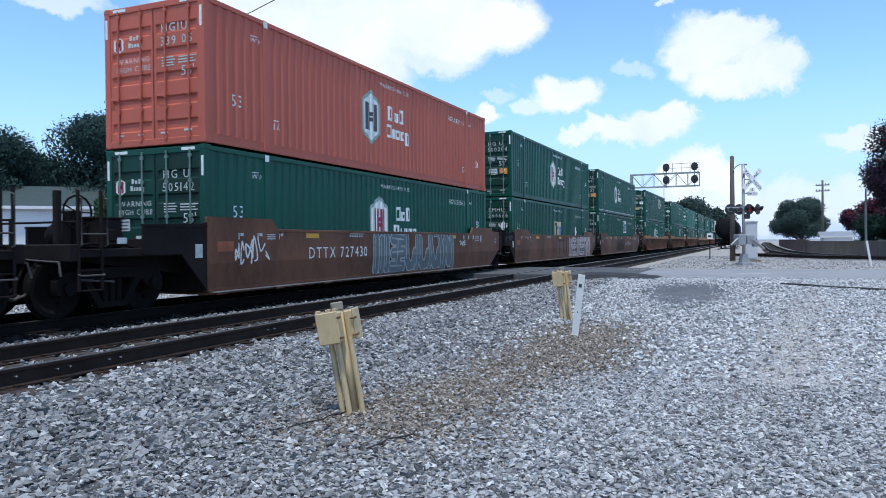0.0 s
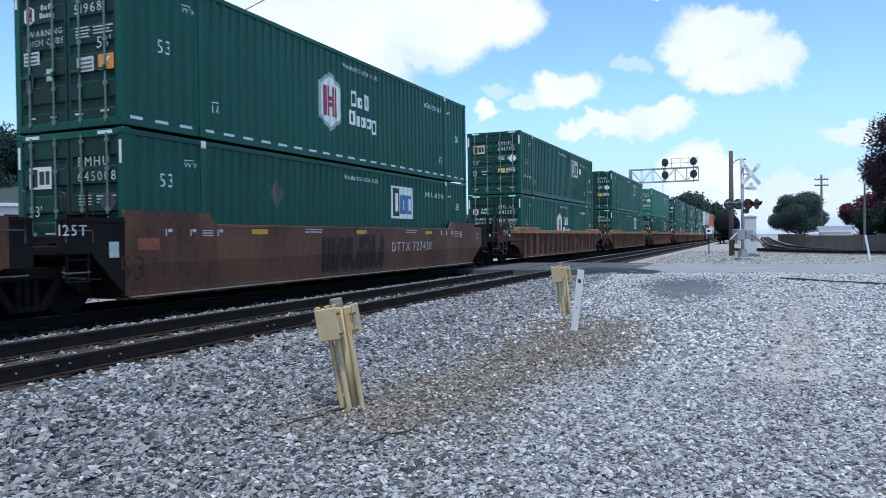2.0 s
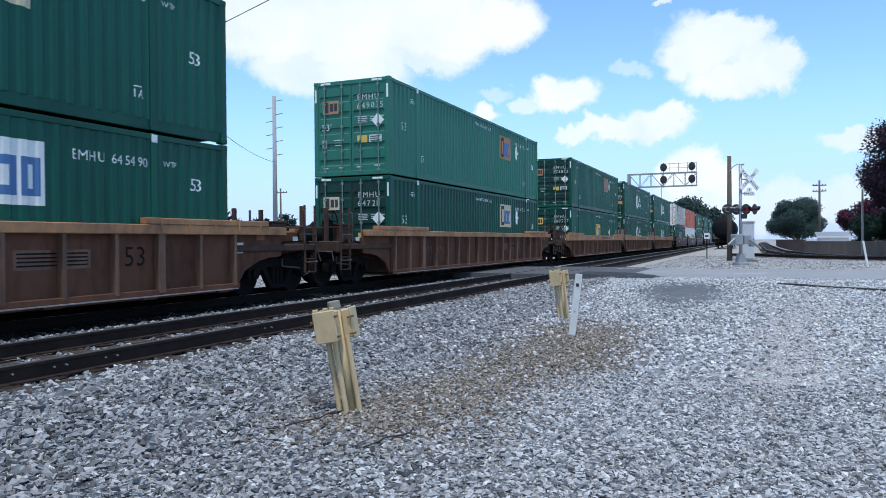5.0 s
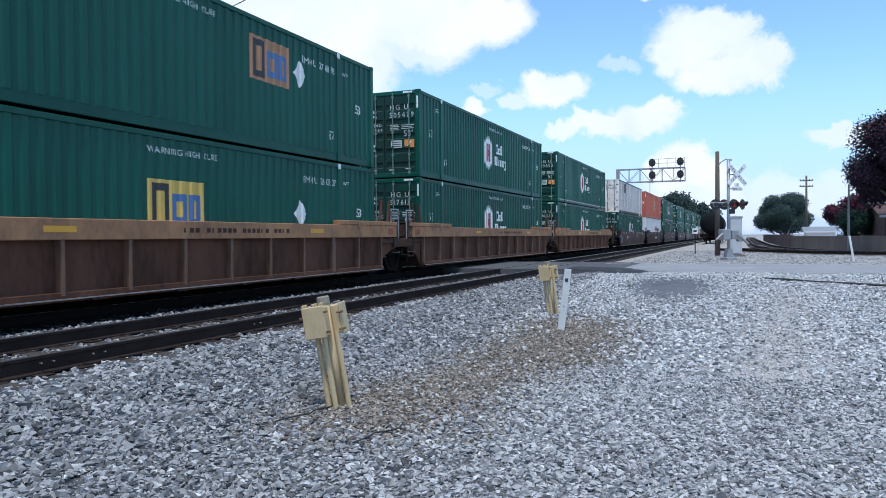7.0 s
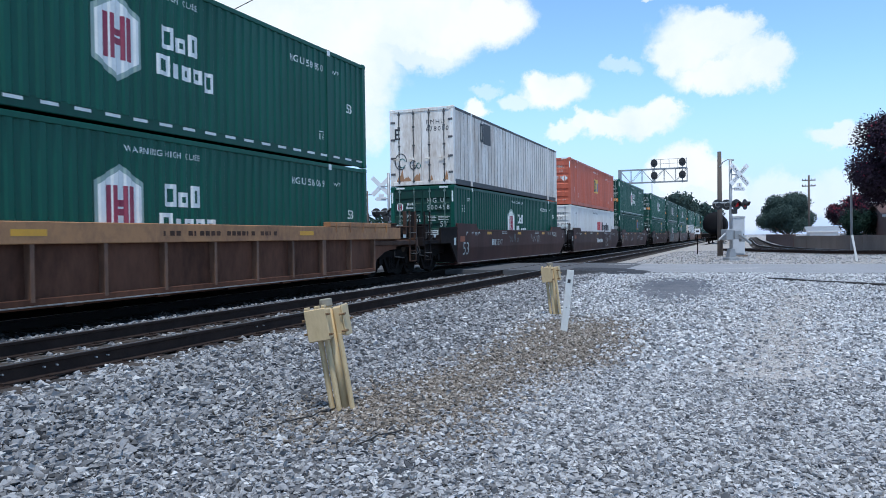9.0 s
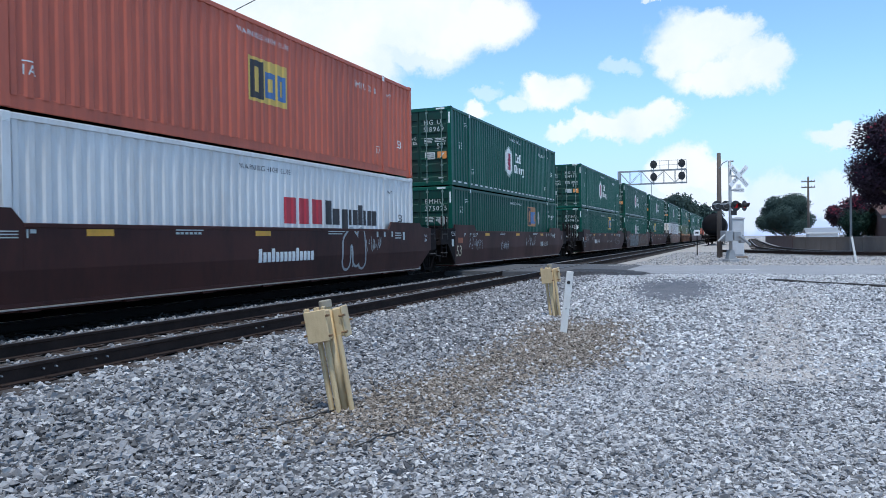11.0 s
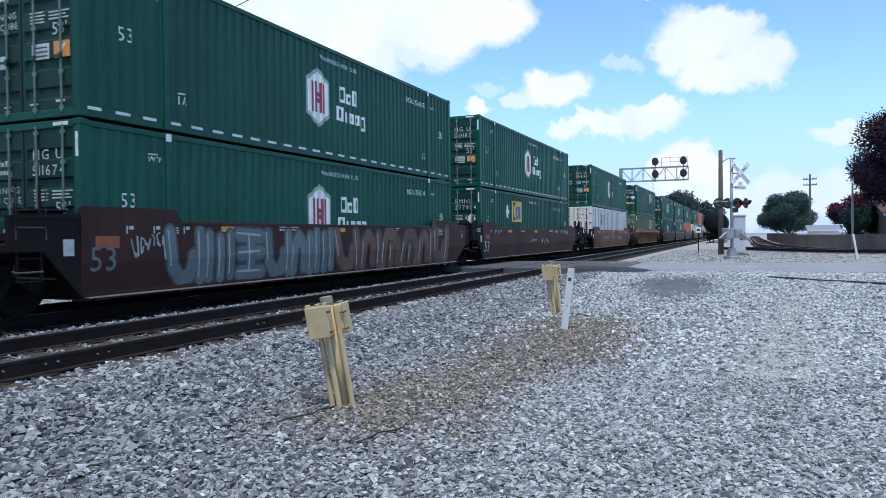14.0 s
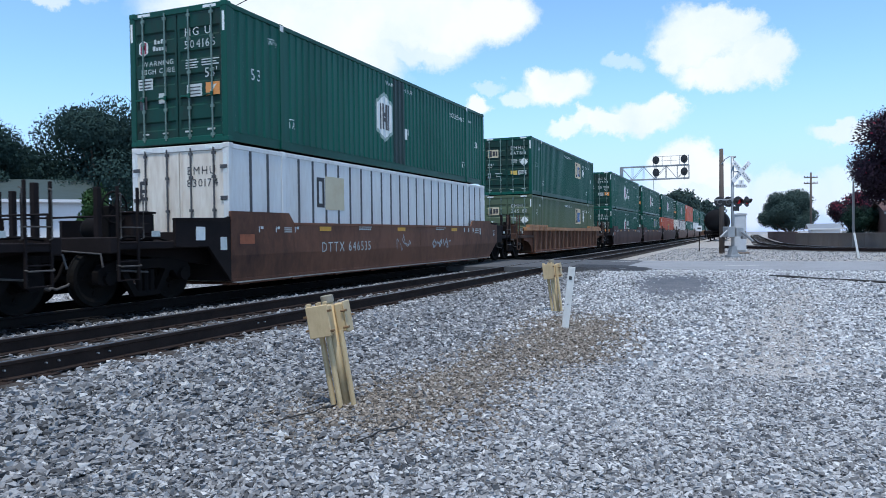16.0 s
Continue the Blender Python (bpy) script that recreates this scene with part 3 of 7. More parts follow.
# ---- containers ----
CL, CW, CH = 16.154, 2.591, 2.896      # a 53 foot high cube
POST = 1.98                            # lifting posts stand 40 feet apart
PITCH, DEEP = 0.279, 0.030
HW = CW / 2


def corr_breaks(y0, y1):
    """Where the side sheet bends, with its depth at each bend."""
    out, n = [], max(1, round((y1 - y0) / PITCH))
    p = (y1 - y0) / n
    for i in range(n):
        a = y0 + i * p
        out += [(a, 0.0), (a + 0.36 * p, 0.0), (a + 0.5 * p, DEEP), (a + 0.86 * p, DEEP)]
    return out + [(y1, 0.0)]


SPANS = [(0.17, POST - 0.095), (POST + 0.095, CL - POST - 0.095), (CL - POST + 0.095, CL - 0.17)]
BENDS = sum((corr_breaks(a, b) for a, b in SPANS), [])
B_Y, B_D = np.array([p[0] for p in BENDS]), np.array([p[1] for p in BENDS])
FLATBENDS = ([0.0, CL], [0.0, 0.0])


def side_sheet(mat, plain):
    s = Shape()
    for a, b in SPANS:
        br = [(a, 0), (b, 0)] if plain else corr_breaks(a, b)
        v = []
        for y, dpt in br:
            v += [(HW - 0.014 - dpt, y, 0.21), (HW - 0.014 - dpt, y, CH - 0.10)]
        s.add(v, [(2 * i, 2 * i + 2, 2 * i + 3, 2 * i + 1) for i in range(len(br) - 1)])
    me = s.mesh("side_panel", mat)
    return me


def on_side(key, outline, u, v, mat, plain=False, lift=0.0):
    """Paint on the near side sheet: the outline follows the bends of the sheet."""
    def build():
        vs, fs = outline[0], outline[1]
        bm = bmesh.new()
        pv = [bm.verts.new((0, p[0] + u, p[1] + v)) for p in vs]
        for q in fs:
            if len(set(q)) > 2:
                try:
                    bm.faces.new([pv[i] for i in q])
                except ValueError:
                    pass
        ys = [p[0] + u for p in vs]
        if not plain:
            for y, _ in BENDS:
                if min(ys) < y < max(ys):
                    bmesh.ops.bisect_plane(bm, geom=bm.verts[:] + bm.edges[:] + bm.faces[:], plane_co=(0, y, 0), plane_no=(0, 1, 0))
        for p in bm.verts:
            d = 0.0 if plain else float(np.interp(p.co.y, B_Y, B_D))
            p.co.x = HW - 0.011 - d + lift
        me = bpy.data.meshes.new("marking")
        bm.to_mesh(me)
        bm.free()
        me.materials.append(M[mat])
        return me
    return stored(("side", key, round(u, 2), round(v, 2), mat, plain), build)


def on_door(key, outline, u, v, mat, lift=0.0):
    def build():
        s = Shape().add([(p[0] + u, 0.016 - lift, p[1] + v) for p in outline[0]], outline[1])
        me = bpy.data.meshes.new("marking")
        me.from_pydata(s.v, [], s.f)
        me.materials.append(M[mat])
        return me
    return stored(("door", key, round(u, 2), round(v, 2), mat), build)


def plain_leaf(mat, side):
    """One smooth door with a raised rim and hinges along its outer edge."""
    x0, x1 = (-HW + 0.13, -0.012) if side < 0 else (0.012, HW - 0.13)
    z0, z1 = 0.15, CH - 0.14
    s = Shape().box(x0, x1, 0.022, 0.07, z0, z1, 0.006)
    s.box(x0, x0 + 0.05, 0.014, 0.022, z0, z1).box(x1 - 0.05, x1, 0.014, 0.022, z0, z1)
    return s.mesh("door", mat)


def door_leaf(mat, side):
    """One door: a sheet with five pressed recesses, rubber-edged."""
    x0, x1 = (-HW + 0.13, -0.012) if side < 0 else (0.012, HW - 0.13)
    z0, z1, s = 0.15, CH - 0.14, Shape()
    prof = [(z0, 0.022)]
    n = 5
    for i in range(n):
        a, b = z0 + 0.16 + i * (z1 - z0 - 0.2) / n, z0 + 0.16 + (i + 0.36) * (z1 - z0 - 0.2) / n
        prof += [(a, 0.022), (a + 0.035, 0.052), (b, 0.052), (b + 0.035, 0.022)]
    prof.append((z1, 0.022))
    xs = [x0, x0 + 0.05, x0 + 0.075, x1 - 0.075, x1 - 0.05, x1]
    v = [(x, (0.022 if j in (0, 1, 4, 5) else y), z) for z, y in prof for j, x in enumerate(xs)]
    f = [(i * 6 + j, i * 6 + j + 1, i * 6 + j + 7, i * 6 + j + 6) for i in range(len(prof) - 1) for j in range(5)]
    s.add(v, f)
    s.box(x0, x1, 0.06, 0.075, z0, z1)
    return s.mesh("door", mat)


def rods(mat):
    """A locking bar with its guides, and its handle."""
    s = Shape().rod((0, 0.0, 0.09), (0, 0.0, CH - 0.08), 0.019, 8)
    for z in (0.16, 0.75, 1.5, 2.2, CH - 0.2):
        s.box(-0.045, 0.045, -0.012, 0.02, z - 0.03, z + 0.03)
    return s.mesh("lock_rod", mat)


def container_frame(mat):
    """Corner posts, rails, headers and lifting posts as separate meshes."""
    out = {}
    out["corner_post"] = Shape().box(-0.075, 0.075, -0.085, 0.085, 0, CH, 0.012).mesh("corner_post", mat)
    out["lift_post"] = Shape().box(-0.05, 0.016, -0.08, 0.08, 0.02, CH - 0.01, 0.01).mesh("lift_post", mat)
    out["top_rail"] = Shape().box(-0.04, 0.006, 0.08, CL - 0.08, CH - 0.12, CH - 0.02, 0.008).mesh("top_rail", mat)
    out["bottom_rail"] = Shape().box(-0.08, -0.028, 0.08, CL - 0.08, 0.02, 0.24, 0.01).mesh("bottom_rail", mat)
    out["door_header"] = Shape().box(-HW + 0.08, HW - 0.08, 0.0, 0.12, CH - 0.14, CH - 0.01, 0.012).mesh("door_header", mat)
    out["door_sill"] = Shape().box(-HW + 0.08, HW - 0.08, 0.0, 0.12, 0.01, 0.15, 0.012).mesh("door_sill", mat)
    s, r = Shape(), 40
    v = []
    for i in range(r + 1):
        y = 0.1 + (CL - 0.2) * i / r
        z = CH - 0.03 + (0.012 if i % 2 else 0)
        v += [(-HW + 0.03, y, z), (HW - 0.03, y, z)]
    s.add(v, [(2 * i, 2 * i + 1, 2 * i + 3, 2 * i + 2) for i in range(r)])
    s.box(-HW + 0.05, HW - 0.05, 0.1, CL - 0.1, CH - 0.09, CH - 0.06)
    out["roof"] = s.mesh("roof", mat)
    out["floor"] = Shape().box(-HW + 0.05, HW - 0.05, 0.1, CL - 0.1, 0.08, 0.16).mesh("floor", "grime")
    s = Shape()
    v = []
    br = [(x, 0.0 if k % 2 else 0.03) for k, x in enumerate(np.linspace(-HW + 0.1, HW - 0.1, 18))]
    for x, dy in br:
        v += [(x, CL - 0.02 - dy, 0.1), (x, CL - 0.02 - dy, CH - 0.1)]
    out["end_wall"] = s.add(v, [(2 * i, 2 * i + 2, 2 * i + 3, 2 * i + 1) for i in range(len(br) - 1)]).mesh("end_wall", mat)
    out["casting"] = Shape().box(-0.085, 0.085, -0.09, 0.09, -0.06, 0.06, 0.02).mesh("corner_casting", mat)
    return out


HEX = [(0, -0.52), (0.37, -0.30), (0.37, 0.30), (0, 0.52), (-0.37, 0.30), (-0.37, -0.30)]


def scaled(outline, k, ky=None):
    return [(x * k, y * (ky or k)) for x, y in outline]


def rings(rects, t):
    """Each rectangle as a frame of stroke t: a word's signs as plain hollow blocks."""
    out = []
    for a, b, c, d in rects:
        out += [(a, b, a + t, d), (c - t, b, c, d), (a + t, d - t, c - t, d), (a + t, b, c - t, b + t)]
    return flat(out)


def mark(parent, name, me, label=""):
    return put(name, me, parent, (0, 0, 0), label)


def container(spec, index):
    """A 53 foot container at the train's rest place; spec gives paint and markings."""
    mat, plain = spec["paint"], spec.get("plain", False)
    ob = thing("shipping_container", (0, 0, 0), spec["label"], "shipping container", "containers on the train")
    fr = stored(("frame", mat), lambda: container_frame(mat))
    sheet = stored(("sheet", mat, plain), lambda: side_sheet(mat, plain))
    near = put("side_panel", sheet, ob)
    far = put("side_panel", sheet, ob, (0, CL, 0))
    far.rotation_euler = (0, 0, math.pi)
    for x in (HW - 0.07, -HW + 0.07):
        for y in (0.085, CL - 0.085):
            put("corner_post", fr["corner_post"], ob, (x, y, 0))
            for z in (0.06, CH - 0.055):
                put("corner_casting", fr["casting"], ob, (x, y, z))
    for y in (POST, CL - POST):
        put("lift_post", fr["lift_post"], ob, (HW - 0.012, y, 0))
        put("lift_post", fr["lift_post"], ob, (-HW + 0.05, y, 0))
    for part_name in ("top_rail", "bottom_rail"):
        edge = stored(("frame", spec["rail"]), lambda: container_frame(spec["rail"])) if "rail" in spec else fr
        put(part_name, edge[part_name], ob, (HW - 0.006, 0, 0))
        put(part_name, edge[part_name], ob, (-HW + 0.046, 0, 0))
    for part_name in ("roof", "floor", "end_wall", "door_header", "door_sill"):
        put(part_name, fr[part_name], ob)
    for s in (-1, 1):
        dm = spec.get("door_paint", "green_door" if mat == "green" else mat)
        leaf = put("door", stored(("door", dm, s, plain), lambda s=s: (plain_leaf if plain else door_leaf)(dm, s)), ob)
        if plain:
            for z in (0.45, 1.05, 1.75, 2.4):
                put("hinge", stored("hinge", lambda: Shape().box(-0.09, 0.09, -0.012, 0.02, -0.04, 0.04, 0.006).mesh("hinge", "logo_grey")), leaf, (s * (HW - 0.12), 0.0, z))
        for x in (0.24, 0.84):
            put("lock_rod", stored(("rod", mat, spec.get("rod", "rod")), lambda: rods(spec.get("rod", "rod"))), leaf, (s * (x + 0.08), -0.006, 0))
            put("handle", stored(("handle", mat), lambda: Shape().box(-0.22, 0.03, -0.02, 0.0, 0.98, 1.02, 0.006).box(-0.03, 0.03, -0.03, 0.01, 0.95, 1.05, 0.006).mesh("handle", mat)), leaf, (s * (x + 0.08), -0.012, 0))
    if spec.get("dashes"):
        rects = [(y, 0.09, y + 0.33, 0.145) for y in np.arange(0.15, CL - 0.4, 0.62)]
        me = stored("dashes", lambda: Shape().add([(HW - 0.032, p[0], p[1] + 0.05) for p in flat(rects)[0]], flat(rects)[1]).mesh("reflector_strip", "mark"))
        put("reflector_strip", me, ob, (0, 0, 0), "white dashed reflector strip")
    paint_marks(ob, spec, plain)
    return ob


def paint_marks(ob, spec, plain):
    ink = spec.get("ink", "mark")
    S = lambda nm, key, o, u, v, mt=None, lift=0.0, lab="": mark(ob, nm, on_side(key, o, u, v, mt or ink, plain, lift), lab)
    D = lambda nm, key, o, u, v, mt=None, lift=0.0, lab="": mark(ob, nm, on_door(key, o, u, v, mt or ink, lift), lab)
    brand, code, num = spec["brand"], spec["code"], spec["num"]
    # long side
    zz53 = spec.get("z53", 0.85) if spec.get("low53") else spec.get("zhigh", 1.42)
    if not plain:
        S("marking", "53", words("53", 0.25, 0.12), 0.86, zz53)
        S("marking", "53", words("53", 0.24, 0.12), CL - 1.05, zz53)
    if spec.get("wtp", True):
        S("marking", "WTP", words("WTP", 0.10), POST - 0.48, 2.32)
        S("marking", "wbar", flat([(0, 0, 0.24, 0.018)]), POST - 0.48, 2.45)
        S("marking", "IA", words("IA", 0.16, 0.2), POST + 0.32, 0.55)
        S("marking", "ibar", flat([(0, 0, 0.18, 0.022)]), POST + 0.31, 0.745)
        S("marking", "WTP2", words("WTP", 0.10), CL - POST + 0.25, 2.32)
        S("marking", "IA2", words("IA", 0.15, 0.2), CL - POST - 0.42, 0.55)
        S("marking", "ibar2", flat([(0, 0, 0.18, 0.02)]), CL - POST - 0.43, 0.735)
    if spec.get("top_lift"):
        S("marking", "lift", words("TOP LIFT ONLY", 0.13, 0.2), 0.55, 0.80)
        S("marking", "lift", words("TOP LIFT ONLY", 0.13, 0.2), CL - 1.5, 0.80)
    if not spec.get("plain"):
        S("marking", "high", words("WARNING HIGH CUBE", 0.115, 0.2), 7.35, 2.50)
    if spec.get("number", True) and not plain:
        u, v, h = spec.get("num_at", (CL - POST - 1.72, 2.27, 0.165))
        S("marking", code + num, words(code + " " + num, h, 0.17), u, v)
    for y in (POST - 0.09, CL - POST - 0.09):
        put("lift_plate", stored("plate", lambda: Shape().box(HW - 0.002, HW + 0.008, 0.02, 0.16, CH - 0.17, CH - 0.03, 0.004).box(HW - 0.002, HW + 0.010, 0.06, 0.12, CH - 0.15, CH - 0.06, 0.002).mesh("lift_plate", "mark")), ob, (0, y, 0))
    if brand == "hex":
        # white hexagon with a barred sign, and two lines of plain blocks
        c, z = spec.get("logo_at", (7.25, 1.52))
        k = 1.46
        S("logo", "hexrim", flat([scaled(HEX, k * 1.0)]), c, z, "hex_rim", 0.001)
        S("logo", "hex", flat([scaled(HEX, k * 0.86)]), c, z, "mark", 0.002)
        bars = [(-0.33, -0.40, -0.20, 0.40), (-0.17, -0.40, -0.08, 0.40), (0.08, -0.40, 0.17, 0.40), (0.20, -0.40, 0.33, 0.40), (-0.08, 0.02, 0.08, 0.14), (-0.08, -0.14, 0.08, -0.02)]
        S("logo", "hexbars", flat([tuple(q * 0.95 for q in r) for r in bars]), c, z, spec.get("logo_ink", "logo_red"), 0.004)
        u = c + 0.92
        if spec.get("repaint"):
            S("logo", "repaint", flat([(0.0, 0, 0.72, CH - 0.34)]), c + 0.62, 0.22, "green_dark", 0.001)
            S("logo", "scrap", flat([(0, 0, 0.12, 0.34), (0.16, 0.14, 0.28, 0.34)]), c + 1.42, z - 0.5)
            u = None
        # the two words as plain blocks, one for each sign
        if u is not None:
            S("logo", "upper", rings([(0.12, 0, 0.42, 0.42), (0.50, 0, 0.76, 0.28), (0.84, 0, 1.10, 0.42)], 0.085), u, z + 0.06)
            S("logo", "lower", rings([(0, 0, 0.32, 0.38), (0.40, 0, 0.56, 0.28), (0.63, 0, 0.88, 0.28), (0.95, 0, 1.20, 0.28), (1.27, -0.12, 1.52, 0.28)], 0.08), u, z - 0.44)
    elif brand == "panel":
        # a cream board with dark and blue blocks
        c, z = spec.get("logo_at", (10.35, 1.52))
        S("logo", "board", flat([(0, 0, 1.48, 0.97)]), c, z, spec.get("board", "cream"), 0.001)
        S("logo", "darkblock", rings([(0.09, 0.07, 0.55, 0.90)], 0.14), c, z, "mark_dark", 0.003)
        S("logo", "blueblock", rings([(0.60, 0.14, 1.03, 0.72)], 0.14), c, z, "logo_blue", 0.003)
        S("logo", "greyblock", rings([(1.08, 0.14, 1.40, 0.72)], 0.11), c, z, spec.get("third", "logo_blue"), 0.003)
        if spec.get("diamond", True):
            S("logo", "diamond", flat([[(0, -0.34), (0.27, 0), (0, 0.34), (-0.27, 0)]]), c + spec.get("dia", 2.35), z + 0.45, spec.get("dia_ink", "mark"), 0.001)
    elif brand == "blocks":
        c, z = spec["logo_at"]
        h = 0.62
        S("logo", "redword", flat([(0, 0, 0.50, h), (0.60, 0, 1.06, h), (1.17, 0, 1.68, h)]), c, z, "logo_word")
        S("logo", "blackword", flat([(1.80, 0, 2.10, h), (2.20, 0, 2.54, 0.42), (2.63, -0.20, 2.96, 0.42), (3.06, 0, 3.15, 0.42), (3.24, 0, 3.50, 0.42), (3.58, 0, 3.78, 0.56), (3.88, 0, 3.97, 0.42), (4.06, 0, 4.32, 0.42), (4.40, 0, 4.66, 0.42)]), c, z, "mark_dark")
    elif brand == "board_only":
        c, z = spec["logo_at"]
        S("logo", "bd", flat([(0, 0, 0.95, 0.85)]), c, z + 0.2, spec.get("board", "cream"), 0.007)
        S("logo", "bde", rings([(0, 0.25, 0.36, 1.0)], 0.10), c - 0.4, z, "mark_dark", 0.007)
    # door end
    if ink == "mark":
        ink = "mark_dim"
    mk = spec.get("door_ink", ink)
    for x in (-1, 1):
        D("reflector", ("rl", x), flat([(-0.17, 0, 0.17, 0.06)]), x * 0.88, CH - 0.10, "mark", 0.020)
        D("reflector", ("rv", x), flat([(-0.03, 0, 0.03, 0.40)]), x * (HW - 0.065), CH - 0.62, "mark", 0.022)
    D("marking", "c" + code, words(code, 0.17, 0.26), 0.22, 2.26, mk)
    D("marking", "n" + num, words(num, 0.17, 0.22), 0.20, 2.00, mk)
    if spec.get("plain"):
        D("logo", "eblk", flat([(0, 0, 0.07, 0.42), (0.07, 0.34, 0.22, 0.42), (0.07, 0.17, 0.2, 0.24), (0.07, 0, 0.22, 0.07)]), -1.1, 1.75, "mark_dark", 0.003)
        if spec.get("sprayed"):
            for k, (cx, cz, rr) in enumerate(((-0.86, 0.92, 0.30), (-0.80, 0.86, 0.17), (-0.35, 0.78, 0.16), (-0.12, 0.74, 0.10))):
                ring = ([], [])
                band([(rr * math.cos(a) * 0.8, rr * math.sin(a)) for a in np.linspace(0.4 * k, 0.4 * k + 5.4, 14)], 0.035, *ring)
                D("graffiti", ("loop", k), ([p[:2] for p in ring[0]], ring[1]), cx, cz, "graf_teal" if k % 2 else "logo_grey", 0.004 + 0.001 * k, "looping spray paint")
            rnd = random.Random(8)
            for k in range(9):
                u, w, h = rnd.uniform(-1.05, 1.0), rnd.uniform(0.05, 0.16), rnd.uniform(0.12, 0.5)
                D("stain", ("rust", k), flat([[(-w, 0), (w, 0), (w * 0.8, h * 0.4), (w * 0.2, h), (-w * 0.5, h * 0.55)]]), u, 0.17, "rust_panel", 0.0012 + 0.0002 * k)
        return
    if brand == "hex":
        D("logo", "dhex", flat([scaled(HEX, 0.34)]), -0.92, 2.12, "mark", 0.001)
        D("logo", "dbars", flat([(-0.08, -0.12, -0.03, 0.12), (0.03, -0.12, 0.08, 0.12), (-0.03, -0.03, 0.03, 0.03)]), -0.92, 2.12, "logo_red", 0.003)
        D("logo", "dw", flat([(0.04, 0.10, 0.10, 0.20), (0.13, 0.10, 0.19, 0.17), (0.22, 0.10, 0.28, 0.20), (0, -0.04, 0.07, 0.06), (0.09, -0.04, 0.14, 0.03), (0.16, -0.04, 0.22, 0.03), (0.24, -0.04, 0.29, 0.03), (0.31, -0.08, 0.37, 0.03)]), -0.66, 2.08)
        D("marking", "w1", words("WARNING", 0.11, 0.2), -0.96, 1.72)
        D("marking", "w2", words("HIGH CUBE", 0.11, 0.2), -0.98, 1.55)
    else:
        D("logo", ("dboard", spec.get("board", "cream")), flat([(-0.28, -0.2, 0.28, 0.2)]), -0.72, 2.10, spec.get("board", "cream"), 0.001)
        D("logo", "dblk", flat([(-0.24, -0.16, -0.07, 0.16), (-0.03, -0.12, 0.10, 0.12), (0.13, -0.12, 0.23, 0.12)]), -0.72, 2.10, "mark_dark", 0.003)
        D("logo", "ddia", flat([[(0, -0.22), (0.21, 0), (0, 0.22), (-0.21, 0)]]), 0.90, 1.62, spec.get("dia_ink", "mark"), 0.003)
    D("marking", "d53", words("53'", 0.20, 0.14), spec.get("d53", 0.72 if brand == "hex" else -1.02), 1.36 if brand == "hex" else 1.40)
    D("marking", "rows", flat([(0, 0.03 * 0, 0.32, 0.022), (0, 0.05, 0.30, 0.075), (0, 0.105, 0.34, 0.13), (0.42, 0.03, 0.86, 0.055), (0.42, 0.085, 0.80, 0.11), (0, 0.16, 0.30, 0.185), (0.42, 0.14, 0.88, 0.165)]), 0.22, 1.58)
    if brand == "panel" and not spec.get("bare_doors"):
        D("placard", "py", flat([(0, 0, 0.34, 0.22)]), 0.20, 0.98, "gold", 0.0, "yellow safety placard")
        D("placard", "pyw", flat([(0, 0, 0.42, 0.22)]), 0.60, 0.98, "mark_dim")
        D("placard", "pyl", flat([(0.04, 0.03, 0.38, 0.06), (0.04, 0.09, 0.34, 0.12), (0.04, 0.15, 0.38, 0.18)]), 0.60, 0.98, "logo_grey", 0.002)
        D("placard", "pg", flat([(0, 0, 0.17, 0.26)]), -1.02, 0.86, "logo_pale")
        D("placard", "pg2", flat([(0, 0.18, 0.36, 0.21), (0.05, 0.10, 0.30, 0.13), (0.05, 0.02, 0.28, 0.05)]), -0.62, 0.90)
    elif not spec.get("bare_doors"):
        D("placard", "pw", flat([(0, 0, 0.40, 0.26)]), 0.24, 0.98, "mark_dim")
        D("placard", "pwl", flat([(0.03, 0.04 + i * 0.07, 0.36, 0.065 + i * 0.07) for i in range(3)]), 0.24, 0.98, "logo_grey", 0.002)
        D("placard", "po", flat([(0, 0, 0.36, 0.27)]), 0.74, 0.98, "placard", 0.0, "orange safety placard")
        D("placard", "pos", flat([[(0.10, 0.05), (0.14, 0.05), (0.28, 0.22), (0.22, 0.22)]]), 0.74, 0.98, "mark", 0.002)
        D("placard", "p1", flat([(0, 0, 0.40, 0.24)]), -1.08, 1.22, "mark_dim")
        D("placard", "p1l", flat([(0.03, 0.03, 0.36, 0.06), (0.03, 0.10, 0.34, 0.13), (0.03, 0.17, 0.37, 0.20)]), -1.08, 1.22, "logo_grey", 0.002)
        D("placard", "p2", flat([(0, 0, 0.19, 0.22)]), -0.52, 0.90, "mark_dim")
        D("placard", "p3", flat([(0, 0, 0.20, 0.28)]), -1.05, 0.80, "logo_grey")
    D("marking", "foot", flat([(0, 0, 0.17, 0.035), (0.55, 0, 0.70, 0.03), (1.15, 0, 1.34, 0.035), (1.75, 0.02, 1.95, 0.06)]), -0.98, 0.24)


M["logo_pale"] = material("pale grey label", (0.34, 0.36, 0.36), 0.6, dirt_amount=0.3)
M["logo_word"] = material("bright red logo paint", (0.50, 0.03, 0.05), 0.5, dirt_amount=0.15)

# ---- well cars ----
XT = -11.17          # centre line of the train's track
XN = -7.35           # centre line of the near track
WH = 1.475           # half width of a well car
AXLE = 0.483         # wheel radius


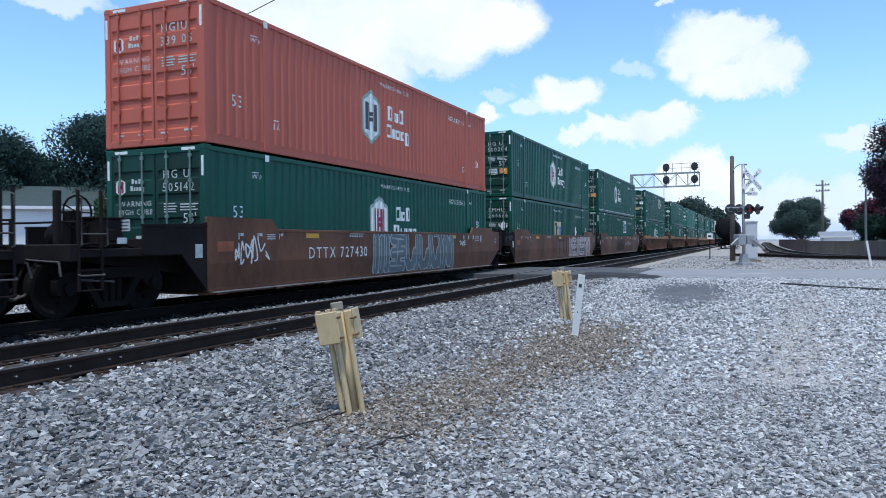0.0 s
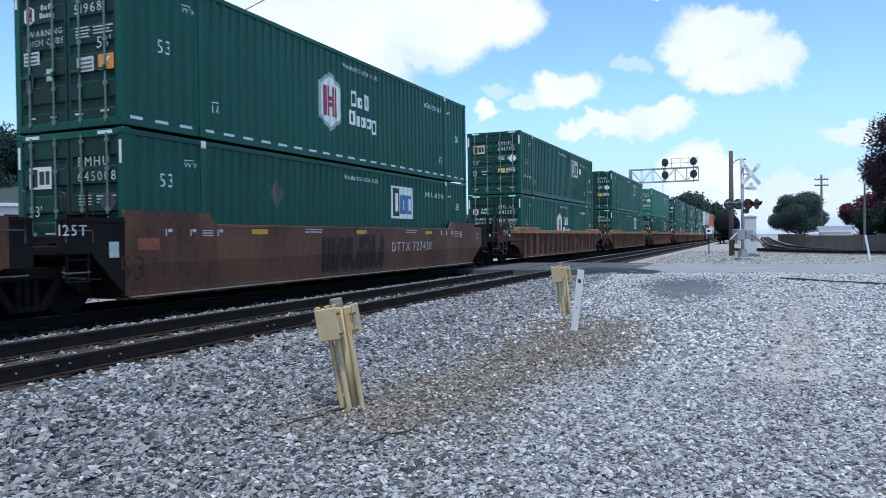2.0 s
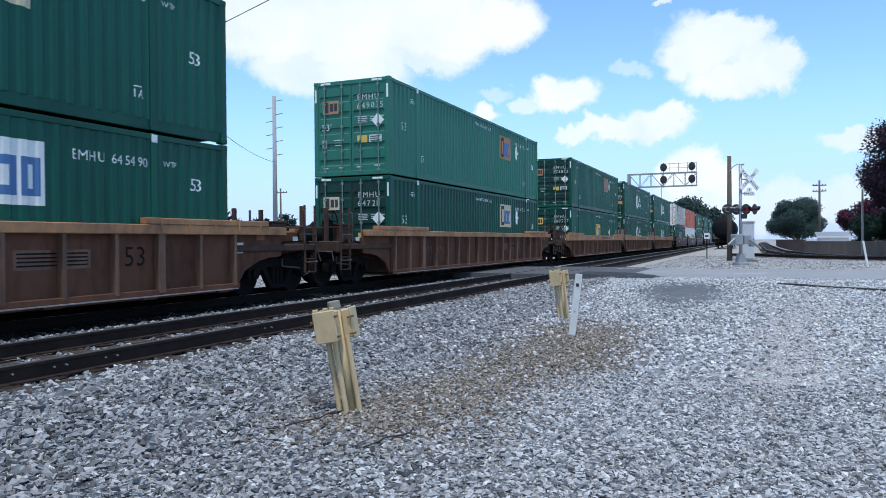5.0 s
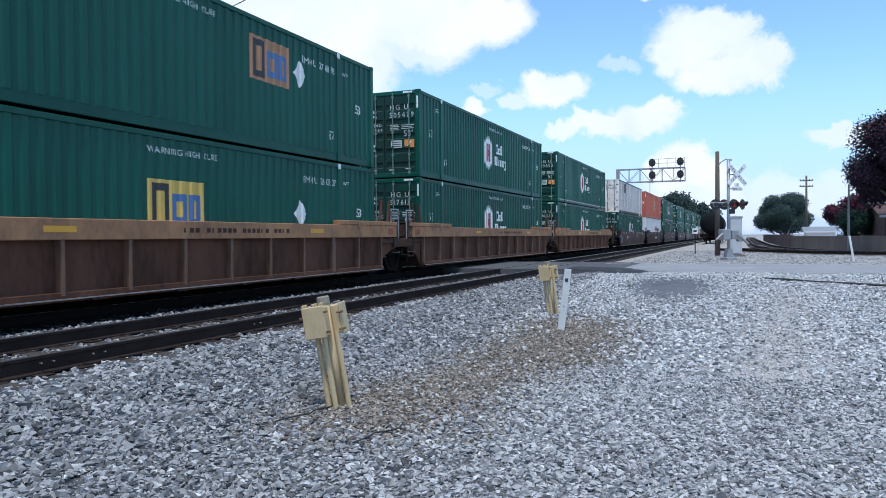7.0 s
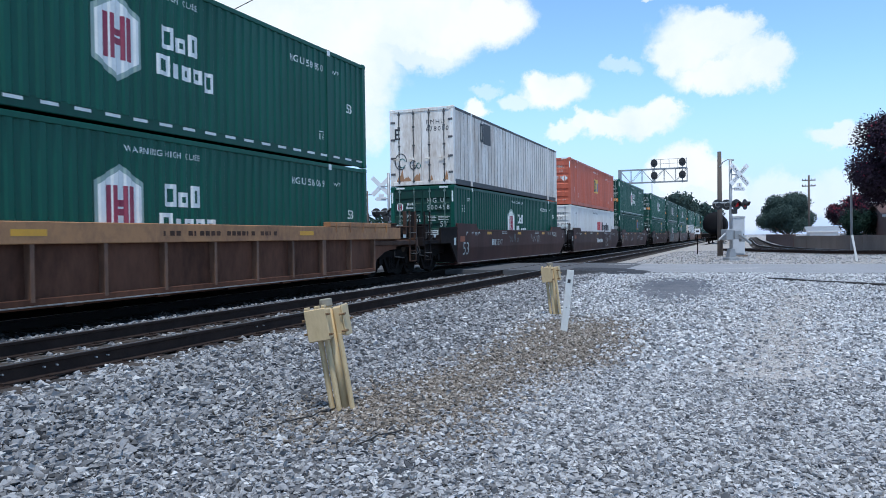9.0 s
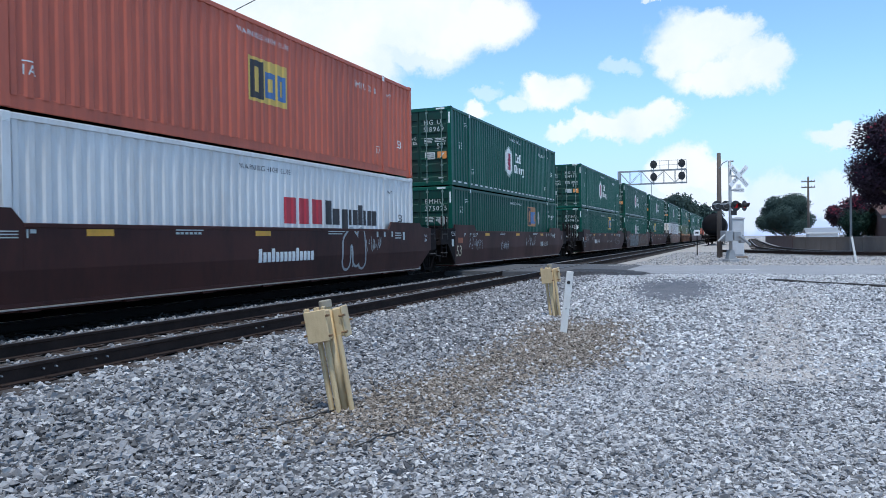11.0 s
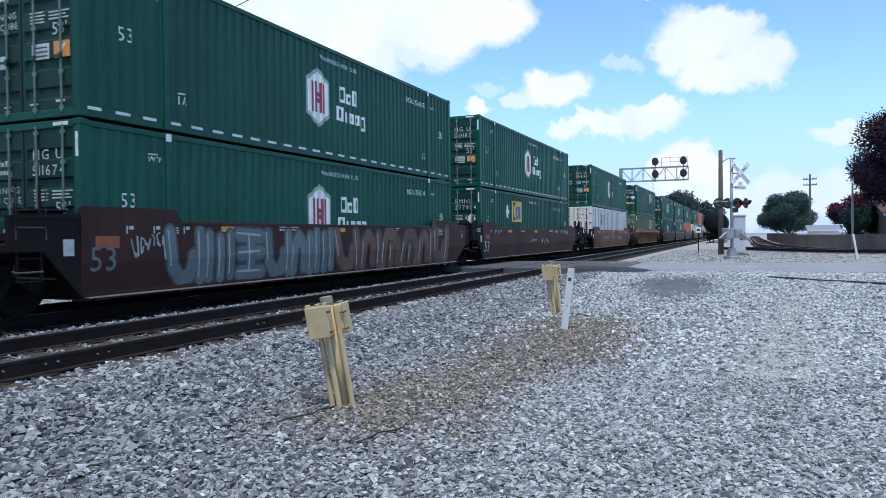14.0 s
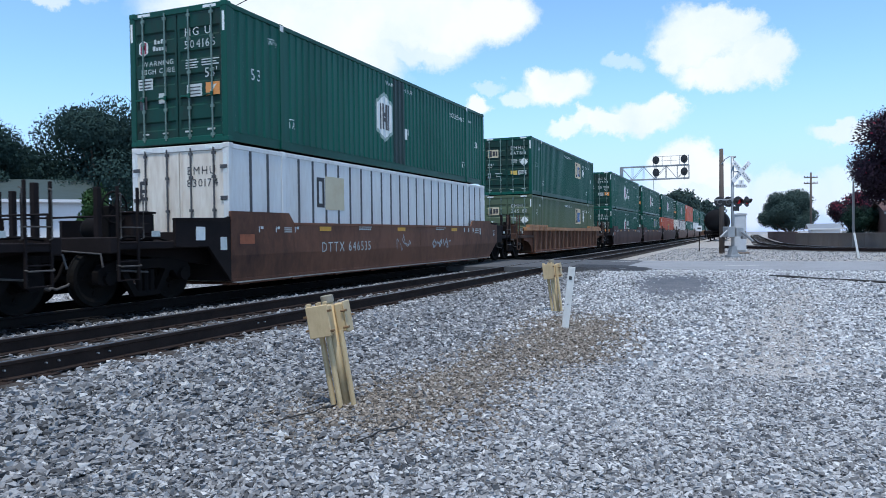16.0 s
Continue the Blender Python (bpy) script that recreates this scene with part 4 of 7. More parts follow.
def wheel_mesh():
    s = Shape()
    for k in (-1, 1):
        prof = [(0.66, 0.10), (0.68, 0.13), (0.70, 0.36), (0.685, 0.40), (0.675, 0.51), (0.70, 0.51), (0.71, AXLE + 0.004), (0.80, AXLE - 0.004), (0.805, 0.41), (0.79, 0.39), (0.755, 0.34), (0.75, 0.17), (0.80, 0.13), (0.80, 0.09)]
        s.lathe([(k * a, r) for a, r in prof], "x", 28)
        for i in range(4):      # chalk marks and lightening hollows that show the turn
            a = i * math.pi / 2 + 0.3
            s.box(k * 0.77 - 0.012, k * 0.77 + 0.012, 0.25 * math.cos(a) - 0.035, 0.25 * math.cos(a) + 0.035, 0.25 * math.sin(a) - 0.035, 0.25 * math.sin(a) + 0.035)
    s.rod((-1.05, 0, 0), (1.05, 0, 0), 0.075, 12)
    return s.mesh("wheelset", "wheel")


def side_frame_mesh():
    """Cast truck side frame: arched top chord, pockets over the axles, springs in the middle."""
    s = Shape()
    top = [(-1.12, 0.60), (-1.02, 0.72), (-0.55, 0.80), (0.55, 0.80), (1.02, 0.72), (1.12, 0.60), (1.12, 0.40), (0.98, 0.36), (0.80, 0.40), (0.66, 0.56), (0.36, 0.62),
           (-0.36, 0.62), (-0.66, 0.56), (-0.80, 0.40), (-0.98, 0.36), (-1.12, 0.40)]
    s.prism(top, "x", -0.07, 0.07)
    s.prism([(-0.62, 0.60), (-0.48, 0.62), (-0.22, 0.22), (0.22, 0.22), (0.48, 0.62), (0.62, 0.60), (0.30, 0.13), (-0.30, 0.13)], "x", -0.06, 0.06)
    for y in (-0.15, 0, 0.15):
        s.rod((0, y, 0.22), (0, y, 0.60), 0.06, 8)
    for y in (-0.9, 0.9):
        s.rod((-0.09, y, AXLE), (0.13, y, AXLE), 0.115, 12)
    return s.mesh("side_frame", "grime")


WHEELSETS = []


def truck(car, y):
    for x in (-1.0, 1.0):
        put("side_frame", stored("side_frame", side_frame_mesh), car, (x, y, 0))
    put("bolster", stored("bolster", lambda: Shape().box(-0.95, 0.95, -0.22, 0.22, 0.42, 0.78, 0.04).rod((0, 0, 0.7), (0, 0, 0.9), 0.25, 16).mesh("bolster", "grime")), car, (0, y, 0))
    for dy in (-0.9, 0.9):
        w = put("wheelset", stored("wheelset", wheel_mesh), car, (0, y + dy, AXLE))
        WHEELSETS.append(w)


CREASE = 0.80        # the smooth sides fold inwards below this height


def inset(z):
    return 0.055 * min(max((CREASE - z) / 0.53, 0.0), 1.0)


def side_plate(kind, ya, yb):
    """The long side of a well: a deep plate that slopes up at the ends to clear the trucks, with a raised end chord."""
    s = Shape()
    za, zt = 0.27, 1.49
    if kind == "smooth":
        outline = [(-0.17, za), (CL + 0.15, za), (CL + 0.95, 0.82), (CL + 1.05, 0.82), (CL + 1.05, 1.56), (CL + 0.3, 1.58), (CL + 0.15, 1.71), (CL - 1.9, 1.71),
                   (CL - 2.1, zt), (2.1, zt), (1.9, 1.71), (-0.15, 1.71), (-0.17, 1.69)]
        s.prism(outline, "x", WH - 0.06, WH)
        bm = bmesh.new()
        vs = [bm.verts.new(p) for p in s.v]
        for q in s.f:
            bm.faces.new([vs[k] for k in q])
        bmesh.ops.bisect_plane(bm, geom=bm.verts[:] + bm.edges[:] + bm.faces[:], plane_co=(0, 0, CREASE), plane_no=(0, 0, 1))
        for p in bm.verts:
            p.co.x -= inset(p.co.z)
        s = Shape().take(bm)
        s.box(WH - 0.10, WH + 0.012, 2.1, CL - 2.1, zt - 0.07, zt + 0.004, 0.01)
        s.box(WH - 0.20, WH - 0.044, -0.1, CL + 0.1, za - 0.01, za + 0.05, 0.004)
        for y in (2.1, 5.4, 9.3, CL - 2.1):        # welded seams between the side sheets
            s.box(WH - 0.01, WH + 0.0025, y - 0.02, y + 0.02, CREASE + 0.01, zt - 0.08)
    else:
        arch = [(ya, 0.86), (-1.35, 0.84), (-0.95, 0.78), (-0.45, 0.58), (-0.2, za), (CL + 0.2, za), (CL + 0.45, 0.58), (CL + 0.95, 0.78), (CL + 1.35, 0.84), (yb, 0.86), (yb, 1.45), (ya, 1.45)]
        s.prism(arch, "x", WH - 0.17, WH - 0.12)
        s.box(WH - 0.18, WH + 0.0, -0.15, CL + 0.15, za - 0.02, za + 0.08, 0.01)
    return s


def ribbed_parts(kind, ya, yb):
    chord, ribs = Shape(), []
    ch = 0.17 if kind == "ribbed" else 0.34
    chord.box(WH - 0.16, WH + 0.03, ya, yb, 1.50 - ch, 1.50, 0.012)
    for a, b in ((-1.1, 2.35), (CL - 2.35, CL + 1.1)):
        chord.box(WH - 0.18, WH + 0.035, a, b, 1.504, 1.62, 0.012)
        for y in np.linspace(a + 0.3, b - 0.3, 5):       # gussets under the raised end
            chord.box(WH + 0.03, WH + 0.055, y - 0.018, y + 0.018, 1.36, 1.60, 0.004)
    step = 1.01 if kind == "ribbed" else 1.36
    n = int((CL + 0.4) / step)
    return chord, [(-0.2 + CL / 2 + 0.2 + (i - n / 2) * step) for i in range(n + 1)], 1.50 - ch


def well_car(kind, front, rear, length_front, length_rear, paint, index):
    """One well of a car. front and rear: 'draft' (coupler end with its own truck) or 'joint' (shares a truck)."""
    lab = {"smooth": "weathered {} steel well car with smooth deep sides",
           "ribbed": "dusty {} steel well car with upright ribs along its sides",
           "yellow": "dusty {} ribbed well car with faded yellow top chord"}[kind].format({"car_brown": "brown", "car_maroon": "dark maroon", "car_tan": "tan", "car_ribbed": "brown"}[paint])
    car = thing("well_car", (XT, 0, 0), lab, "rail car", "well cars of the train")
    em = "car_end" if kind == "smooth" else "end_tan"       # finish of the end gear
    ya = -3.15 if front == "draft" else -length_front + 0.22
    yb = CL + 3.15 if rear == "draft" else CL + length_rear - 0.22
    sa = -1.75 if front == "draft" else ya
    sb = CL + 1.75 if rear == "draft" else yb
    if kind == "yellow":        # the sides stop short of a joint
        sa, sb = (sa + 0.38 if front == "joint" else sa), (sb - 0.38 if rear == "joint" else sb)
    key = (kind, round(sa, 1), round(sb, 1), paint)
    for k in (1, -1):
        me = stored(("plate", key), lambda: side_plate(kind, sa, sb).mesh("side_plate", paint))
        ob = put("side_plate", me, car)
        if k < 0:
            ob.scale = (-1, 1, 1)
        if kind != "smooth":
            ch, ys, zc = stored(("ribs", key), lambda: ribbed_parts(kind, sa, sb))
            c = put("top_chord", stored(("chord", key), lambda: ch.mesh("top_chord", "chord_tan")), car, (0, 0, 0), "faded yellow top chord")
            if k < 0:
                c.scale = (-1, 1, 1)
            rib = stored(("rib", kind, paint), lambda: Shape().prism([(WH - 0.12, 0.30), (WH + 0.012, 0.30), (WH + 0.012, 1.50 - (0.17 if kind == "ribbed" else 0.34)), (WH - 0.12, 1.50 - (0.17 if kind == "ribbed" else 0.34))], "y", -0.035, 0.035).mesh("rib", "rib_tan"))
            wide = stored(("ribw", kind, paint), lambda: Shape().box(WH - 0.12, WH + 0.018, -0.08, 0.08, 0.29, 1.34 if kind == "ribbed" else 1.17, 0.008).mesh("rib", "rib_tan"))
            for i, y in enumerate(ys):
                o = put("rib", wide if i in (2, len(ys) - 3) else rib, car, (0, y, 0))
                if k < 0:
                    o.scale = (-1, 1, 1)
        # lower flange, its sunlit line put into a pale colour, and the dark end sheets over the trucks
        put("flange", stored("flange", lambda: Shape().box(WH - 0.10, WH + 0.035, -0.05, CL + 0.05, 0.232, 0.252).mesh("flange", "lit_edge")), car, (0, 0, 0), "pale steel edge with its sunlit line in the colour").scale = (k, 1, 1)
        if kind == "smooth":
            for a, b, poly in ((sa, 0, [(sa, 1.02), (sa + 0.1, 1.0), (-0.85, 1.0), (-0.175, 0.28), (-0.175, 1.60), (-0.3, 1.57), (sa, 1.54)]),
                               (sb, 1, [(CL + 1.055, 0.82), (sb - 0.1, 0.82), (sb, 0.84), (sb, 1.54), (CL + 1.055, 1.55)])):
                put("end_sheet", stored(("esheet", b, round(a, 2), em), lambda: Shape().prism(poly, "x", WH - 0.075, WH - 0.012).box(WH - 0.09, WH + 0.01, min(p[0] for p in poly), max(p[0] for p in poly), 1.50, 1.53).mesh("end_sheet", em)), car, (0, 0, 0), "dark end sheet").scale = (k, 1, 1)
    # well floor with cross bearers
    def floor_build():
        s = Shape()
        for y in np.linspace(0.3, CL - 0.3, 9):
            s.box(-WH + 0.05, WH - 0.05, y - 0.16, y + 0.16, 0.18, 0.237, 0.01)
        for x in (-1.25, 1.25):
            s.box(x - 0.1, x + 0.1, -0.1, CL + 0.1, 0.185, 0.242, 0.01)
        return s.mesh("well_floor", paint)
    put("well_floor", stored(("floor", paint), floor_build), car)
    # end platforms, bulkheads and their gear
    for sign, end, style, y_in in ((-1, ya, front, -0.12), (1, yb, rear, CL + 0.12)):
        y0, y1 = sorted((end, y_in))
        def deck(y0=y0, y1=y1, sign=sign, style=style):
            s = Shape()
            s.box(-WH + 0.06, WH - 0.06, y0, y1, 0.98, 1.12, 0.015)
            s.box(-0.42, 0.42, y0, y1, 0.80, 0.98, 0.02)
            yb_ = y1 if sign < 0 else y0
            s.box(-WH + 0.08, WH - 0.08, yb_ - 0.05, yb_ + 0.05, 0.28, 1.30, 0.01)
            for x in (-0.9, 0.9):
                s.prism([(y0, 0.98), (y1, 0.98), (y1 if sign < 0 else y0, 0.60)], "x", x - 0.04, x + 0.04)
            return s.mesh("end_platform", em)
        put("end_platform", stored(("deck", key, sign, style), deck), car)
        end_gear(car, sign, end, style, em)
        ty = (-2.05 if sign < 0 else CL + 2.05) if style == "draft" else (-length_front if sign < 0 else CL + length_rear)
        if style == "draft":
            truck(car, ty)
            oy = end
            put("coupler", stored(("coupler", sign), lambda: Shape().box(-0.10, 0.10, min(0, sign * 0.52), max(0, sign * 0.52), 0.74, 0.94, 0.03).box(-0.2, 0.2, min(sign * 0.36, sign * 0.60), max(sign * 0.36, sign * 0.60), 0.68, 1.0, 0.05).mesh("coupler", "grime")), car, (0, oy, 0))
            put("end_sill", stored(("sill", paint), lambda: Shape().box(-WH + 0.05, WH - 0.05, -0.09, 0.09, 0.92, 1.20, 0.02).mesh("end_sill", em)), car, (0, oy, 0))
            put("air_hose", stored(("hose", sign), lambda: Shape().line([(0.35, 0, 0.9), (0.38, sign * 0.2, 0.55), (0.36, sign * 0.42, 0.30), (0.30, sign * 0.55, 0.32)], 0.028, 8).mesh("air_hose", "grime")), car, (0, oy, 0))
            for x in (WH - 0.06, -WH + 0.06):
                # corner ladder: two stiles and rungs, with the step hanging below
                def ladder():
                    s = Shape()
                    for d in (-0.22, 0.22):
                        s.box(-0.025, 0.025, d - 0.02, d + 0.02, 0.45, 2.05, 0.004)
                    for z in (0.46, 0.78, 1.10):
                        s.rod((0, -0.22, z), (0, 0.22, z), 0.016, 6)
                    return s.mesh("ladder", em)
                put("ladder", stored(("ladder", paint), ladder), car, (x, oy - sign * 0.32, 0))
                put("stanchion", stored(("stanch", paint), lambda: Shape().box(-0.05, 0.05, -0.05, 0.05, 1.1, 2.05, 0.01).mesh("stanchion", em)), car, (x * 0.72, oy - sign * 0.05, 0))
            put("handrail", stored(("rail_e", paint), lambda: Shape().line([(-WH + 0.1, 0, 1.12), (-WH + 0.1, 0, 1.55), (WH - 0.1, 0, 1.55), (WH - 0.1, 0, 1.12)], 0.02).mesh("handrail", em)), car, (0, oy - sign * 0.12, 0))
            if sign < 0:
                # hand brake wheel on its stand and the brake reservoir
                def brake():
                    s = Shape().box(-0.12, 0.12, -0.10, 0.10, 1.12, 1.75, 0.02)
                    ring = [(0.13, 0.28 * math.cos(a), 1.72 + 0.28 * math.sin(a)) for a in np.linspace(0, 2 * math.pi, 15)]
                    s.line([tuple(p) for p in ring], 0.018)
                    for p in ring[:-1:3]:
                        s.rod((0.13, 0, 1.72), p, 0.012, 6)
                    return s.mesh("brake_wheel", "grime")
                put("brake_wheel", stored("brake", brake), car, (0.75, oy + 0.55, 0))
            put("reservoir", stored("reservoir", lambda: Shape().lathe([(-0.5, 0.05), (-0.48, 0.20), (-0.40, 0.24), (0.40, 0.24), (0.48, 0.20), (0.5, 0.05)], "x", 16, (0, 0, 1.36)).mesh("reservoir", "grime", True)), car, (-0.1, oy - sign * 1.3, 0))
        else:
            if sign < 0:
                truck(car, ty)
            # side steps and short stanchions at the joint
            for x in (WH - 0.05, -WH + 0.05):
                def step():
                    s = Shape()
                    for d in (-0.2, 0.2):
                        s.box(-0.02, 0.02, d - 0.018, d + 0.018, 0.55, 2.0, 0.004)
                    for z in (0.56, 0.9, 1.25):
                        s.rod((0, -0.2, z), (0, 0.2, z), 0.015, 6)
                    return s.mesh("ladder", em)
                if sign < 0:
                    put("ladder", stored(("ladder_j", paint), step), car, (x, end + 0.35, 0))
            if kind == "yellow":
                # slanted uprights and a step box beside the joint
                for x in (WH - 0.1, -WH + 0.1):
                    for off in (0.75, 1.25):
                        put("stanchion", stored(("slant", sign), lambda: Shape().prism([(-0.03, 1.5), (0.03, 1.5), (0.03 + sign * 0.14, 2.25), (-0.03 + sign * 0.14, 2.25)], "x", -0.03, 0.03).mesh("stanchion", "car_tan")), car, (x, end - sign * off, 0))
                put("step_box", stored(("stepbox", sign, em), lambda: Shape().box(WH - 0.3, WH - 0.02, -0.25, 0.25, 0.86, 1.12, 0.01).box(WH - 0.04, WH - 0.01, -0.2, 0.2, 0.9, 1.08).mesh("step_box", em)), car, (0, end - sign * 0.2, 0))
                for x in (WH - 0.06, -WH + 0.06):
                    put("handrail", stored(("rail_j", sign), lambda: Shape().line([(0, 0, 1.1), (0, 0, 2.0), (0, -sign * 0.5, 2.0), (0, -sign * 0.5, 1.5)], 0.022).line([(0, 0, 1.72), (0, -sign * 0.5, 1.72)], 0.018).mesh("handrail", "silver")), car, (x, end - sign * 0.08, 0), "pale steel handrail")
                put("end_patch", stored(("patch_y", sign), lambda: Shape().box(WH + 0.031, WH + 0.036, -0.2, 0.16, 1.24, 1.42).mesh("end_patch", "placard_faded")), car, (0, end - sign * 0.75, 0), "faded orange painted patch")
            put("joint_casting", stored(("joint", sign), lambda: Shape().box(-0.28, 0.28, min(0, sign * 0.2), max(0, sign * 0.2), 0.72, 1.05, 0.04).mesh("joint_casting", "grime")), car, (0, end, 0))
    return car


def end_gear(car, sign, end, style, em):
    """Grab irons, brake gear, pipes and hoses that crowd the end of a well car."""
    iron = stored(("grab", sign), lambda: tube([(0, 0, 1.16), (0.05, 0, 1.18), (0.05, 0, 1.92), (0.0, 0, 1.94)], 0.016, 6).mesh("grab_iron", "grab"))
    for off in (0.12, 0.62):
        put("grab_iron", iron, car, (WH - 0.06, end - sign * off, 0), "worn pale grab iron")
    put("rung", stored("rung", lambda: tube([(0, -0.24, 1.36), (0.05, -0.22, 1.36), (0.05, 0.22, 1.36), (0, 0.24, 1.36)], 0.014, 6).mesh("rung", "grab")), car, (WH - 0.06, end - sign * 0.37, 0))
    put("rung", stored("rung2", lambda: tube([(0, -0.24, 0.72), (0.05, -0.22, 0.70), (0.05, 0.22, 0.70), (0, 0.24, 0.72)], 0.016, 6).mesh("rung", "grab")), car, (WH - 0.05, end - sign * 0.32, 0))
    put("brake_pipe", stored(("pipe", sign), lambda: tube([(0, 0, 1.16), (0, -sign * 0.5, 1.20), (0, -sign * 1.2, 1.18), (0.1, -sign * 1.7, 1.02), (0.1, -sign * 2.2, 0.98)], 0.028, 6).mesh("brake_pipe", "grime")), car, (WH - 0.25, end, 0))
    put("valve_box", stored(("valve_box", em), lambda: Shape().box(-0.2, 0.2, -0.28, 0.28, 1.12, 1.62, 0.03).box(-0.22, 0.22, -0.30, 0.30, 1.62, 1.66, 0.01).box(0.2, 0.23, -0.1, 0.1, 1.25, 1.45, 0.01).mesh("valve_box", em)), car, (0.85, end - sign * 1.05, 0))
    put("rod_end", stored("rod_end", lambda: Shape().rod((0, -0.35, 0.62), (0, 0.35, 0.56), 0.02, 6).rod((0, -0.35, 0.62), (0, -0.35, 0.80), 0.02, 6).mesh("rod_end", "grab")), car, (WH - 0.35, end - sign * 0.7, 0))
    put("notice", stored("notice", lambda: Shape().box(0, 0.006, -0.10, 0.10, 1.20, 1.30).mesh("notice", "mark_dim")), car, (WH - 0.05, end - sign * 0.95, 0), "small pale notice plate")
    if style == "draft":
        put("glad_hand", stored(("glad", sign), lambda: tube([(0.42, 0, 0.86), (0.5, sign * 0.12, 0.60), (0.5, sign * 0.30, 0.40), (0.45, sign * 0.48, 0.34), (0.38, sign * 0.6, 0.40)], 0.024, 8).mesh("glad_hand", "grab")), car, (0.2, end, 0), "worn pale air hose")
        put("lever", stored(("lever", sign), lambda: tube([(0.2, 0, 0.98), (0.9, sign * 0.08, 0.94), (1.32, sign * 0.08, 0.92), (1.38, sign * 0.1, 0.70)], 0.018, 6).mesh("lever", "grab")), car, (0, end + sign * 0.1, 0))


def on_car(key, outline, u, v, mat, lift=0.0, folded=True):
    def build():
        me = bpy.data.meshes.new("marking")
        vs, fs = outline[0], outline[1]
        bm = bmesh.new()
        pv = [bm.verts.new((WH + 0.004 + lift + (p[2] if len(p) > 2 else 0.0), p[0] + u, p[1] + v)) for p in vs]
        for q in fs:
            if len(set(q)) > 2:
                try:
                    bm.faces.new([pv[k] for k in q])
                except ValueError:
                    pass
        if folded:
            bmesh.ops.bisect_plane(bm, geom=bm.verts[:] + bm.edges[:] + bm.faces[:], plane_co=(0, 0, CREASE), plane_no=(0, 0, 1))
            for p in bm.verts:
                p.co.x -= inset(p.co.z)
        bm.to_mesh(me)
        bm.free()
        me.materials.append(M[mat])
        return me
    return stored(("car", key, round(u, 2), round(v, 2), mat), build)


def band(pts, thick, vs, fs):
    """A painted line of even width through the points, with rounded joints."""
    for i, ((a, b), (c, d)) in enumerate(zip(pts, pts[1:])):
        dx, dy = c - a, d - b
        l = math.hypot(dx, dy) or 1
        nx, ny = -dy / l * thick / 2, dx / l * thick / 2
        k = len(vs)
        h = 2e-5 * len(fs)       # each dab of paint lies over the last
        vs += [(a - nx, b - ny, h), (c - nx, d - ny, h), (c + nx, d + ny, h), (a + nx, b + ny, h)]
        fs.append((k, k + 1, k + 2, k + 3))
    for a, b in pts:
        k = len(vs)
        h = 2e-5 * len(fs)
        vs += [(a + thick / 2 * math.cos(j * math.pi / 6), b + thick / 2 * math.sin(j * math.pi / 6), h) for j in range(12)]
        fs.append(tuple(range(k, k + 12)))


def strokes(seed, width, height, n, thick):
    """A loose spray scribble of n looping strokes."""
    rnd = random.Random(seed)
    vs, fs = [], []
    for i in range(n):
        x0, w = width * i / n, width / n * rnd.uniform(0.9, 1.3)
        knots = [(x0 + w * rnd.uniform(-0.05, 1.05), height * rnd.uniform(0.0, 1.0) * rnd.uniform(0.7, 1.0)) for _ in range(rnd.choice((3, 4, 5)))]
        pts = []
        for k in range(len(knots) - 1):          # smooth bends through the knots
            p0, p1, p2, p3 = knots[max(k - 1, 0)], knots[k], knots[k + 1], knots[min(k + 2, len(knots) - 1)]
            for t in (0.0, 0.25, 0.5, 0.75):
                pts.append(tuple(0.5 * (2 * b + (c - a) * t + (2 * a - 5 * b + 4 * c - d) * t * t + (3 * b - a - 3 * c + d) * t ** 3) for a, b, c, d in zip(p0, p1, p2, p3)))
        band(pts + [knots[-1]], thick * rnd.uniform(0.7, 1.1), vs, fs)
    return vs, fs


FORMS = [  # fat arches, bars and hooks in a unit cell, none of them a sign of any alphabet
    [[(0.08, 0), (0.12, 0.62), (0.32, 0.95), (0.62, 0.95), (0.86, 0.62), (0.90, 0)], [(0.5, 0.05), (0.5, 0.5)]],
    [[(0.14, 0.02), (0.20, 1.0)], [(0.50, 0.0), (0.55, 0.92)], [(0.84, 0.05), (0.88, 1.0)]],
    [[(0.05, 1.0), (0.12, 0.30), (0.34, 0.04), (0.62, 0.08), (0.70, 0.5)], [(0.92, 0.0), (0.90, 1.0)]],
    [[(0.10, 0), (0.14, 0.7), (0.36, 0.96), (0.58, 0.7), (0.60, 0.1)], [(0.86, 0.95), (0.88, 0.0)]],
    [[(0.1, 0.95), (0.9, 0.90)], [(0.14, 0.5), (0.88, 0.52)], [(0.1, 0.06), (0.9, 0.05)], [(0.5, 0.1), (0.5, 0.9)]],
]


def bubble(seed, width, height, n):
    """Fat sprayed signs side by side: outline, fill, and shine lines with drips."""
    rnd = random.Random(seed)
    edge, fill, shine = ([], []), ([], []), ([], [])
    w = width / n
    for i in range(n):
        form = rnd.choice(FORMS)
        lean, k = rnd.uniform(-0.12, 0.12), rnd.uniform(0.88, 1.0)
        thick = w * rnd.uniform(0.24, 0.32)
        for ln in form:
            pts = [(w * (i + 0.02 + 0.96 * a) + lean * b * height, height * (0.08 + 0.84 * b * k)) for a, b in ln]
            band(pts, thick * 1.38, *edge)
            band(pts, thick, *fill)
            band([(x - thick * 0.2, y + thick * 0.1) for x, y in pts[:2]], thick * 0.16, *shine)
        x = w * (i + rnd.uniform(0.2, 0.8))
        band([(x, 0.1 * height), (x, -rnd.uniform(0.02, 0.10) * height)], 0.03, *edge)
    return edge, fill, shine

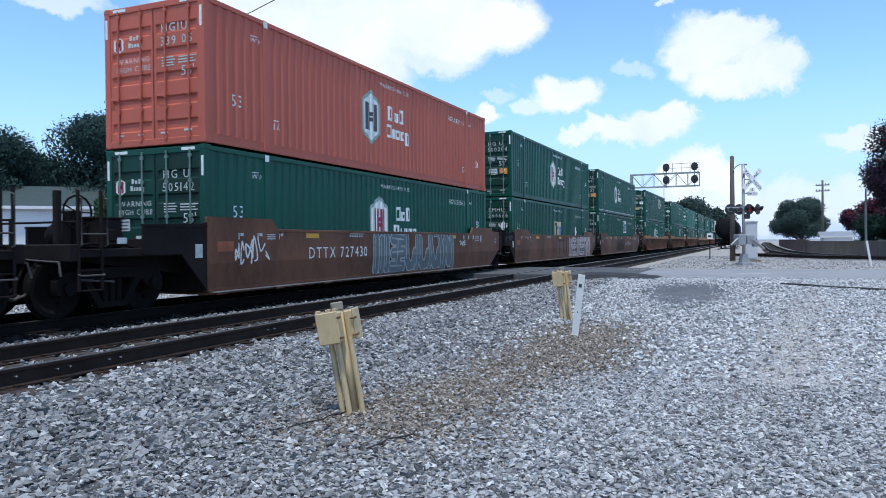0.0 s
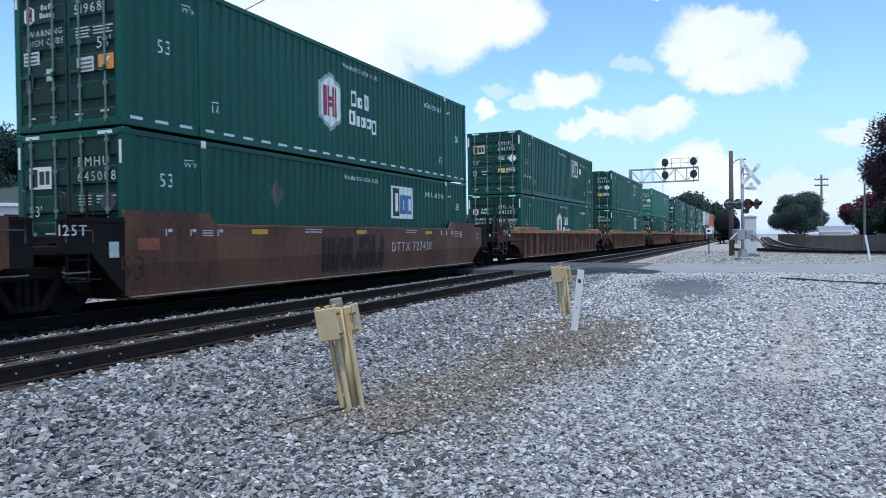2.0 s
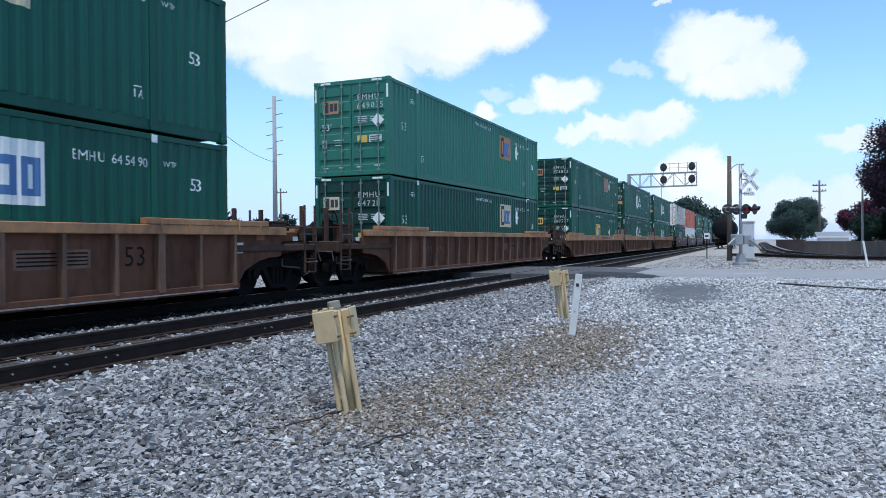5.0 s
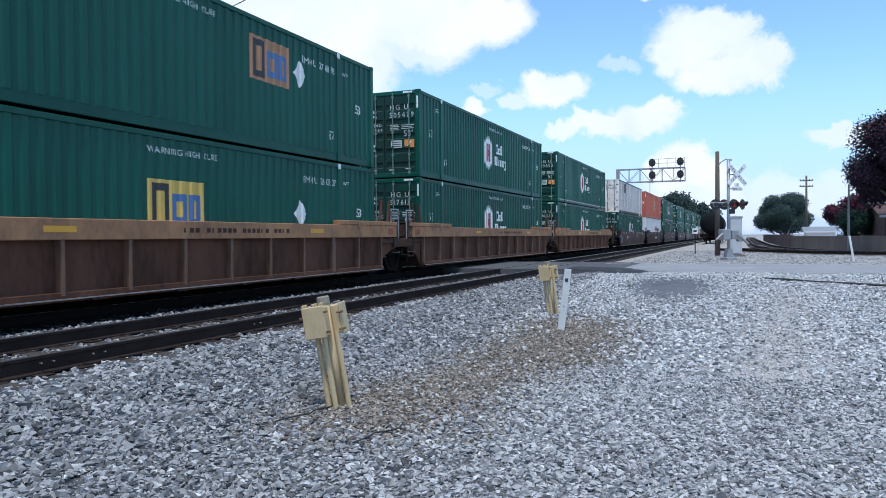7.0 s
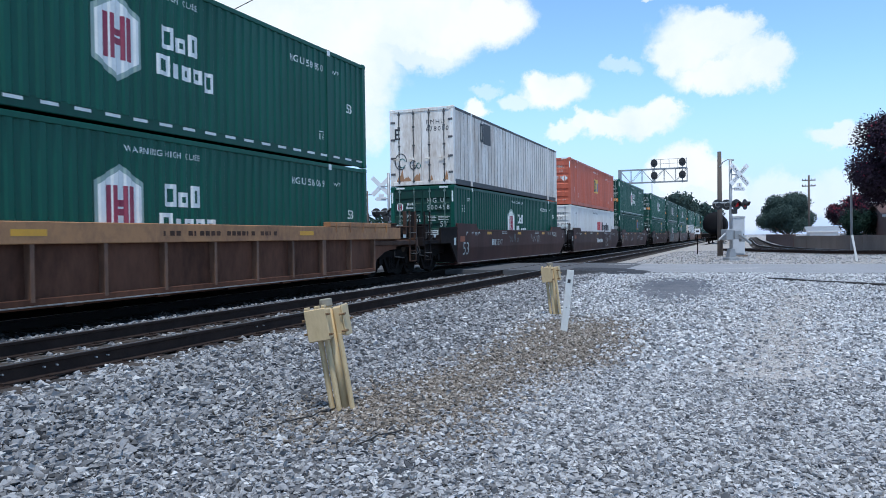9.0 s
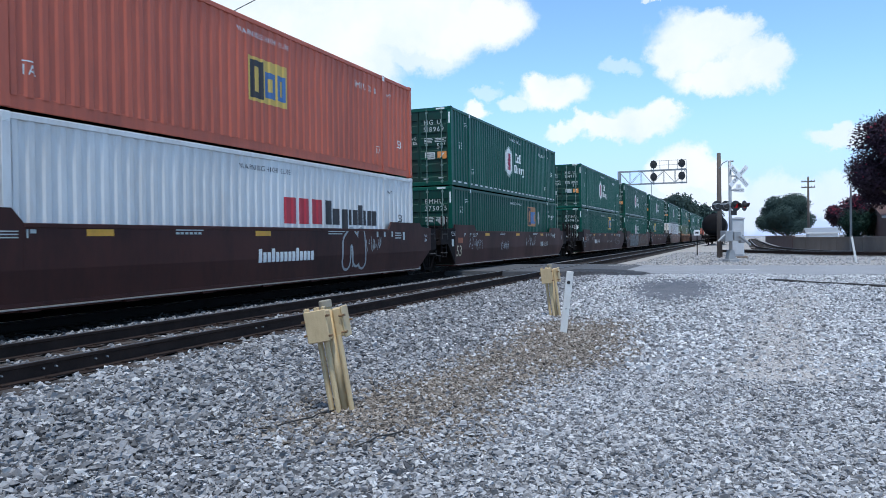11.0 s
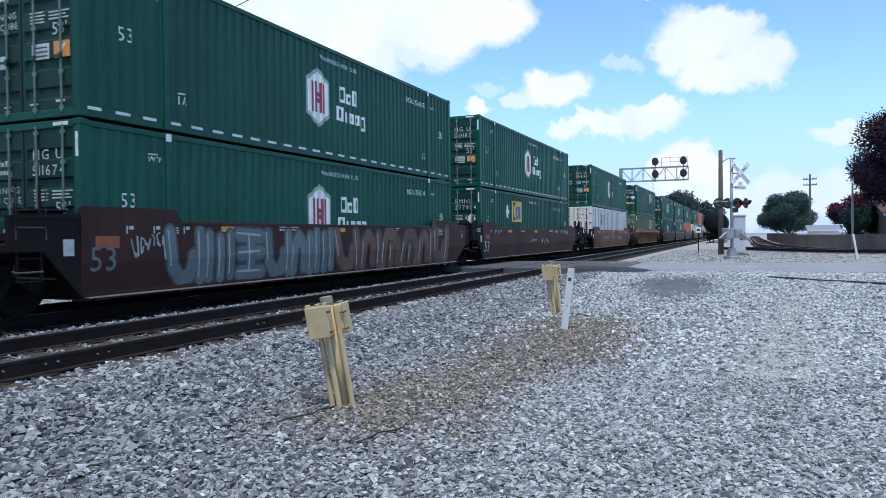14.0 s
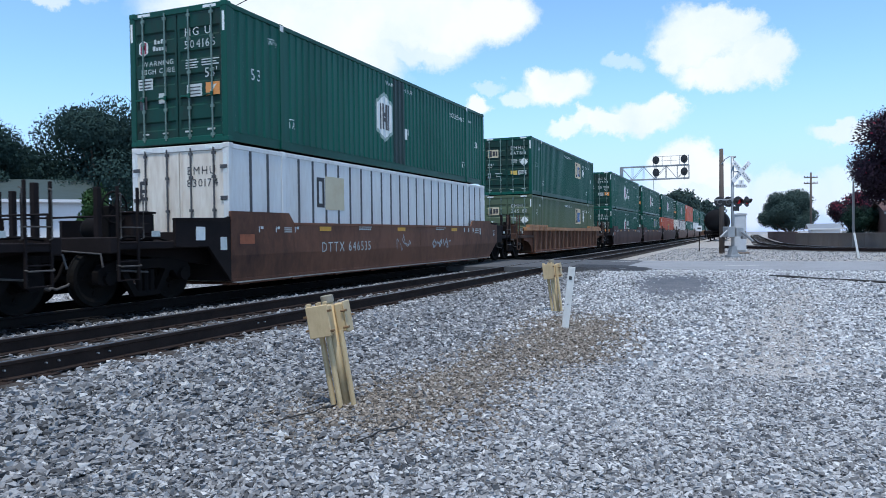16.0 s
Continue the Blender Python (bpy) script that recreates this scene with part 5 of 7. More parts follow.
# ---- the train: wells and containers in running order ----
V0, ACC = 20.313, -0.0452       # metres a second towards -y, and its slow fall


SLIP = ((0.0, 1.0, 1.5, 2.0, 2.5, 3.0, 3.5, 4.0, 5.0), (0.0, 0.0, -0.08, 0.48, 0.24, 0.0, 0.0, -0.09, 0.0))     # the small surge of the slack


def run(t):
    return V0 * t + ACC * t * t / 2 + float(np.interp(t, *SLIP))


def hexc(num, **k):
    return dict({"paint": "green", "brand": "hex", "code": "HG U", "num": num, "label": "dark green corrugated steel container with white hexagon logo"}, **k)


def boardc(num, **k):
    return dict({"paint": "green", "brand": "panel", "code": "EMHU", "num": num, "label": "dark green corrugated steel container with cream logo board"}, **k)


RED = {"paint": "red", "brand": "hex", "code": "HGIU", "num": "339 05", "logo_ink": "logo_grey", "logo_at": (6.82, 1.53), "rod": "red", "low53": True, "bare_doors": True,
       "label": "faded brick red corrugated container with white hexagon logo"}
WHT = {"paint": "white_dirty", "rod": "logo_grey", "plain": True, "sprayed": True, "rail": "logo_grey", "door_ink": "mark_dark", "slats": (0.41, 0.013, "seam_thin"), "brand": "board_only", "code": "EMHU", "num": "678080", "ink": "logo_grey", "logo_at": (3.4, 1.65), "board": "logo_grey", "bare_doors": True, "wtp": False, "low53": True,
       "label": "stained white container with rust streaks and grey board"}
ORG = {"paint": "orange", "rod": "orange", "brand": "panel", "code": "EMHU", "num": "30 10", "board": "gold", "low53": True, "bare_doors": True, "diamond": False, "logo_at": (7.7, 1.1),
       "label": "orange red corrugated container with yellow logo board"}
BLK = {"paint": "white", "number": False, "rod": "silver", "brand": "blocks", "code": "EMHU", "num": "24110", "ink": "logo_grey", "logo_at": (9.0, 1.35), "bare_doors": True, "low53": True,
       "label": "white corrugated container with red and black block lettering"}
SEAM = {"paint": "white", "brand": "board_only", "code": "EMHU", "num": "830174", "ink": "logo_grey", "logo_at": (3.8, 1.4), "board": "cream", "bare_doors": True, "wtp": False, "low53": True, "slats": (0.62, 0.042, "logo_grey"), "plain": True, "rail": "white", "rod": "logo_grey", "door_ink": "mark_dark", "door_paint": "door_stained",
        "label": "white smooth container with dark upright seams, doors stained brown"}
OLV = {"paint": "olive", "brand": "panel", "code": "EMHU", "num": "245 80", "board": "cream", "label": "olive green container with cream logo board"}

# position of the door end at the start, kind of well, paint, front end, rear end, lower and upper container
UNITS = [
    (-11.9, "smooth", "car_brown", "joint", "draft", hexc("514203"), hexc("517731")),
    (11.45, "smooth", "car_brown", "draft", "joint", hexc("505142", low53=True), RED),
    (31.02, "smooth", "car_brown", "joint", "joint", boardc("264666", logo_at=(7.41, 1.0), low53=True, dia=5.03), hexc("500204", logo_at=(7.3, 1.53))),
    (50.48, "smooth", "car_brown", "joint", "draft", boardc("645008", logo_at=(10.06, 1.53), board="mark", dia=-5.67, dia_ink="logo_grey"), hexc("519681", dashes=True, logo_at=(6.73, 1.5))),
    (73.57, "ribbed", "car_ribbed", "draft", "draft", hexc("641203", low53=True), boardc("641702", logo_at=(10.38, 1.5), board="cream", third="logo_grey", dia=2.15, top_lift=True)),
    (97.03, "ribbed", "car_tan", "draft", "draft", boardc("645490", logo_at=(10.48, 1.5), board="mark", dia_ink="logo_grey", dia=-5.6), boardc("643480", logo_at=(10.29, 1.5), third="logo_grey", diamond=False)),
    (120.49, "ribbed", "car_ribbed", "draft", "draft", boardc("647211", board="cream", low53=True), boardc("649035", paint="green_pale", board="rust_panel", label="faded green corrugated container with weathered logo board")),
    (144.08, "yellow", "car_tan", "draft", "joint", boardc("260227", board="gold", logo_at=(7.35, 1.05), dia=4.97, low53=True), boardc("276893", board="rust_panel", logo_at=(10.4, 1.5), dia=1.95)),
    (163.53, "yellow", "car_tan", "joint", "joint", hexc("517613", low53=True), hexc("505479")),
    (183.40, "yellow", "car_tan", "joint", "draft", hexc("516069", low53=True), hexc("519850", dashes=True)),
    (206.38, "smooth", "car_maroon", "draft", "joint", hexc("500498"), WHT),
    (226.28, "smooth", "car_maroon", "joint", "joint", BLK, ORG),
    (245.92, "smooth", "car_maroon", "joint", "draft", boardc("275025", logo_at=(10.34, 1.53), board="rust_panel", dia=2.05, num_at=(CL - POST + 0.36, 2.05, 0.13), dia_ink="logo_pale"), hexc("518969", dashes=True)),
    (269.34, "smooth", "car_maroon", "draft", "joint", boardc("649856", logo_at=(10.31, 1.55), board="gold", diamond=False), hexc("514976", dashes=True)),
    (288.76, "smooth", "car_maroon", "joint", "joint", hexc("511674", low53=True), hexc("508070", dashes=True)),
    (308.14, "smooth", "car_maroon", "joint", "draft", boardc("277904", low53=True, logo_at=(4.52, 1.55), board="gold", dia=-0.74), hexc("510183", dashes=True)),
    (331.69, "smooth", "car_brown", "draft", "draft", SEAM, hexc("504165", logo_ink="logo_grey", repaint=True)),
    (355.11, "ribbed", "car_ribbed", "draft", "draft", OLV, boardc("647816", logo_at=(10.4, 1.5), third="logo_grey", board="cream")),
    (378.9, "smooth", "car_maroon", "draft", "joint", hexc("513340"), hexc("507218")),
    (398.0, "smooth", "car_maroon", "joint", "joint", boardc("262118"), hexc("509114", dashes=True)),
    (417.4, "smooth", "car_maroon", "joint", "draft", ORG, hexc("504410")),
    (440.5, "smooth", "car_brown", "draft", "joint", WHT, hexc("512209")),
    (460.4, "smooth", "car_brown", "joint", "joint", boardc("262660"), ORG),
    (479.9, "smooth", "car_brown", "joint", "draft", BLK, boardc("648120")),
    (503.3, "ribbed", "car_tan", "draft", "draft", hexc("513090"), hexc("512333")),
    (526.7, "smooth", "car_maroon", "draft", "joint", hexc("513111"), hexc("512444")),
    (546.2, "smooth", "car_maroon", "joint", "joint", boardc("262222"), hexc("509555")),
    (565.7, "smooth", "car_maroon", "joint", "draft", hexc("500666"), boardc("648777")),
]
KEYED = []        # thing, its place at the start
WELL = 0.245      # height of the well floor


def build_train():
    for i, (y0, kind, paint, front, rear, low, high) in enumerate(UNITS):
        half_f = (y0 - UNITS[i - 1][0] - CL) / 2 if i else 1.65
        half_r = (UNITS[i + 1][0] - y0 - CL) / 2 if i + 1 < len(UNITS) else 3.6
        car = well_car(kind, front, rear, half_f, half_r, paint, i)
        KEYED.append((car, (XT, y0, 0.0)))
        car_marks(car, i, kind)
        for spec, z in ((dict(low, z53=1.48, zhigh=1.92), WELL), (high, WELL + CH + 0.026)):
            c = container(spec, i)
            if spec.get("slats"):
                slats(c, *spec["slats"])
            KEYED.append((c, (XT, y0, z)))


def slats(c, pitch, half, mat):
    """Dark seams and logistics posts down the smooth white side."""
    seam = stored(("seam", mat), lambda: Shape().box(HW - 0.016, HW - 0.006, -half, half, 0.19, CH - 0.12).mesh("seam", mat))
    for y in np.arange(0.75, CL - 0.4, pitch):
        put("seam", seam, c, (0, float(y), 0))


def car_marks(car, i, kind):
    C = lambda nm, key, o, u, v, mt="mark", lift=0.0, lab="": put(nm, on_car(key, o, u, v, mt, lift, kind == "smooth"), car, (0, 0, 0), lab)
    if kind == "smooth":
        for y in (3.2, 7.6, 12.0):
            C("reflector", "refl", flat([(0, 0, 0.55, 0.11)]), y, 1.30, "reflector")
        C("marking", "small", flat([(0, 0, 0.10, 0.16), (0.45, 0, 0.56, 0.15), (0.95, 0, 1.05, 0.16), (1.2, 0.1, 1.6, 0.13), (1.2, 0.03, 1.65, 0.06), (1.2, -0.05, 1.62, -0.02), (1.75, -0.1, 1.88, 0.14)]), CL - 2.9, 1.27, "mark_dim")
        C("marking", "sheet", flat([(0, 0, 0.22, 0.02), (0, 0.05, 0.22, 0.07), (0.02, -0.16, 0.09, -0.05), (0.13, -0.14, 0.2, -0.07)]), CL + 0.5, 1.26, "graf_pale")
    if kind == "smooth":
        # load gauge figures and small stencils along the top of the sheet
        C("marking", "gauge", flat([(0, 0, 0.03, 0.13), (0.06, 0.07, 0.16, 0.13), (0.62, 0, 0.65, 0.13), (0.68, 0.07, 0.78, 0.13), (0.95, 0.0, 1.25, 0.02), (0.95, 0.045, 1.25, 0.065), (0.95, 0.09, 1.25, 0.11), (1.38, 0, 1.41, 0.13), (1.44, 0.07, 1.54, 0.13)]), 0.75, 1.27, "mark_dim")
        C("marking", "stencil", flat([(0, 0, 0.75, 0.025)] + [(0.12 * k, -0.07, 0.12 * k + 0.09, -0.03) for k in range(6)]), 5.2, 1.40, "mark_dim")
        C("marking", "stencil2", flat([(0, 0, 0.85, 0.025), (0, -0.06, 0.7, -0.035)]), 10.6, 1.40, "mark_dim")
        C("placard", "orange", flat([(0, 0, 0.5, 0.2)]), 0.1, 1.03, "placard_faded")
        C("placard", "slip", flat([(0, 0, 0.2, 0.26)]), -0.5, 0.92, "mark_dim", -0.012)
    if kind == "yellow":
        C("marking", "chordtext", flat([(0.16 * k, 0, 0.16 * k + (0.12 if k % 5 else 0.05), 0.09) for k in range(22) if k % 7 != 3]), 8.0, 1.28, "end_tan", 0.029)
        C("reflector", "chordpatch", flat([(0, 0, 0.6, 0.1)]), 5.0, 1.28, "reflector", 0.029)
        C("reflector", "chordpatch", flat([(0, 0, 0.6, 0.1)]), 12.4, 1.28, "reflector", 0.029)
    d = car_marks_of.get(i)
    if d:
        d(C)


def graffiti(C, key, seed, u, v, w, h, n, fill, edge="graf_dark", shine="mark"):
    e, f, c = bubble(seed, w, h, n)
    C("graffiti", key + "e", e, u, v, edge, 0.001, "spray painted graffiti")
    C("graffiti", key + "f", f, u, v, fill, 0.006)
    C("graffiti", key + "c", c, u, v, shine, 0.011)


def marks_u0(C):
    C("marking", "n1", words("DTTX 727430", 0.27, 0.2), 3.32, 0.82)
    graffiti(C, "g0", 4, 6.5, 0.33, 5.8, 1.10, 6, "graf_grey", "graf_pale", "graf_pale")
    C("graffiti", "tag0", strokes(11, 1.25, 0.62, 6, 0.04), 0.55, 0.78, "mark", 0.001)
    C("graffiti", "tag0b", strokes(12, 0.6, 0.28, 4, 0.03), 12.9, 1.02, "mark", 0.001)


def marks_u1(C):
    C("logo", "tanpanel", flat([(-0.15, -0.80, 0.28, 0.06), (0.42, -0.80, 1.05, 0.06), (1.30, -0.80, 1.70, 0.06), (2.0, -0.70, 2.3, 0.1)]), 7.44, 1.14, "faded_tan", 0.001)
    C("logo", "bigbars", flat([(0, 0, 0.62, 0.14), (0.24, -0.62, 0.40, 0.0), (0.85, 0, 1.47, 0.14), (1.09, -0.62, 1.25, 0), (1.75, -0.62, 1.95, 0.14)]), 7.44, 1.14, "car_maroon", 0.003)
    graffiti(C, "g1", 8, 9.9, 0.30, 5.7, 1.14, 6, "graf_pink", "graf_dark", "graf_grey")
    C("marking", "1257", words("1257", 0.17, 0.2), -0.95, 1.26, "graf_blue")
    C("graffiti", "sc1", strokes(15, 0.7, 0.4, 5, 0.012), 2.0, 1.0, "graf_pale", 0.001)


def marks_u2(C):
    C("marking", "n2", words("DTTX 727430", 0.27, 0.2), 9.66, 0.80, "mark_dim")
    C("marking", "b53", words("53", 0.42, 0.16), -0.3, 0.52, "car_maroon")
    graffiti(C, "g2", 21, 5.9, 0.38, 3.2, 0.92, 5, "car_maroon", "graf_dark", "car_maroon")
    C("marking", "125t", words("125T", 0.17, 0.2), -1.45, 1.28)


def marks_u9(C):
    C("marking", "w53", words("53", 0.48, 0.16), 0.4, 0.54, "mark_dim")
    C("marking", "n9", flat([(0.0, 0, 0.13, 0.24), (0.18, 0, 0.31, 0.24), (0.36, 0, 0.5, 0.24)]), 3.8, 0.86, "mark_dim")
    C("marking", "n9b", words("55317", 0.24, 0.2), 4.4, 0.86, "mark_dim")
    C("graffiti", "tag9", strokes(31, 1.6, 0.4, 7, 0.04), 6.2, 0.95, "graf_grey", 0.001)
    C("graffiti", "tag9c", strokes(33, 1.8, 0.45, 11, 0.025), 9.8, 0.9, "graf_pale", 0.001)


def marks_u10(C):
    C("marking", "bars10", flat([(0.16 * k, 0, 0.16 * k + 0.12, 0.22 + (0.08 if k in (0, 3, 9) else 0)) for k in range(14)]), 7.7, 0.72)
    graffiti(C, "g10", 41, 11.38, 0.55, 1.15, 0.85, 1, "car_maroon", "graf_pale", "car_maroon")
    C("graffiti", "tag10", strokes(42, 1.0, 0.45, 9, 0.025), 12.5, 0.85, "graf_pale", 0.001)


def marks_u11(C):
    C("marking", "y53", words("53", 0.40, 0.16), -0.05, 0.55, "cream")
    C("marking", "1251", words("1251", 0.15, 0.2), -0.55, 1.30)
    C("marking", "n11", flat([(0.0, 0, 0.13, 0.24), (0.18, 0, 0.31, 0.24), (0.36, 0, 0.5, 0.24)]), 12.0, 0.75, "mark_dim")
    C("marking", "n11b", words("55317", 0.24, 0.2), 12.65, 0.75, "mark_dim")
    C("graffiti", "t11", strokes(51, 1.6, 0.5, 12, 0.025), 1.2, 0.75, "graf_pale", 0.001)
    C("graffiti", "t11b", strokes(52, 1.9, 0.55, 13, 0.025), 9.2, 0.80, "graf_pale", 0.001)
    C("graffiti", "t11c", strokes(53, 1.2, 0.45, 9, 0.025), 5.2, 0.70, "graf_pale", 0.001)


def marks_u12(C):
    C("marking", "bn12", flat([(0.0, 0, 0.16, 0.26), (0.2, 0, 0.38, 0.26), (0.43, 0, 0.58, 0.26), (0.62, 0, 0.76, 0.26)]), 3.6, 0.76)
    C("marking", "n12", words("253539", 0.26, 0.16), 4.4, 0.76)
    C("marking", "w53b", words("53", 0.40, 0.2), -0.1, 0.55, "graf_grey")
    C("graffiti", "t12", strokes(61, 1.0, 0.6, 8, 0.025), 0.4, 0.85, "graf_pale", 0.001)
    C("graffiti", "t12b", strokes(62, 0.9, 0.35, 7, 0.025), 2.6, 1.0, "graf_pale", 0.001)
    C("marking", "ld", words("LD LMT 117000 PER UNIT", 0.13, 0.2), 8.4, 0.78, "mark_dim")
    C("graffiti", "t12c", strokes(63, 2.6, 0.7, 14, 0.018), 12.4, 0.5, "graf_pale", 0.001)


def marks_u13(C):
    graffiti(C, "g13", 71, 1.7, 0.32, 5.9, 1.08, 6, "graf_grey", "graf_blue", "graf_pale")
    graffiti(C, "g13b", 73, 7.7, 0.32, 7.6, 1.12, 6, "faded_tan", "graf_dark", "graf_pale")
    C("marking", "w53c", words("53", 0.40, 0.16), 0.0, 0.66, "graf_grey")
    C("graffiti", "t13", strokes(72, 0.8, 0.55, 7, 0.035), 0.85, 0.80, "graf_pale", 0.001)


def marks_u14(C):
    C("marking", "w53d", words("53", 0.44, 0.16), 0.0, 0.52, "mark_dim")
    C("marking", "1257b", words("1257", 0.16, 0.2), -0.9, 1.32)
    C("marking", "ld2", words("LD LMT 117000", 0.11, 0.2), 6.8, 0.86)
    C("marking", "a14", words("A", 0.26), 9.0, 0.78)
    C("graffiti", "t14", strokes(81, 0.9, 0.3, 4, 0.05), 9.6, 0.75, "graf_pale", 0.001)


def marks_u15(C):
    C("marking", "n15", words("DTTX 646535", 0.25, 0.2), 3.31, 0.78, "mark_dim")
    C("graffiti", "t15", strokes(91, 1.1, 0.6, 5, 0.03), 7.45, 0.66, "graf_pale", 0.001)
    C("graffiti", "t15b", strokes(92, 1.6, 0.3, 8, 0.05), 10.26, 0.76, "graf_pale", 0.001)
    C("placard", "w15", flat([(0, 0, 0.26, 0.26)]), -1.22, 1.12, "mark")


def marks_ribbed(C):
    C("marking", "nr", words("DTTX 57486", 0.20, 0.2), 2.3, 0.80, "rib_tan", -0.118)
    C("marking", "r53", words("53", 0.34, 0.16), CL - 2.75, 0.78, "car_end", -0.118)
    C("logo", "rbars", flat([(0, 0, 0.62, 0.30), (0.80, 0.0, 1.42, 0.30), (1.60, 0.0, 2.15, 0.30)]), CL - 5.6, 0.78, "rib_tan", -0.119)
    C("logo", "rlines", flat([(0.85, 0.05 + 0.06 * k, 2.1, 0.075 + 0.06 * k) for k in range(4)]), CL - 5.6, 0.78, "car_end", -0.116)
    C("placard", "rorange", flat([(0, 0, 0.28, 0.22)]), CL + 0.85, 1.22, "placard_faded", -0.118)
    C("placard", "rpale", flat([(0, 0, 0.2, 0.22)]), CL + 0.2, 0.95, "mark_dim", -0.118)


car_marks_of = {1: marks_u0, 2: marks_u1, 3: marks_u2, 4: marks_ribbed, 5: marks_ribbed, 6: marks_ribbed, 10: marks_u9, 11: marks_u10, 12: marks_u11, 13: marks_u12, 14: marks_u13, 15: marks_u14, 16: marks_u15}
build_train()

# ---- ground, tracks and road ----
FLAT = -0.46


def smooth(a, b, x):
    t = min(max((x - a) / (b - a), 0.0), 1.0)
    return t * t * (3 - 2 * t)


def ground_z(x, y):
    """Height of the ground: ballast bed under the two tracks, a flat yard beside it, rising to the road."""
    far = smooth(13.0, 24.5, y)
    yard = FLAT + far * (0.36)
    bed = -0.215 + 0.0 * far
    k = smooth(-4.35, -5.75, x) * smooth(-18.0, -14.5, x)
    z = yard + (bed - yard) * k
    return z + 0.025 * noise.noise((x * 0.7, y * 0.7, 0)) * (1 - k)


def build_ground():
    xs = sorted({*[-2500, -900, -300, -120, -60, -35, -26], *np.arange(-20, 14.01, 0.5).tolist(), 18, 25, 40, 70, 150, 400, 1000, 2500})
    ys = sorted({*[-2500, -800, -200, -60, -25, -12, -6], *np.arange(0, 40.01, 0.5).tolist(), *np.arange(42, 130, 4).tolist(), 160, 220, 320, 500, 900, 2500})
    v = [(x, y, ground_z(x, y)) for y in ys for x in xs]
    n = len(xs)
    f = [(j * n + i, j * n + i + 1, (j + 1) * n + i + 1, (j + 1) * n + i) for j in range(len(ys) - 1) for i in range(n - 1)]
    me = bpy.data.meshes.new("ground")
    me.from_pydata(v, [], f)
    me.materials.append(M["ground"])
    me.polygons.foreach_set("use_smooth", [True] * len(f))
    tagged(new("ground", me), "grey crushed stone yard and ballast", "ground", kind="structure")


build_ground()

RAIL = [(-0.07, -0.185), (0.07, -0.185), (0.07, -0.17), (0.012, -0.155), (0.010, -0.045), (0.036, -0.035), (0.037, -0.006), (0.030, 0.0), (-0.030, 0.0), (-0.037, -0.006), (-0.036, -0.035), (-0.010, -0.045), (-0.012, -0.155), (-0.07, -0.17)]


def rail_along(pts, name, parent, mat="rust"):
    """A rail section swept along a line of points; its running head is a second mesh."""
    s, h = Shape(), Shape()
    n = len(RAIL)
    P = [Vector(p) for p in pts]
    for i, p in enumerate(P):
        d = (P[min(i + 1, len(P) - 1)] - P[max(i - 1, 0)])
        d.z = 0
        d.normalize()
        r = Vector((d.y, -d.x, 0))
        s.v += [tuple(p + r * a + Vector((0, 0, b))) for a, b in RAIL]
        h.v += [tuple(p + r * a + Vector((0, 0, b))) for a, b in ((0.033, -0.004), (0.026, 0.0025), (-0.026, 0.0025), (-0.033, -0.004))]
    for i in range(len(P) - 1):
        s.f += [(i * n + k, i * n + (k + 1) % n, (i + 1) * n + (k + 1) % n, (i + 1) * n + k) for k in range(n)]
        h.f += [(i * 4 + k, i * 4 + k + 1, (i + 1) * 4 + k + 1, (i + 1) * 4 + k) for k in range(3)]
    ob = put(name, s.mesh("rail", mat), parent)
    put("railhead", h.mesh("railhead", "railhead"), ob, (0, 0, 0), "worn bright running surface")
    return ob


def straight_track(xc, y0, y1, label, singles, finish=""):
    t = thing("railway_track", (xc, 0, 0), label, "railway track", "main tracks", "structure")
    for x in (-0.755, 0.755):
        rail_along([(x, y, 0) for y in np.linspace(y0, y1, 12)], "rail", t, "rust" + finish)
    tie = stored("tie" + finish, lambda: Shape().box(-1.30, 1.30, -0.115, 0.115, -0.36, -0.187, 0.012).mesh("tie", "tie" + finish))
    plate = stored("plate_t" + finish, lambda: Shape().box(-0.19, 0.19, -0.09, 0.09, -0.189, -0.178, 0.004).box(-0.12, -0.07, -0.06, -0.03, -0.185, -0.155).box(0.07, 0.12, 0.03, 0.06, -0.185, -0.155).mesh("tie_plate", "rust" + finish))
    rest = Shape()
    rnd = random.Random(3)
    y = y0
    k = 0
    while y < y1:
        if singles[0] < y < singles[1]:
            o = put("tie", tie, t, (rnd.uniform(-0.05, 0.05), y, rnd.uniform(-0.012, 0.004)))
            o.rotation_euler = (0, 0, rnd.uniform(-0.015, 0.015))
            for x in (-0.755, 0.755):
                put("tie_plate", plate, t, (x, y, 0))
        elif y < 110:
            rest.box(-1.3, 1.3, y - 0.115, y + 0.115, -0.36, -0.187)
        y += 0.495
    if rest.v:
        tagged(put("far_ties", rest.mesh("far_ties", "tie" + finish), t), kind="stuff")
    return t


straight_track(XN, -12, 420, "near railway track with rusty rails and dark timber ties", (-2, 25))
# this track takes the finish with the train's shade in its colour
straight_track(XT, -60, 420, "far railway track under the moving train", (-1, 22), "_shaded")


for y in (4.92, 5.38, 5.53, 6.03, 6.19, 8.9, 9.06):
    ob = new("rail_bond", Shape().rod((0, 0, 0), (0.03, 0, 0), 0.010, 8).rod((0.02, 0, 0), (0.035, 0, 0), 0.006, 6).mesh("rail_bond", "silver"))
    ob.location = (XN + 0.755 + 0.010, y, -0.083)
    tagged(ob, "small bright bond pin on the rusty rail", "rail bond", "rail bonds")


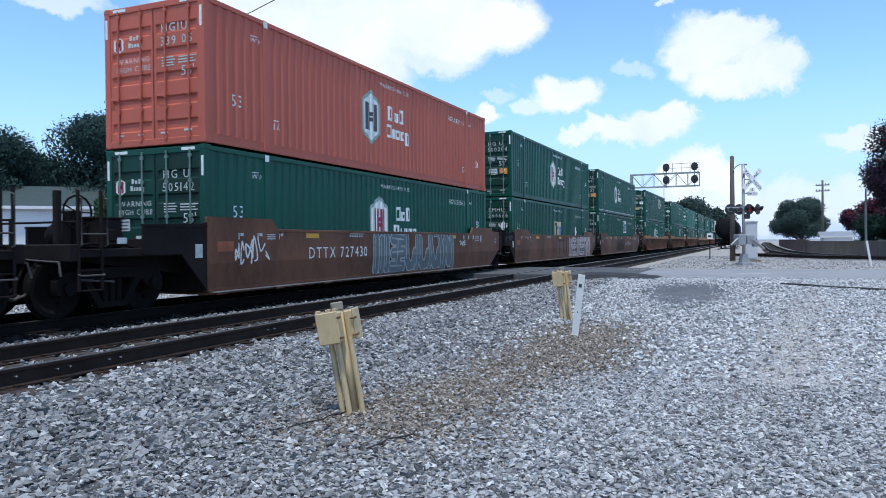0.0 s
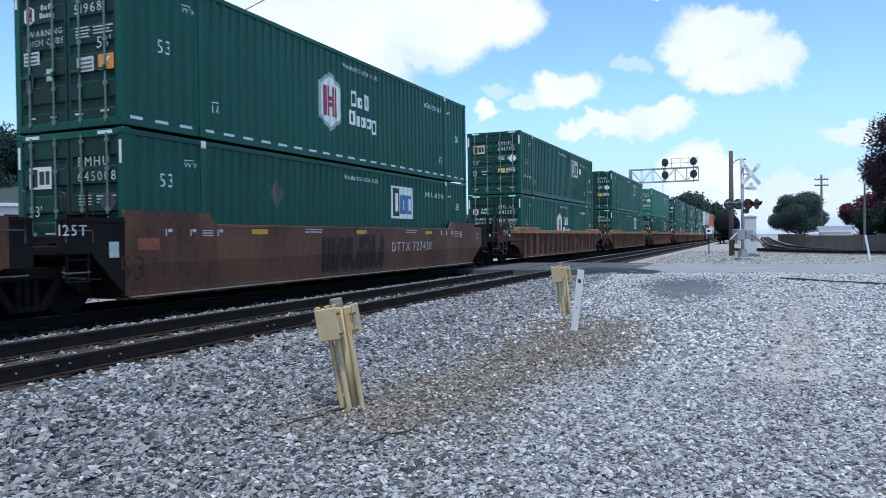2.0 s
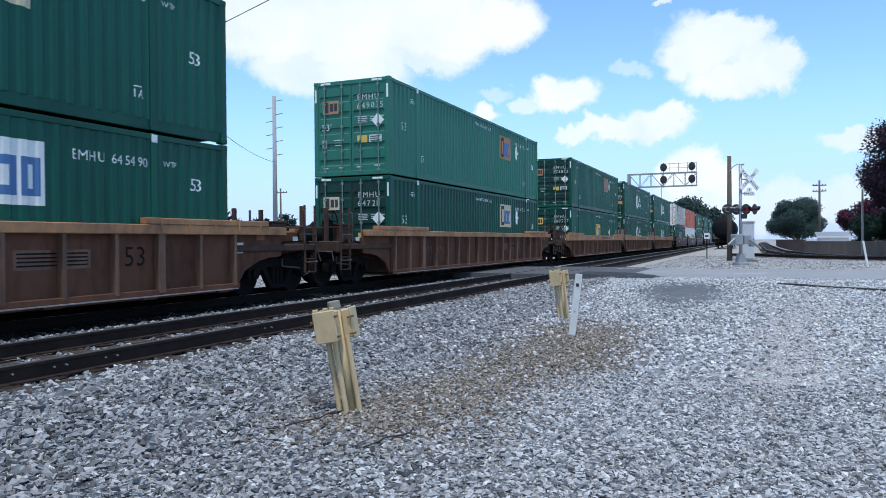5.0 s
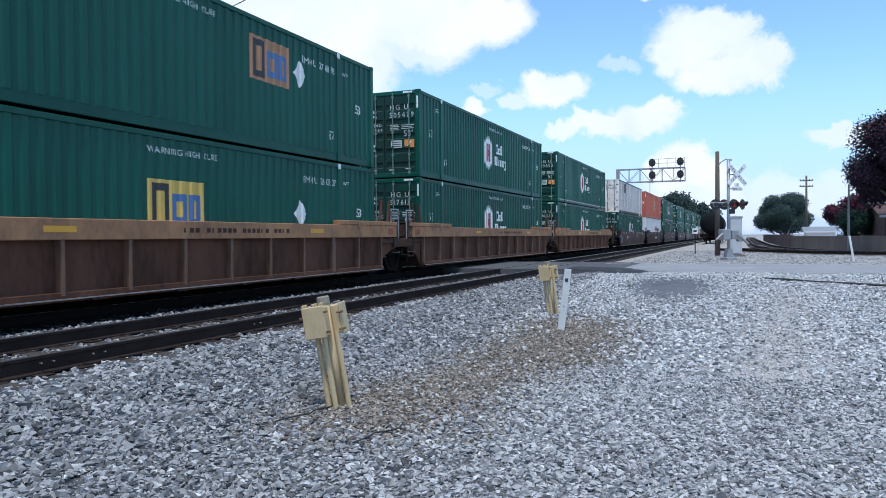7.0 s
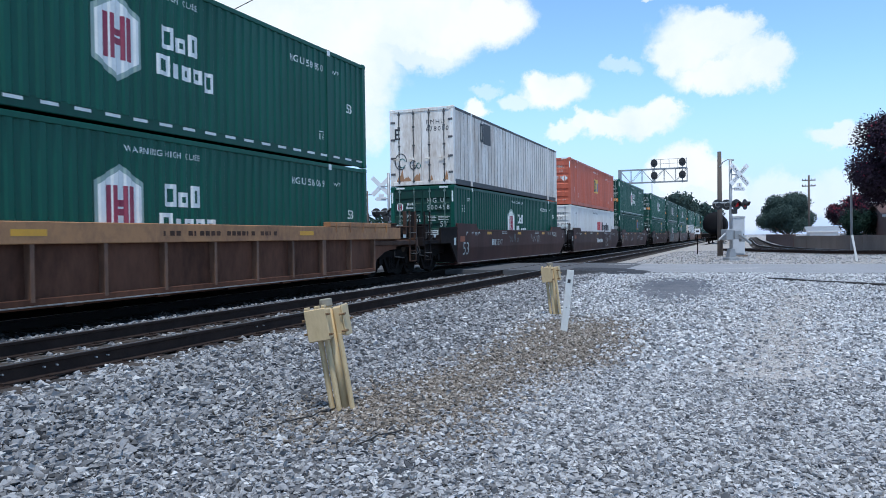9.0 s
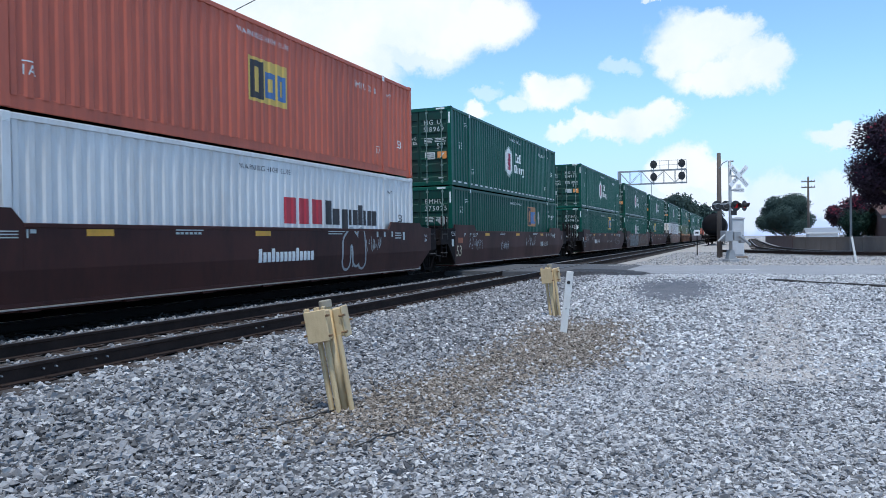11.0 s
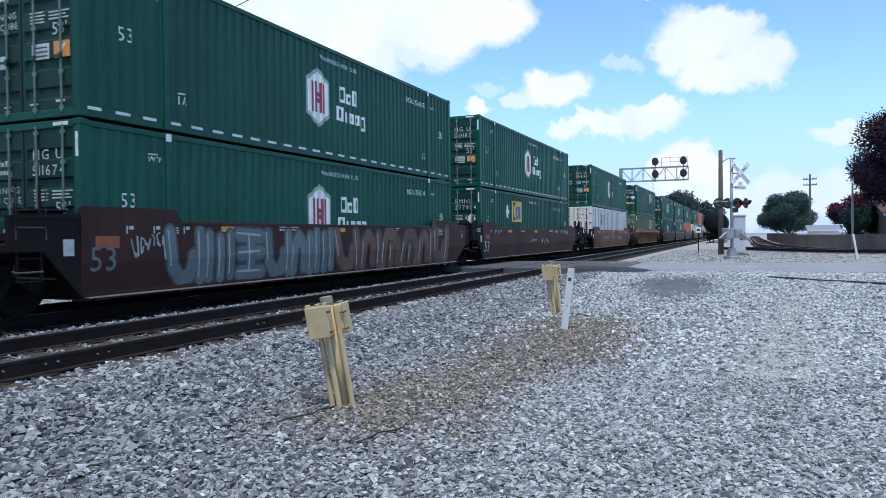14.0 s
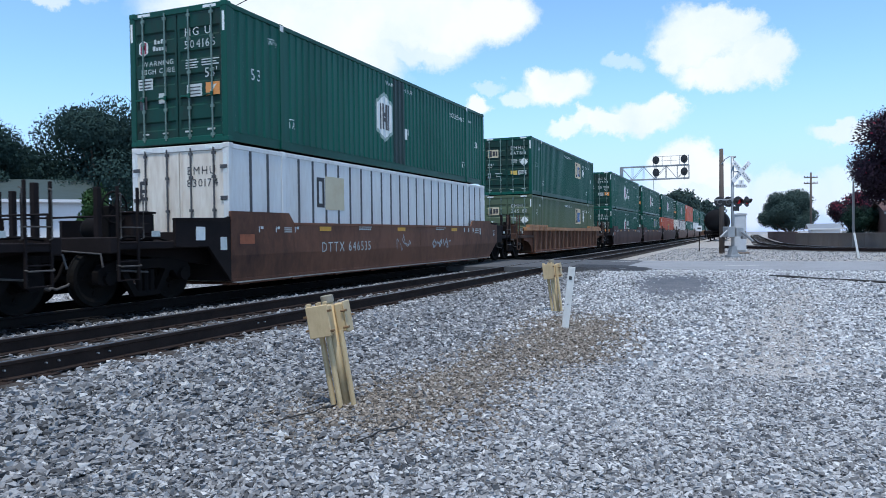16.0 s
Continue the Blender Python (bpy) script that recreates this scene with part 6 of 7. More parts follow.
def motions():
    for ob, (x, y, z) in KEYED:
        walk(ob, [(t, pose(x, y - run(t), z)) for t in np.arange(0, 16.01, 0.5)])
    # each frame turns a wheel by about 79 degrees
    for w in WHEELSETS:
        base = w.location.copy()
        k = w.parent
        walk(w, [(n / FPS, pose(*base, run(n / FPS) / AXLE * 180 / math.pi)) for n in range(0, 481)])

# ---- road over the tracks ----


def road_z(x, y):
    base = ground_z(x, y) + 0.035
    return base + (-0.014 - base) * smooth(-3.2, -5.2, x) * smooth(-17.5, -14.0, x)


def build_road():
    xs = [-400, -120, -60, -30, -22, -18, -16, -15, -14, -12, -10, -8, -6, -5.2, -4.8, -4.4, -4, -3.6, -3.2, -2.6, -2, -1, 0, 2, 4, 6, 9, 14, 25, 60, 150, 400]
    rnd = random.Random(5)
    n = len(xs)
    top = []
    for j in range(8):
        for x in xs:
            edge = rnd.uniform(-0.12, 0.12) if j in (0, 7) else 0
            y = 25.6 + 7.2 * j / 7 + edge
            top.append((x, y, road_z(x, y)))
    v = top + [(x, y, z - 0.3) for x, y, z in top]
    N = len(top)
    f = []
    for j in range(7):
        for i in range(n - 1):
            a = j * n + i
            f += [(a, a + 1, a + n + 1, a + n), (N + a, N + a + n, N + a + n + 1, N + a + 1)]
    for i in range(n - 1):
        f += [(i, N + i, N + i + 1, i + 1), (7 * n + i, 7 * n + i + 1, N + 7 * n + i + 1, N + 7 * n + i)]
    me = bpy.data.meshes.new("road")
    me.from_pydata(v, [], f)
    me.materials.append(M["asphalt"])
    me.materials.append(M["asphalt_track"])
    for p in me.polygons:
        p.material_index = 1 if -22 < p.center.x < -3.9 else 0
    tagged(new("road", me), "worn grey asphalt road across the tracks", "road", kind="structure")


build_road()


def patch(name, mat, label, pts, lift, zf=ground_z, cat="ground patch"):
    """A thin spread of material with a ragged edge, lying on the ground."""
    rnd = random.Random(len(pts) * 7)
    ring = []
    for (x0, y0), (x1, y1) in zip(pts, pts[1:] + pts[:1]):
        m = max(2, int(math.hypot(x1 - x0, y1 - y0) / 0.3))
        for k in range(m):
            t = k / m
            ring.append((x0 + (x1 - x0) * t + rnd.uniform(-0.1, 0.1), y0 + (y1 - y0) * t + rnd.uniform(-0.1, 0.1)))
    cx, cy = sum(p[0] for p in ring) / len(ring), sum(p[1] for p in ring) / len(ring)
    v, f, n, R = [], [], len(ring), 6
    for r in range(R + 1):
        k = r / R
        for x, y in ring:
            px, py = cx + (x - cx) * (0.02 + 0.98 * k), cy + (y - cy) * (0.02 + 0.98 * k)
            v.append((px, py, zf(px, py) + lift * (1 if r < R else -1.0)))
    for r in range(R):
        f += [(r * n + i, r * n + (i + 1) % n, (r + 1) * n + (i + 1) % n, (r + 1) * n + i) for i in range(n)]
    f.append(tuple(range(n))[::-1])
    me = bpy.data.meshes.new(name)
    me.from_pydata(v, [], f)
    me.materials.append(M[mat])
    return tagged(new(name, me), label, cat, kind="structure")


patch("asphalt_apron", "asphalt_wet", "dark asphalt apron at the edge of the crossing", [(-5.9, 24.3), (-3.6, 24.0), (-2.7, 25.6), (-3.6, 27.6), (-6.0, 28.0)], 0.012, lambda x, y: max(road_z(x, y) if y > 25.5 else -9, ground_z(x, y) + 0.02))
patch("asphalt_patch", "asphalt_dark", "thin worn asphalt patch in the gravel", [(-3.0, 20.8), (-2.3, 17.2), (-1.0, 17.6), (-0.2, 20.3), (-1.2, 23.4), (-2.4, 23.6)], 0.016)
for a, b, y0, y1 in ((-0.7, 0.95, 28.55, 28.95), (-5.2, -4.2, 30.9, 31.05)):
    s = Shape().add([(a, y0, road_z(a, y0) + 0.004), (b, y0 + 0.35, road_z(b, y0) + 0.004), (b, y1 + 0.35, road_z(b, y1) + 0.004), (a, y1, road_z(a, y1) + 0.004)], [(0, 1, 2, 3)])
    tagged(new("road_marking", s.mesh("road_marking", "paint_line")), "worn white painted line on the asphalt", "road marking", kind="structure")

# timber panels between the rails of the crossing
for xc in (XN, XT):
    for dx, w in ((0.0, 1.24), (-1.25, 0.72), (1.25, 0.72)):
        s = Shape().box(-w / 2, w / 2, 25.7, 32.7, -0.2, -0.006, 0.01)
        ob = new("crossing_panel", s.mesh("crossing_panel", "asphalt_track"))
        ob.location = (xc + dx, 0, 0)
        tagged(ob, "grey crossing panel between the rails", "crossing panel", kind="structure")

# ---- loose stones ----


def rocks(name, label, count, where, size, mat, seed, power=1.5):
    """Many small angular stones as one object; `where` gives x, y arrays, size the radius range."""
    rng = np.random.default_rng(seed)
    x, y, keep = where(rng, count)
    x, y = x[keep], y[keep]
    n = len(x)
    z = np.array([ground_z(float(a), float(b)) for a, b in zip(x, y)])
    # two broken forms: a pointed lump and a wedge with flat top and sharp sides
    lump = np.array([(1, 0, 0), (0, 1, 0), (-1, 0, 0), (0, -1, 0), (0.1, 0, 1), (0, 0.1, -1)], float)
    chip = np.array([(1.05, 0.1, -0.7), (-0.55, 0.95, -0.7), (-0.5, -0.9, -0.7), (0.9, 0.2, 0.75), (-0.5, 0.75, 0.7), (-0.35, -0.75, 0.65)], float)
    is_chip = rng.random(n) < 0.55
    V = np.where(is_chip[:, None, None], chip[None], lump[None]) * rng.uniform(0.7, 1.25, (n, 6, 1)) + rng.normal(0, 0.17, (n, 6, 3))
    r = size[0] + (size[1] - size[0]) * rng.random(n) ** power
    V *= (r[:, None, None] * np.stack([rng.uniform(0.8, 1.4, n), rng.uniform(0.6, 1.1, n), rng.uniform(0.42, 0.80, n)], 1)[:, None, :])
    a, b = rng.uniform(0, 2 * np.pi, n), rng.normal(0, 0.32, n)
    ca, sa, cb, sb = np.cos(a)[:, None], np.sin(a)[:, None], np.cos(b)[:, None], np.sin(b)[:, None]
    X, Y, Z = V[:, :, 0], V[:, :, 1], V[:, :, 2]
    X, Z = X * cb + Z * sb, Z * cb - X * sb
    X, Y = X * ca - Y * sa, X * sa + Y * ca
    V = np.stack([X + x[:, None], Y + y[:, None], Z + (z + r * rng.uniform(0.1, 0.85, n))[:, None]], 2).reshape(-1, 3)
    F1 = np.array([(0, 1, 4), (1, 2, 4), (2, 3, 4), (3, 0, 4), (1, 0, 5), (2, 1, 5), (3, 2, 5), (0, 3, 5)])
    F2 = np.array([(2, 1, 0), (3, 4, 5), (0, 1, 4), (0, 4, 3), (1, 2, 5), (1, 5, 4), (2, 0, 3), (2, 3, 5)])
    F = (np.where(is_chip[:, None, None], F2[None], F1[None]) + (np.arange(n) * 6)[:, None, None]).reshape(-1)
    me = bpy.data.meshes.new(name)
    me.vertices.add(n * 6)
    me.vertices.foreach_set("co", V.reshape(-1))
    me.loops.add(n * 24)
    me.loops.foreach_set("vertex_index", F)
    me.polygons.add(n * 8)
    me.polygons.foreach_set("loop_start", np.arange(0, n * 24, 3))
    me.polygons.foreach_set("loop_total", np.full(n * 8, 3))
    me.polygons.foreach_set("use_smooth", np.zeros(n * 8, bool))
    me.update()
    me.materials.append(M[mat])
    tagged(new(name, me), label, "gravel", kind="stuff")


def dirt_strip(x, y):
    """How far a place lies in the brown bare strip beside the posts (0 to 1)."""
    mid = -2.85 + 0.2 * np.sin(y * 0.8) + 0.03 * (y - 8)
    return 0.97 * np.clip(1.4 - np.abs(x - mid) / 1.05, 0, 1) * np.clip((y - 4.6) / 1.2, 0, 1) * np.clip((15.2 - y) / 2, 0, 1)


def dust_band(x, y):
    """Worn wheel paths where the stones are ground fine."""
    m = 0.2 + 0.075 * (y - 8)
    return np.clip(1.2 - np.abs(x - m) / 0.65, 0, 1) * np.clip((y - 6.5) / 2, 0, 1) * np.clip((22 - y) / 4, 0, 1)


def wedge(y0, y1, xl, xr):
    def where(rng, n):
        y = np.sqrt(rng.uniform(y0 * y0, y1 * y1, n)) if y0 > 0 else rng.uniform(y0, y1, n)
        x = rng.uniform(xl, xr, n)
        keep = (x > -1.55 * y - 0.6) & (x < 0.24 * y + 0.5)
        keep &= rng.random(n) > 0.94 * dirt_strip(x, y)
        keep &= rng.random(n) > 0.7 * dust_band(x, y)
        keep &= rng.random(n) > 0.75 * np.clip((-1.3 - 0.2 * np.clip(y - 4, 0, 11) - x) / 2.2, 0, 1)
        keep &= ~((y > 25.4) & (y < 33.0))
        keep &= ((x + 1.7) / 1.25) ** 2 + ((y - 20.4) / 2.9) ** 2 > rng.uniform(0.15, 1.8, n)
        keep &= ~((y > 24.2) & (x < -3.0) & (x > -6.0))
        return x, y, keep
    return where


def bed(y0, y1):
    def where(rng, n):
        y, x = rng.uniform(y0, y1, n), rng.uniform(XT + 1.42, -5.4, n)
        on_tie = np.abs(x - XN) < 1.32
        near_rail = np.abs(np.abs(x - XN) - 0.755) < 0.12
        ph = np.mod(y + 12, 0.495)
        between = (ph > 0.15) & (ph < 0.345)
        keep = (~on_tie | between) & ~near_rail & ~((y > 25.4) & (y < 33.0))
        return x, y, keep
    return where


def towards_track(x, y):
    """How far a place takes the darker, coarser stone, more so towards the track (0 to 1)."""
    return np.clip((-1.1 - 0.2 * np.clip(y - 4, 0, 11) - x) / 2.2, 0.0, 1.0)


def tie_ends(rng, n):
    """Stones that have rolled over the tie ends and lie in patches between the rails of the near track."""
    y = rng.uniform(-1, 25.2, n)
    x = XN + np.where(rng.random(n) < 0.7, rng.uniform(0.86, 1.5, n), rng.uniform(-0.6, 0.6, n))
    heap = np.sin(y * 2.3) + np.sin(y * 5.1 + 1.3) + np.sin(y * 0.9 + 2.0) + (x - XN - 0.95) * 3.0
    return x, y, heap + rng.normal(0, 0.35, n) > np.where(x - XN > 0.8, 0.35, -1.2)


def under_train(rng, n):
    """Ballast under the train, between its ties, with the train's shade in its colour."""
    y, x = rng.uniform(-1, 25.4, n), rng.uniform(XT - 1.6, XT + 1.42, n)
    ph = np.mod(y + 60, 0.495)
    return x, y, ((np.abs(x - XT) > 1.32) | ((ph > 0.13) & (ph < 0.365))) & (np.abs(np.abs(x - XT) - 0.755) > 0.1)


rocks("gravel", "grey angular crushed stone on the yard", 118000, wedge(1.6, 9.0, -6.2, 3.2), (0.009, 0.030), "stone", 1)
rocks("gravel", "dark grey stones strewn towards the track", 64000, lambda r, n: (lambda x, y: (x, y, (x > -1.55 * y - 0.6) & (r.random(n) < towards_track(x, y)) & (r.random(n) > 0.92 * dirt_strip(x, y))))(r.uniform(-6.2, -1.0, n), r.uniform(1.6, 20, n)), (0.013, 0.036), "stone_dark", 11, 1.2)
rocks("gravel", "grey crushed stone towards the road", 84000, wedge(9.0, 25.4, -6.0, 6.0), (0.013, 0.042), "stone_pale", 2)
rocks("gravel", "fine pale gravel in the worn wheel path", 42000, lambda r, n: (lambda x, y: (x, y, r.random(n) < dust_band(x, y)))(r.uniform(-1.2, 2.6, n), r.uniform(6.5, 22.0, n)), (0.006, 0.017), "stone_dust", 21)
rocks("gravel", "coarse grey ballast on the shoulder of the track", 22000, lambda r, n: (lambda y: (r.uniform(-6.0, -4.2, n), y, np.ones(n, bool)))(r.uniform(1.5, 25.2, n)), (0.018, 0.050), "stone_dark", 3, 1.2)
rocks("ballast", "grey ballast between the ties", 30000, bed(-1, 25.4), (0.018, 0.045), "stone_dark", 4)
rocks("ballast", "grey stones heaped over the tie ends", 9000, tie_ends, (0.016, 0.042), "stone", 14)
rocks("ballast", "ballast with the train's shade in its colour", 9000, under_train, (0.020, 0.045), "stone_shaded", 15)
rocks("gravel", "small brown stones in the bare strip", 54000, lambda r, n: (lambda x, y: (x, y, r.random(n) < dirt_strip(x, y)))(r.uniform(-4.4, -1.3, n), r.uniform(4.6, 15.2, n)), (0.007, 0.026), "stone_brown", 5)
rocks("gravel", "grey stones beyond the road", 16000, lambda r, n: (lambda x, y: (x, y, (x < 0.26 * y) & (x > -4.9)))(r.uniform(-5, 14, n), r.uniform(33.2, 60, n)), (0.018, 0.045), "stone", 6)
rocks("gravel", "pale gravel on the far side of the train", 14000, lambda r, n: (lambda x, y: (x, y, np.ones(n, bool)))(r.uniform(-26, -14.2, n), r.uniform(1, 30, n)), (0.02, 0.05), "stone_pale", 7)

# ---- posts beside the track ----


def junction_post(x, y, turn, lean):
    g = ground_z(x, y)
    ob = thing("junction_post", (x, y, g), "pale yellow steel post with two cable junction boxes", "junction post", "yellow track posts")
    ob.rotation_euler = (0, radians(lean), radians(turn))
    put("post", Shape().rod((0, 0, -0.15), (0, 0, 1.02), 0.055, 16).mesh("post", "yellow_post", True), ob)
    put("cap", Shape().lathe([(1.0, 0.056), (1.0, 0.062), (1.062, 0.062), (1.072, 0.05), (1.073, 0.01)], "z", 18).mesh("cap", "cap_grey"), ob, (0, 0, 0), "weathered grey cap")
    for dx, dy, r in ((-0.090, -0.075, 0.027), (-0.015, -0.105, 0.027), (0.092, -0.03, 0.026)):
        put("conduit", Shape().rod((dx, dy, -0.1), (dx, dy, 0.72), r, 12).mesh("conduit", "yellow_post", False), ob)
    # front box with hinged lid and wing bolts
    b = put("junction_box", Shape().box(-0.145, 0.055, -0.20, -0.058, 0.70, 0.985, 0.014).mesh("junction_box", "yellow_post"), ob)
    put("lid", Shape().box(-0.155, 0.065, -0.222, -0.202, 0.69, 0.995, 0.01).mesh("lid", "yellow_post"), b)
    for bx, bz in ((0.076, 0.93), (0.076, 0.74), (-0.165, 0.77), (-0.165, 0.90)):
        put("wing_bolt", Shape().rod((bx, -0.228, bz), (bx, -0.17, bz), 0.010, 8).box(bx - 0.018, bx + 0.018, -0.228, -0.214, bz - 0.01, bz + 0.012, 0.003).mesh("wing_bolt", "bolt_rust"), b)
    put("hinge", Shape().box(-0.05, -0.01, -0.205, -0.15, 0.995, 1.02, 0.004).box(0.02, 0.05, -0.205, -0.15, 0.995, 1.02, 0.004).box(-0.15, -0.11, -0.205, -0.15, 0.995, 1.02, 0.004).mesh("hinge", "yellow_post"), b)
    # side box
    c = put("junction_box", Shape().box(0.062, 0.15, -0.04, 0.13, 0.70, 0.98, 0.014).mesh("junction_box", "yellow_post"), ob)
    put("lid", Shape().box(0.152, 0.170, -0.05, 0.14, 0.69, 0.99, 0.009).mesh("lid", "yellow_post"), c)
    for by, bz in ((-0.055, 0.90), (-0.055, 0.74), (0.145, 0.84)):
        put("wing_bolt", Shape().rod((0.13, by, bz), (0.185, by, bz), 0.010, 8).box(0.178, 0.192, by - 0.026, by + 0.026, bz - 0.01, bz + 0.012, 0.003).mesh("wing_bolt", "bolt_rust"), c)
    return ob


junction_post(-3.575, 6.2, 12, -9.5)
junction_post(-3.57, 14.85, 2, -6.5)


def marker_post():
    x, y = -2.86, 12.42
    ob = thing("marker_post", (x, y, ground_z(x, y)), "white painted flat marker post with small dark plate", "marker post")
    ob.rotation_euler = (0, radians(7.0), radians(15))
    put("board", Shape().box(-0.058, 0.058, -0.02, 0.02, -0.15, 1.06, 0.006).mesh("board", "white_post"), ob)
    put("plate", Shape().box(-0.03, 0.02, -0.026, -0.021, 0.84, 0.90).mesh("plate", "mark_dark"), ob, (0, 0, 0), "small dark printed plate")
    put("bolt", Shape().rod((0, -0.03, 0.42), (0, -0.01, 0.42), 0.01, 8).mesh("bolt", "grime"), ob)


marker_post()


def cable(pts, r, label):
    P = [(x, y, ground_z(x, y) + 0.035 + 0.015 * math.sin(9 * x + 5 * y)) for x, y in pts]
    me = tube(P, r).mesh("cable", "cable", True)
    tagged(new("cable", me), label, "cable")


cable([(-3.6, 6.12), (-3.62, 5.98), (-3.64, 5.85), (-3.60, 5.68), (-3.66, 5.55), (-3.74, 5.45), (-3.80, 5.33), (-3.88, 5.25)], 0.007, "thin black cable lying on gravel beside the yellow post")
cable([(-2.71, 5.75), (-2.66, 5.58), (-2.68, 5.42), (-2.74, 5.28), (-2.73, 5.15), (-2.79, 5.01)], 0.007, "loose black cable lying on the gravel")
# a tube added to draw the thin dark line before the road
cable([(0.5, 22.7), (1.1, 22.2), (1.8, 21.8), (2.4, 21.45), (3.0, 21.1), (3.8, 20.7)], 0.035, "thin dark line on the gravel near the road")

# ---- crossing signal ----


def crossing_signal(x, y, turn, near, label):
    g = ground_z(x, y)
    ob = thing("crossing_signal", (x, y, g), label, "crossing signal", "crossing signals")
    ob.rotation_euler = (0, 0, radians(turn))
    put("base", Shape().box(-0.28, 0.28, -0.28, 0.28, -0.1, 0.14, 0.03).prism([(-0.2, 0.14), (0.2, 0.14), (0.11, 0.55), (-0.11, 0.55)], "y", -0.14, 0.14).mesh("base", "silver"), ob)
    put("mast", Shape().rod((0, 0, 0.1), (0, 0, 4.85), 0.075, 14).mesh("mast", "silver", True), ob)
    z0 = 4.14
    for k, a in enumerate((45, -45)):
        blade = put("crossbuck_blade", Shape().box(-0.68, 0.68, -0.012, 0.012, -0.115, 0.115, 0.004).mesh("crossbuck_blade", "sign_white"), ob, (0.42, -0.10 - 0.03 * k, z0))
        blade.rotation_euler = (0, radians(-a), 0)
        txt = (("CROSSING", 0.0),) if k == 0 else (("RAIL", -0.36), ("ROAD", 0.36))
        for wd, off in txt:
            vs, fs, w = words(wd, 0.125, 0.16)
            me = bpy.data.meshes.new("lettering")
            me.from_pydata([(p[0] - w / 2 + off, -0.0155, p[1] - 0.06) for p in vs], [], fs)
            me.materials.append(M["mark_dark"])
            put("lettering", me, blade, (0, 0, 0), "black capital lettering")
    put("sign_bracket", Shape().rod((0, -0.07, 4.14), (0.42, -0.09, 4.14), 0.03, 8).rod((0, -0.07, 3.46), (0.42, -0.08, 3.46), 0.03, 8).mesh("sign_bracket", "silver"), ob)
    plate = put("track_plate", Shape().box(-0.28, 0.28, -0.10, -0.085, 3.36, 3.56, 0.004).box(-0.14, 0.14, -0.10, -0.085, 3.565, 3.74, 0.004).mesh("track_plate", "sign_white"), ob, (0.42, 0, 0))
    for wd, h, zz in (("TRACKS", 0.11, 3.40), ("3", 0.13, 3.59)):
        vs, fs, w = words(wd, h, 0.14)
        me = bpy.data.meshes.new("lettering")
        me.from_pydata([(p[0] - w / 2, -0.104, p[1] + zz) for p in vs], [], fs)
        me.materials.append(M["mark_dark"])
        put("lettering", me, plate, (0, 0, 0), "black capital lettering")
    put("cross_arm", Shape().rod((-1.0, 0, 2.78), (0.95, 0, 2.78), 0.035, 10).box(-0.12, 0.12, -0.1, 0.1, 2.68, 2.88, 0.02).mesh("cross_arm", "silver"), ob)
    for lx, face, lens in ((-0.64, 160, "silver"), (-0.14, 160, "silver"), (0.22, 0, "lens_lit"), (0.70, 25, "lens_dim")):
        lamp = put("flashing_light", Shape().lathe([(-0.03, 0.02), (-0.03, 0.30), (0.0, 0.305), (0.012, 0.02)], "y", 24).rod((0, 0.0, 0), (0, 0.22, 0), 0.12, 14).mesh("flashing_light", "black"), ob, (lx, -0.12 if face < 90 else 0.12, 2.70), "black round flashing light")
        lamp.rotation_euler = (0, 0, radians(face))
        lamp.scale = (0.84, 0.84, 0.84)
        put("lens", Shape().lathe([(-0.05, 0.02), (-0.048, 0.10), (-0.035, 0.15), (-0.02, 0.15)], "y", 20).mesh("lens", lens, True), lamp, (0, -0.005, 0), "round red lens" if "lens" in lens else "pale round lens")
        if face > 90:
            put("back_plate", Shape().lathe([(0.02, 0.02), (0.035, 0.15), (0.02, 0.16)], "y", 20).mesh("back_plate", "silver", True), lamp, (0, 0, 0), "pale grey back of the light")
        hood = Shape()
        n, v = 14, []
        for k in range(n + 1):
            a = math.pi * (-0.15 + 1.3 * k / n)
            v += [(0.165 * math.cos(a), -0.03, 0.165 * math.sin(a)), (0.165 * math.cos(a), -0.33 + 0.10 * (1 - math.sin(a)), 0.165 * math.sin(a))]
        hood.add(v, [(2 * k, 2 * k + 1, 2 * k + 3, 2 * k + 2) for k in range(n)])
        put("hood", hood.mesh("hood", "black"), lamp)
    put("junction_box", Shape().box(-0.02, 0.3, -0.12, 0.12, 2.25, 2.48, 0.02).mesh("junction_box", "black"), ob)
    if near:
        put("gate_motor", Shape().box(-0.42, 0.02, -0.2, 0.22, 0.98, 1.5, 0.03).box(0.1, 0.52, -0.16, 0.18, 1.02, 1.46, 0.03).box(0.5, 0.78, -0.1, 0.1, 0.9, 1.2, 0.03).mesh("gate_motor", "silver"), ob)
        put("gate_arm_bracket", Shape().rod((0.3, -0.26, 1.25), (0.9, -0.3, 0.8), 0.06, 10).rod((-0.5, -0.24, 1.3), (-0.9, -0.28, 1.0), 0.05, 10).mesh("gate_arm_bracket", "silver"), ob)
    return ob


crossing_signal(-0.58, 38.4, 38, True, "silver railroad crossing signal with crossbuck and red flashing lights")
crossing_signal(-17.75, 35.9, 200, False, "railroad crossing signal seen from behind across the tracks")


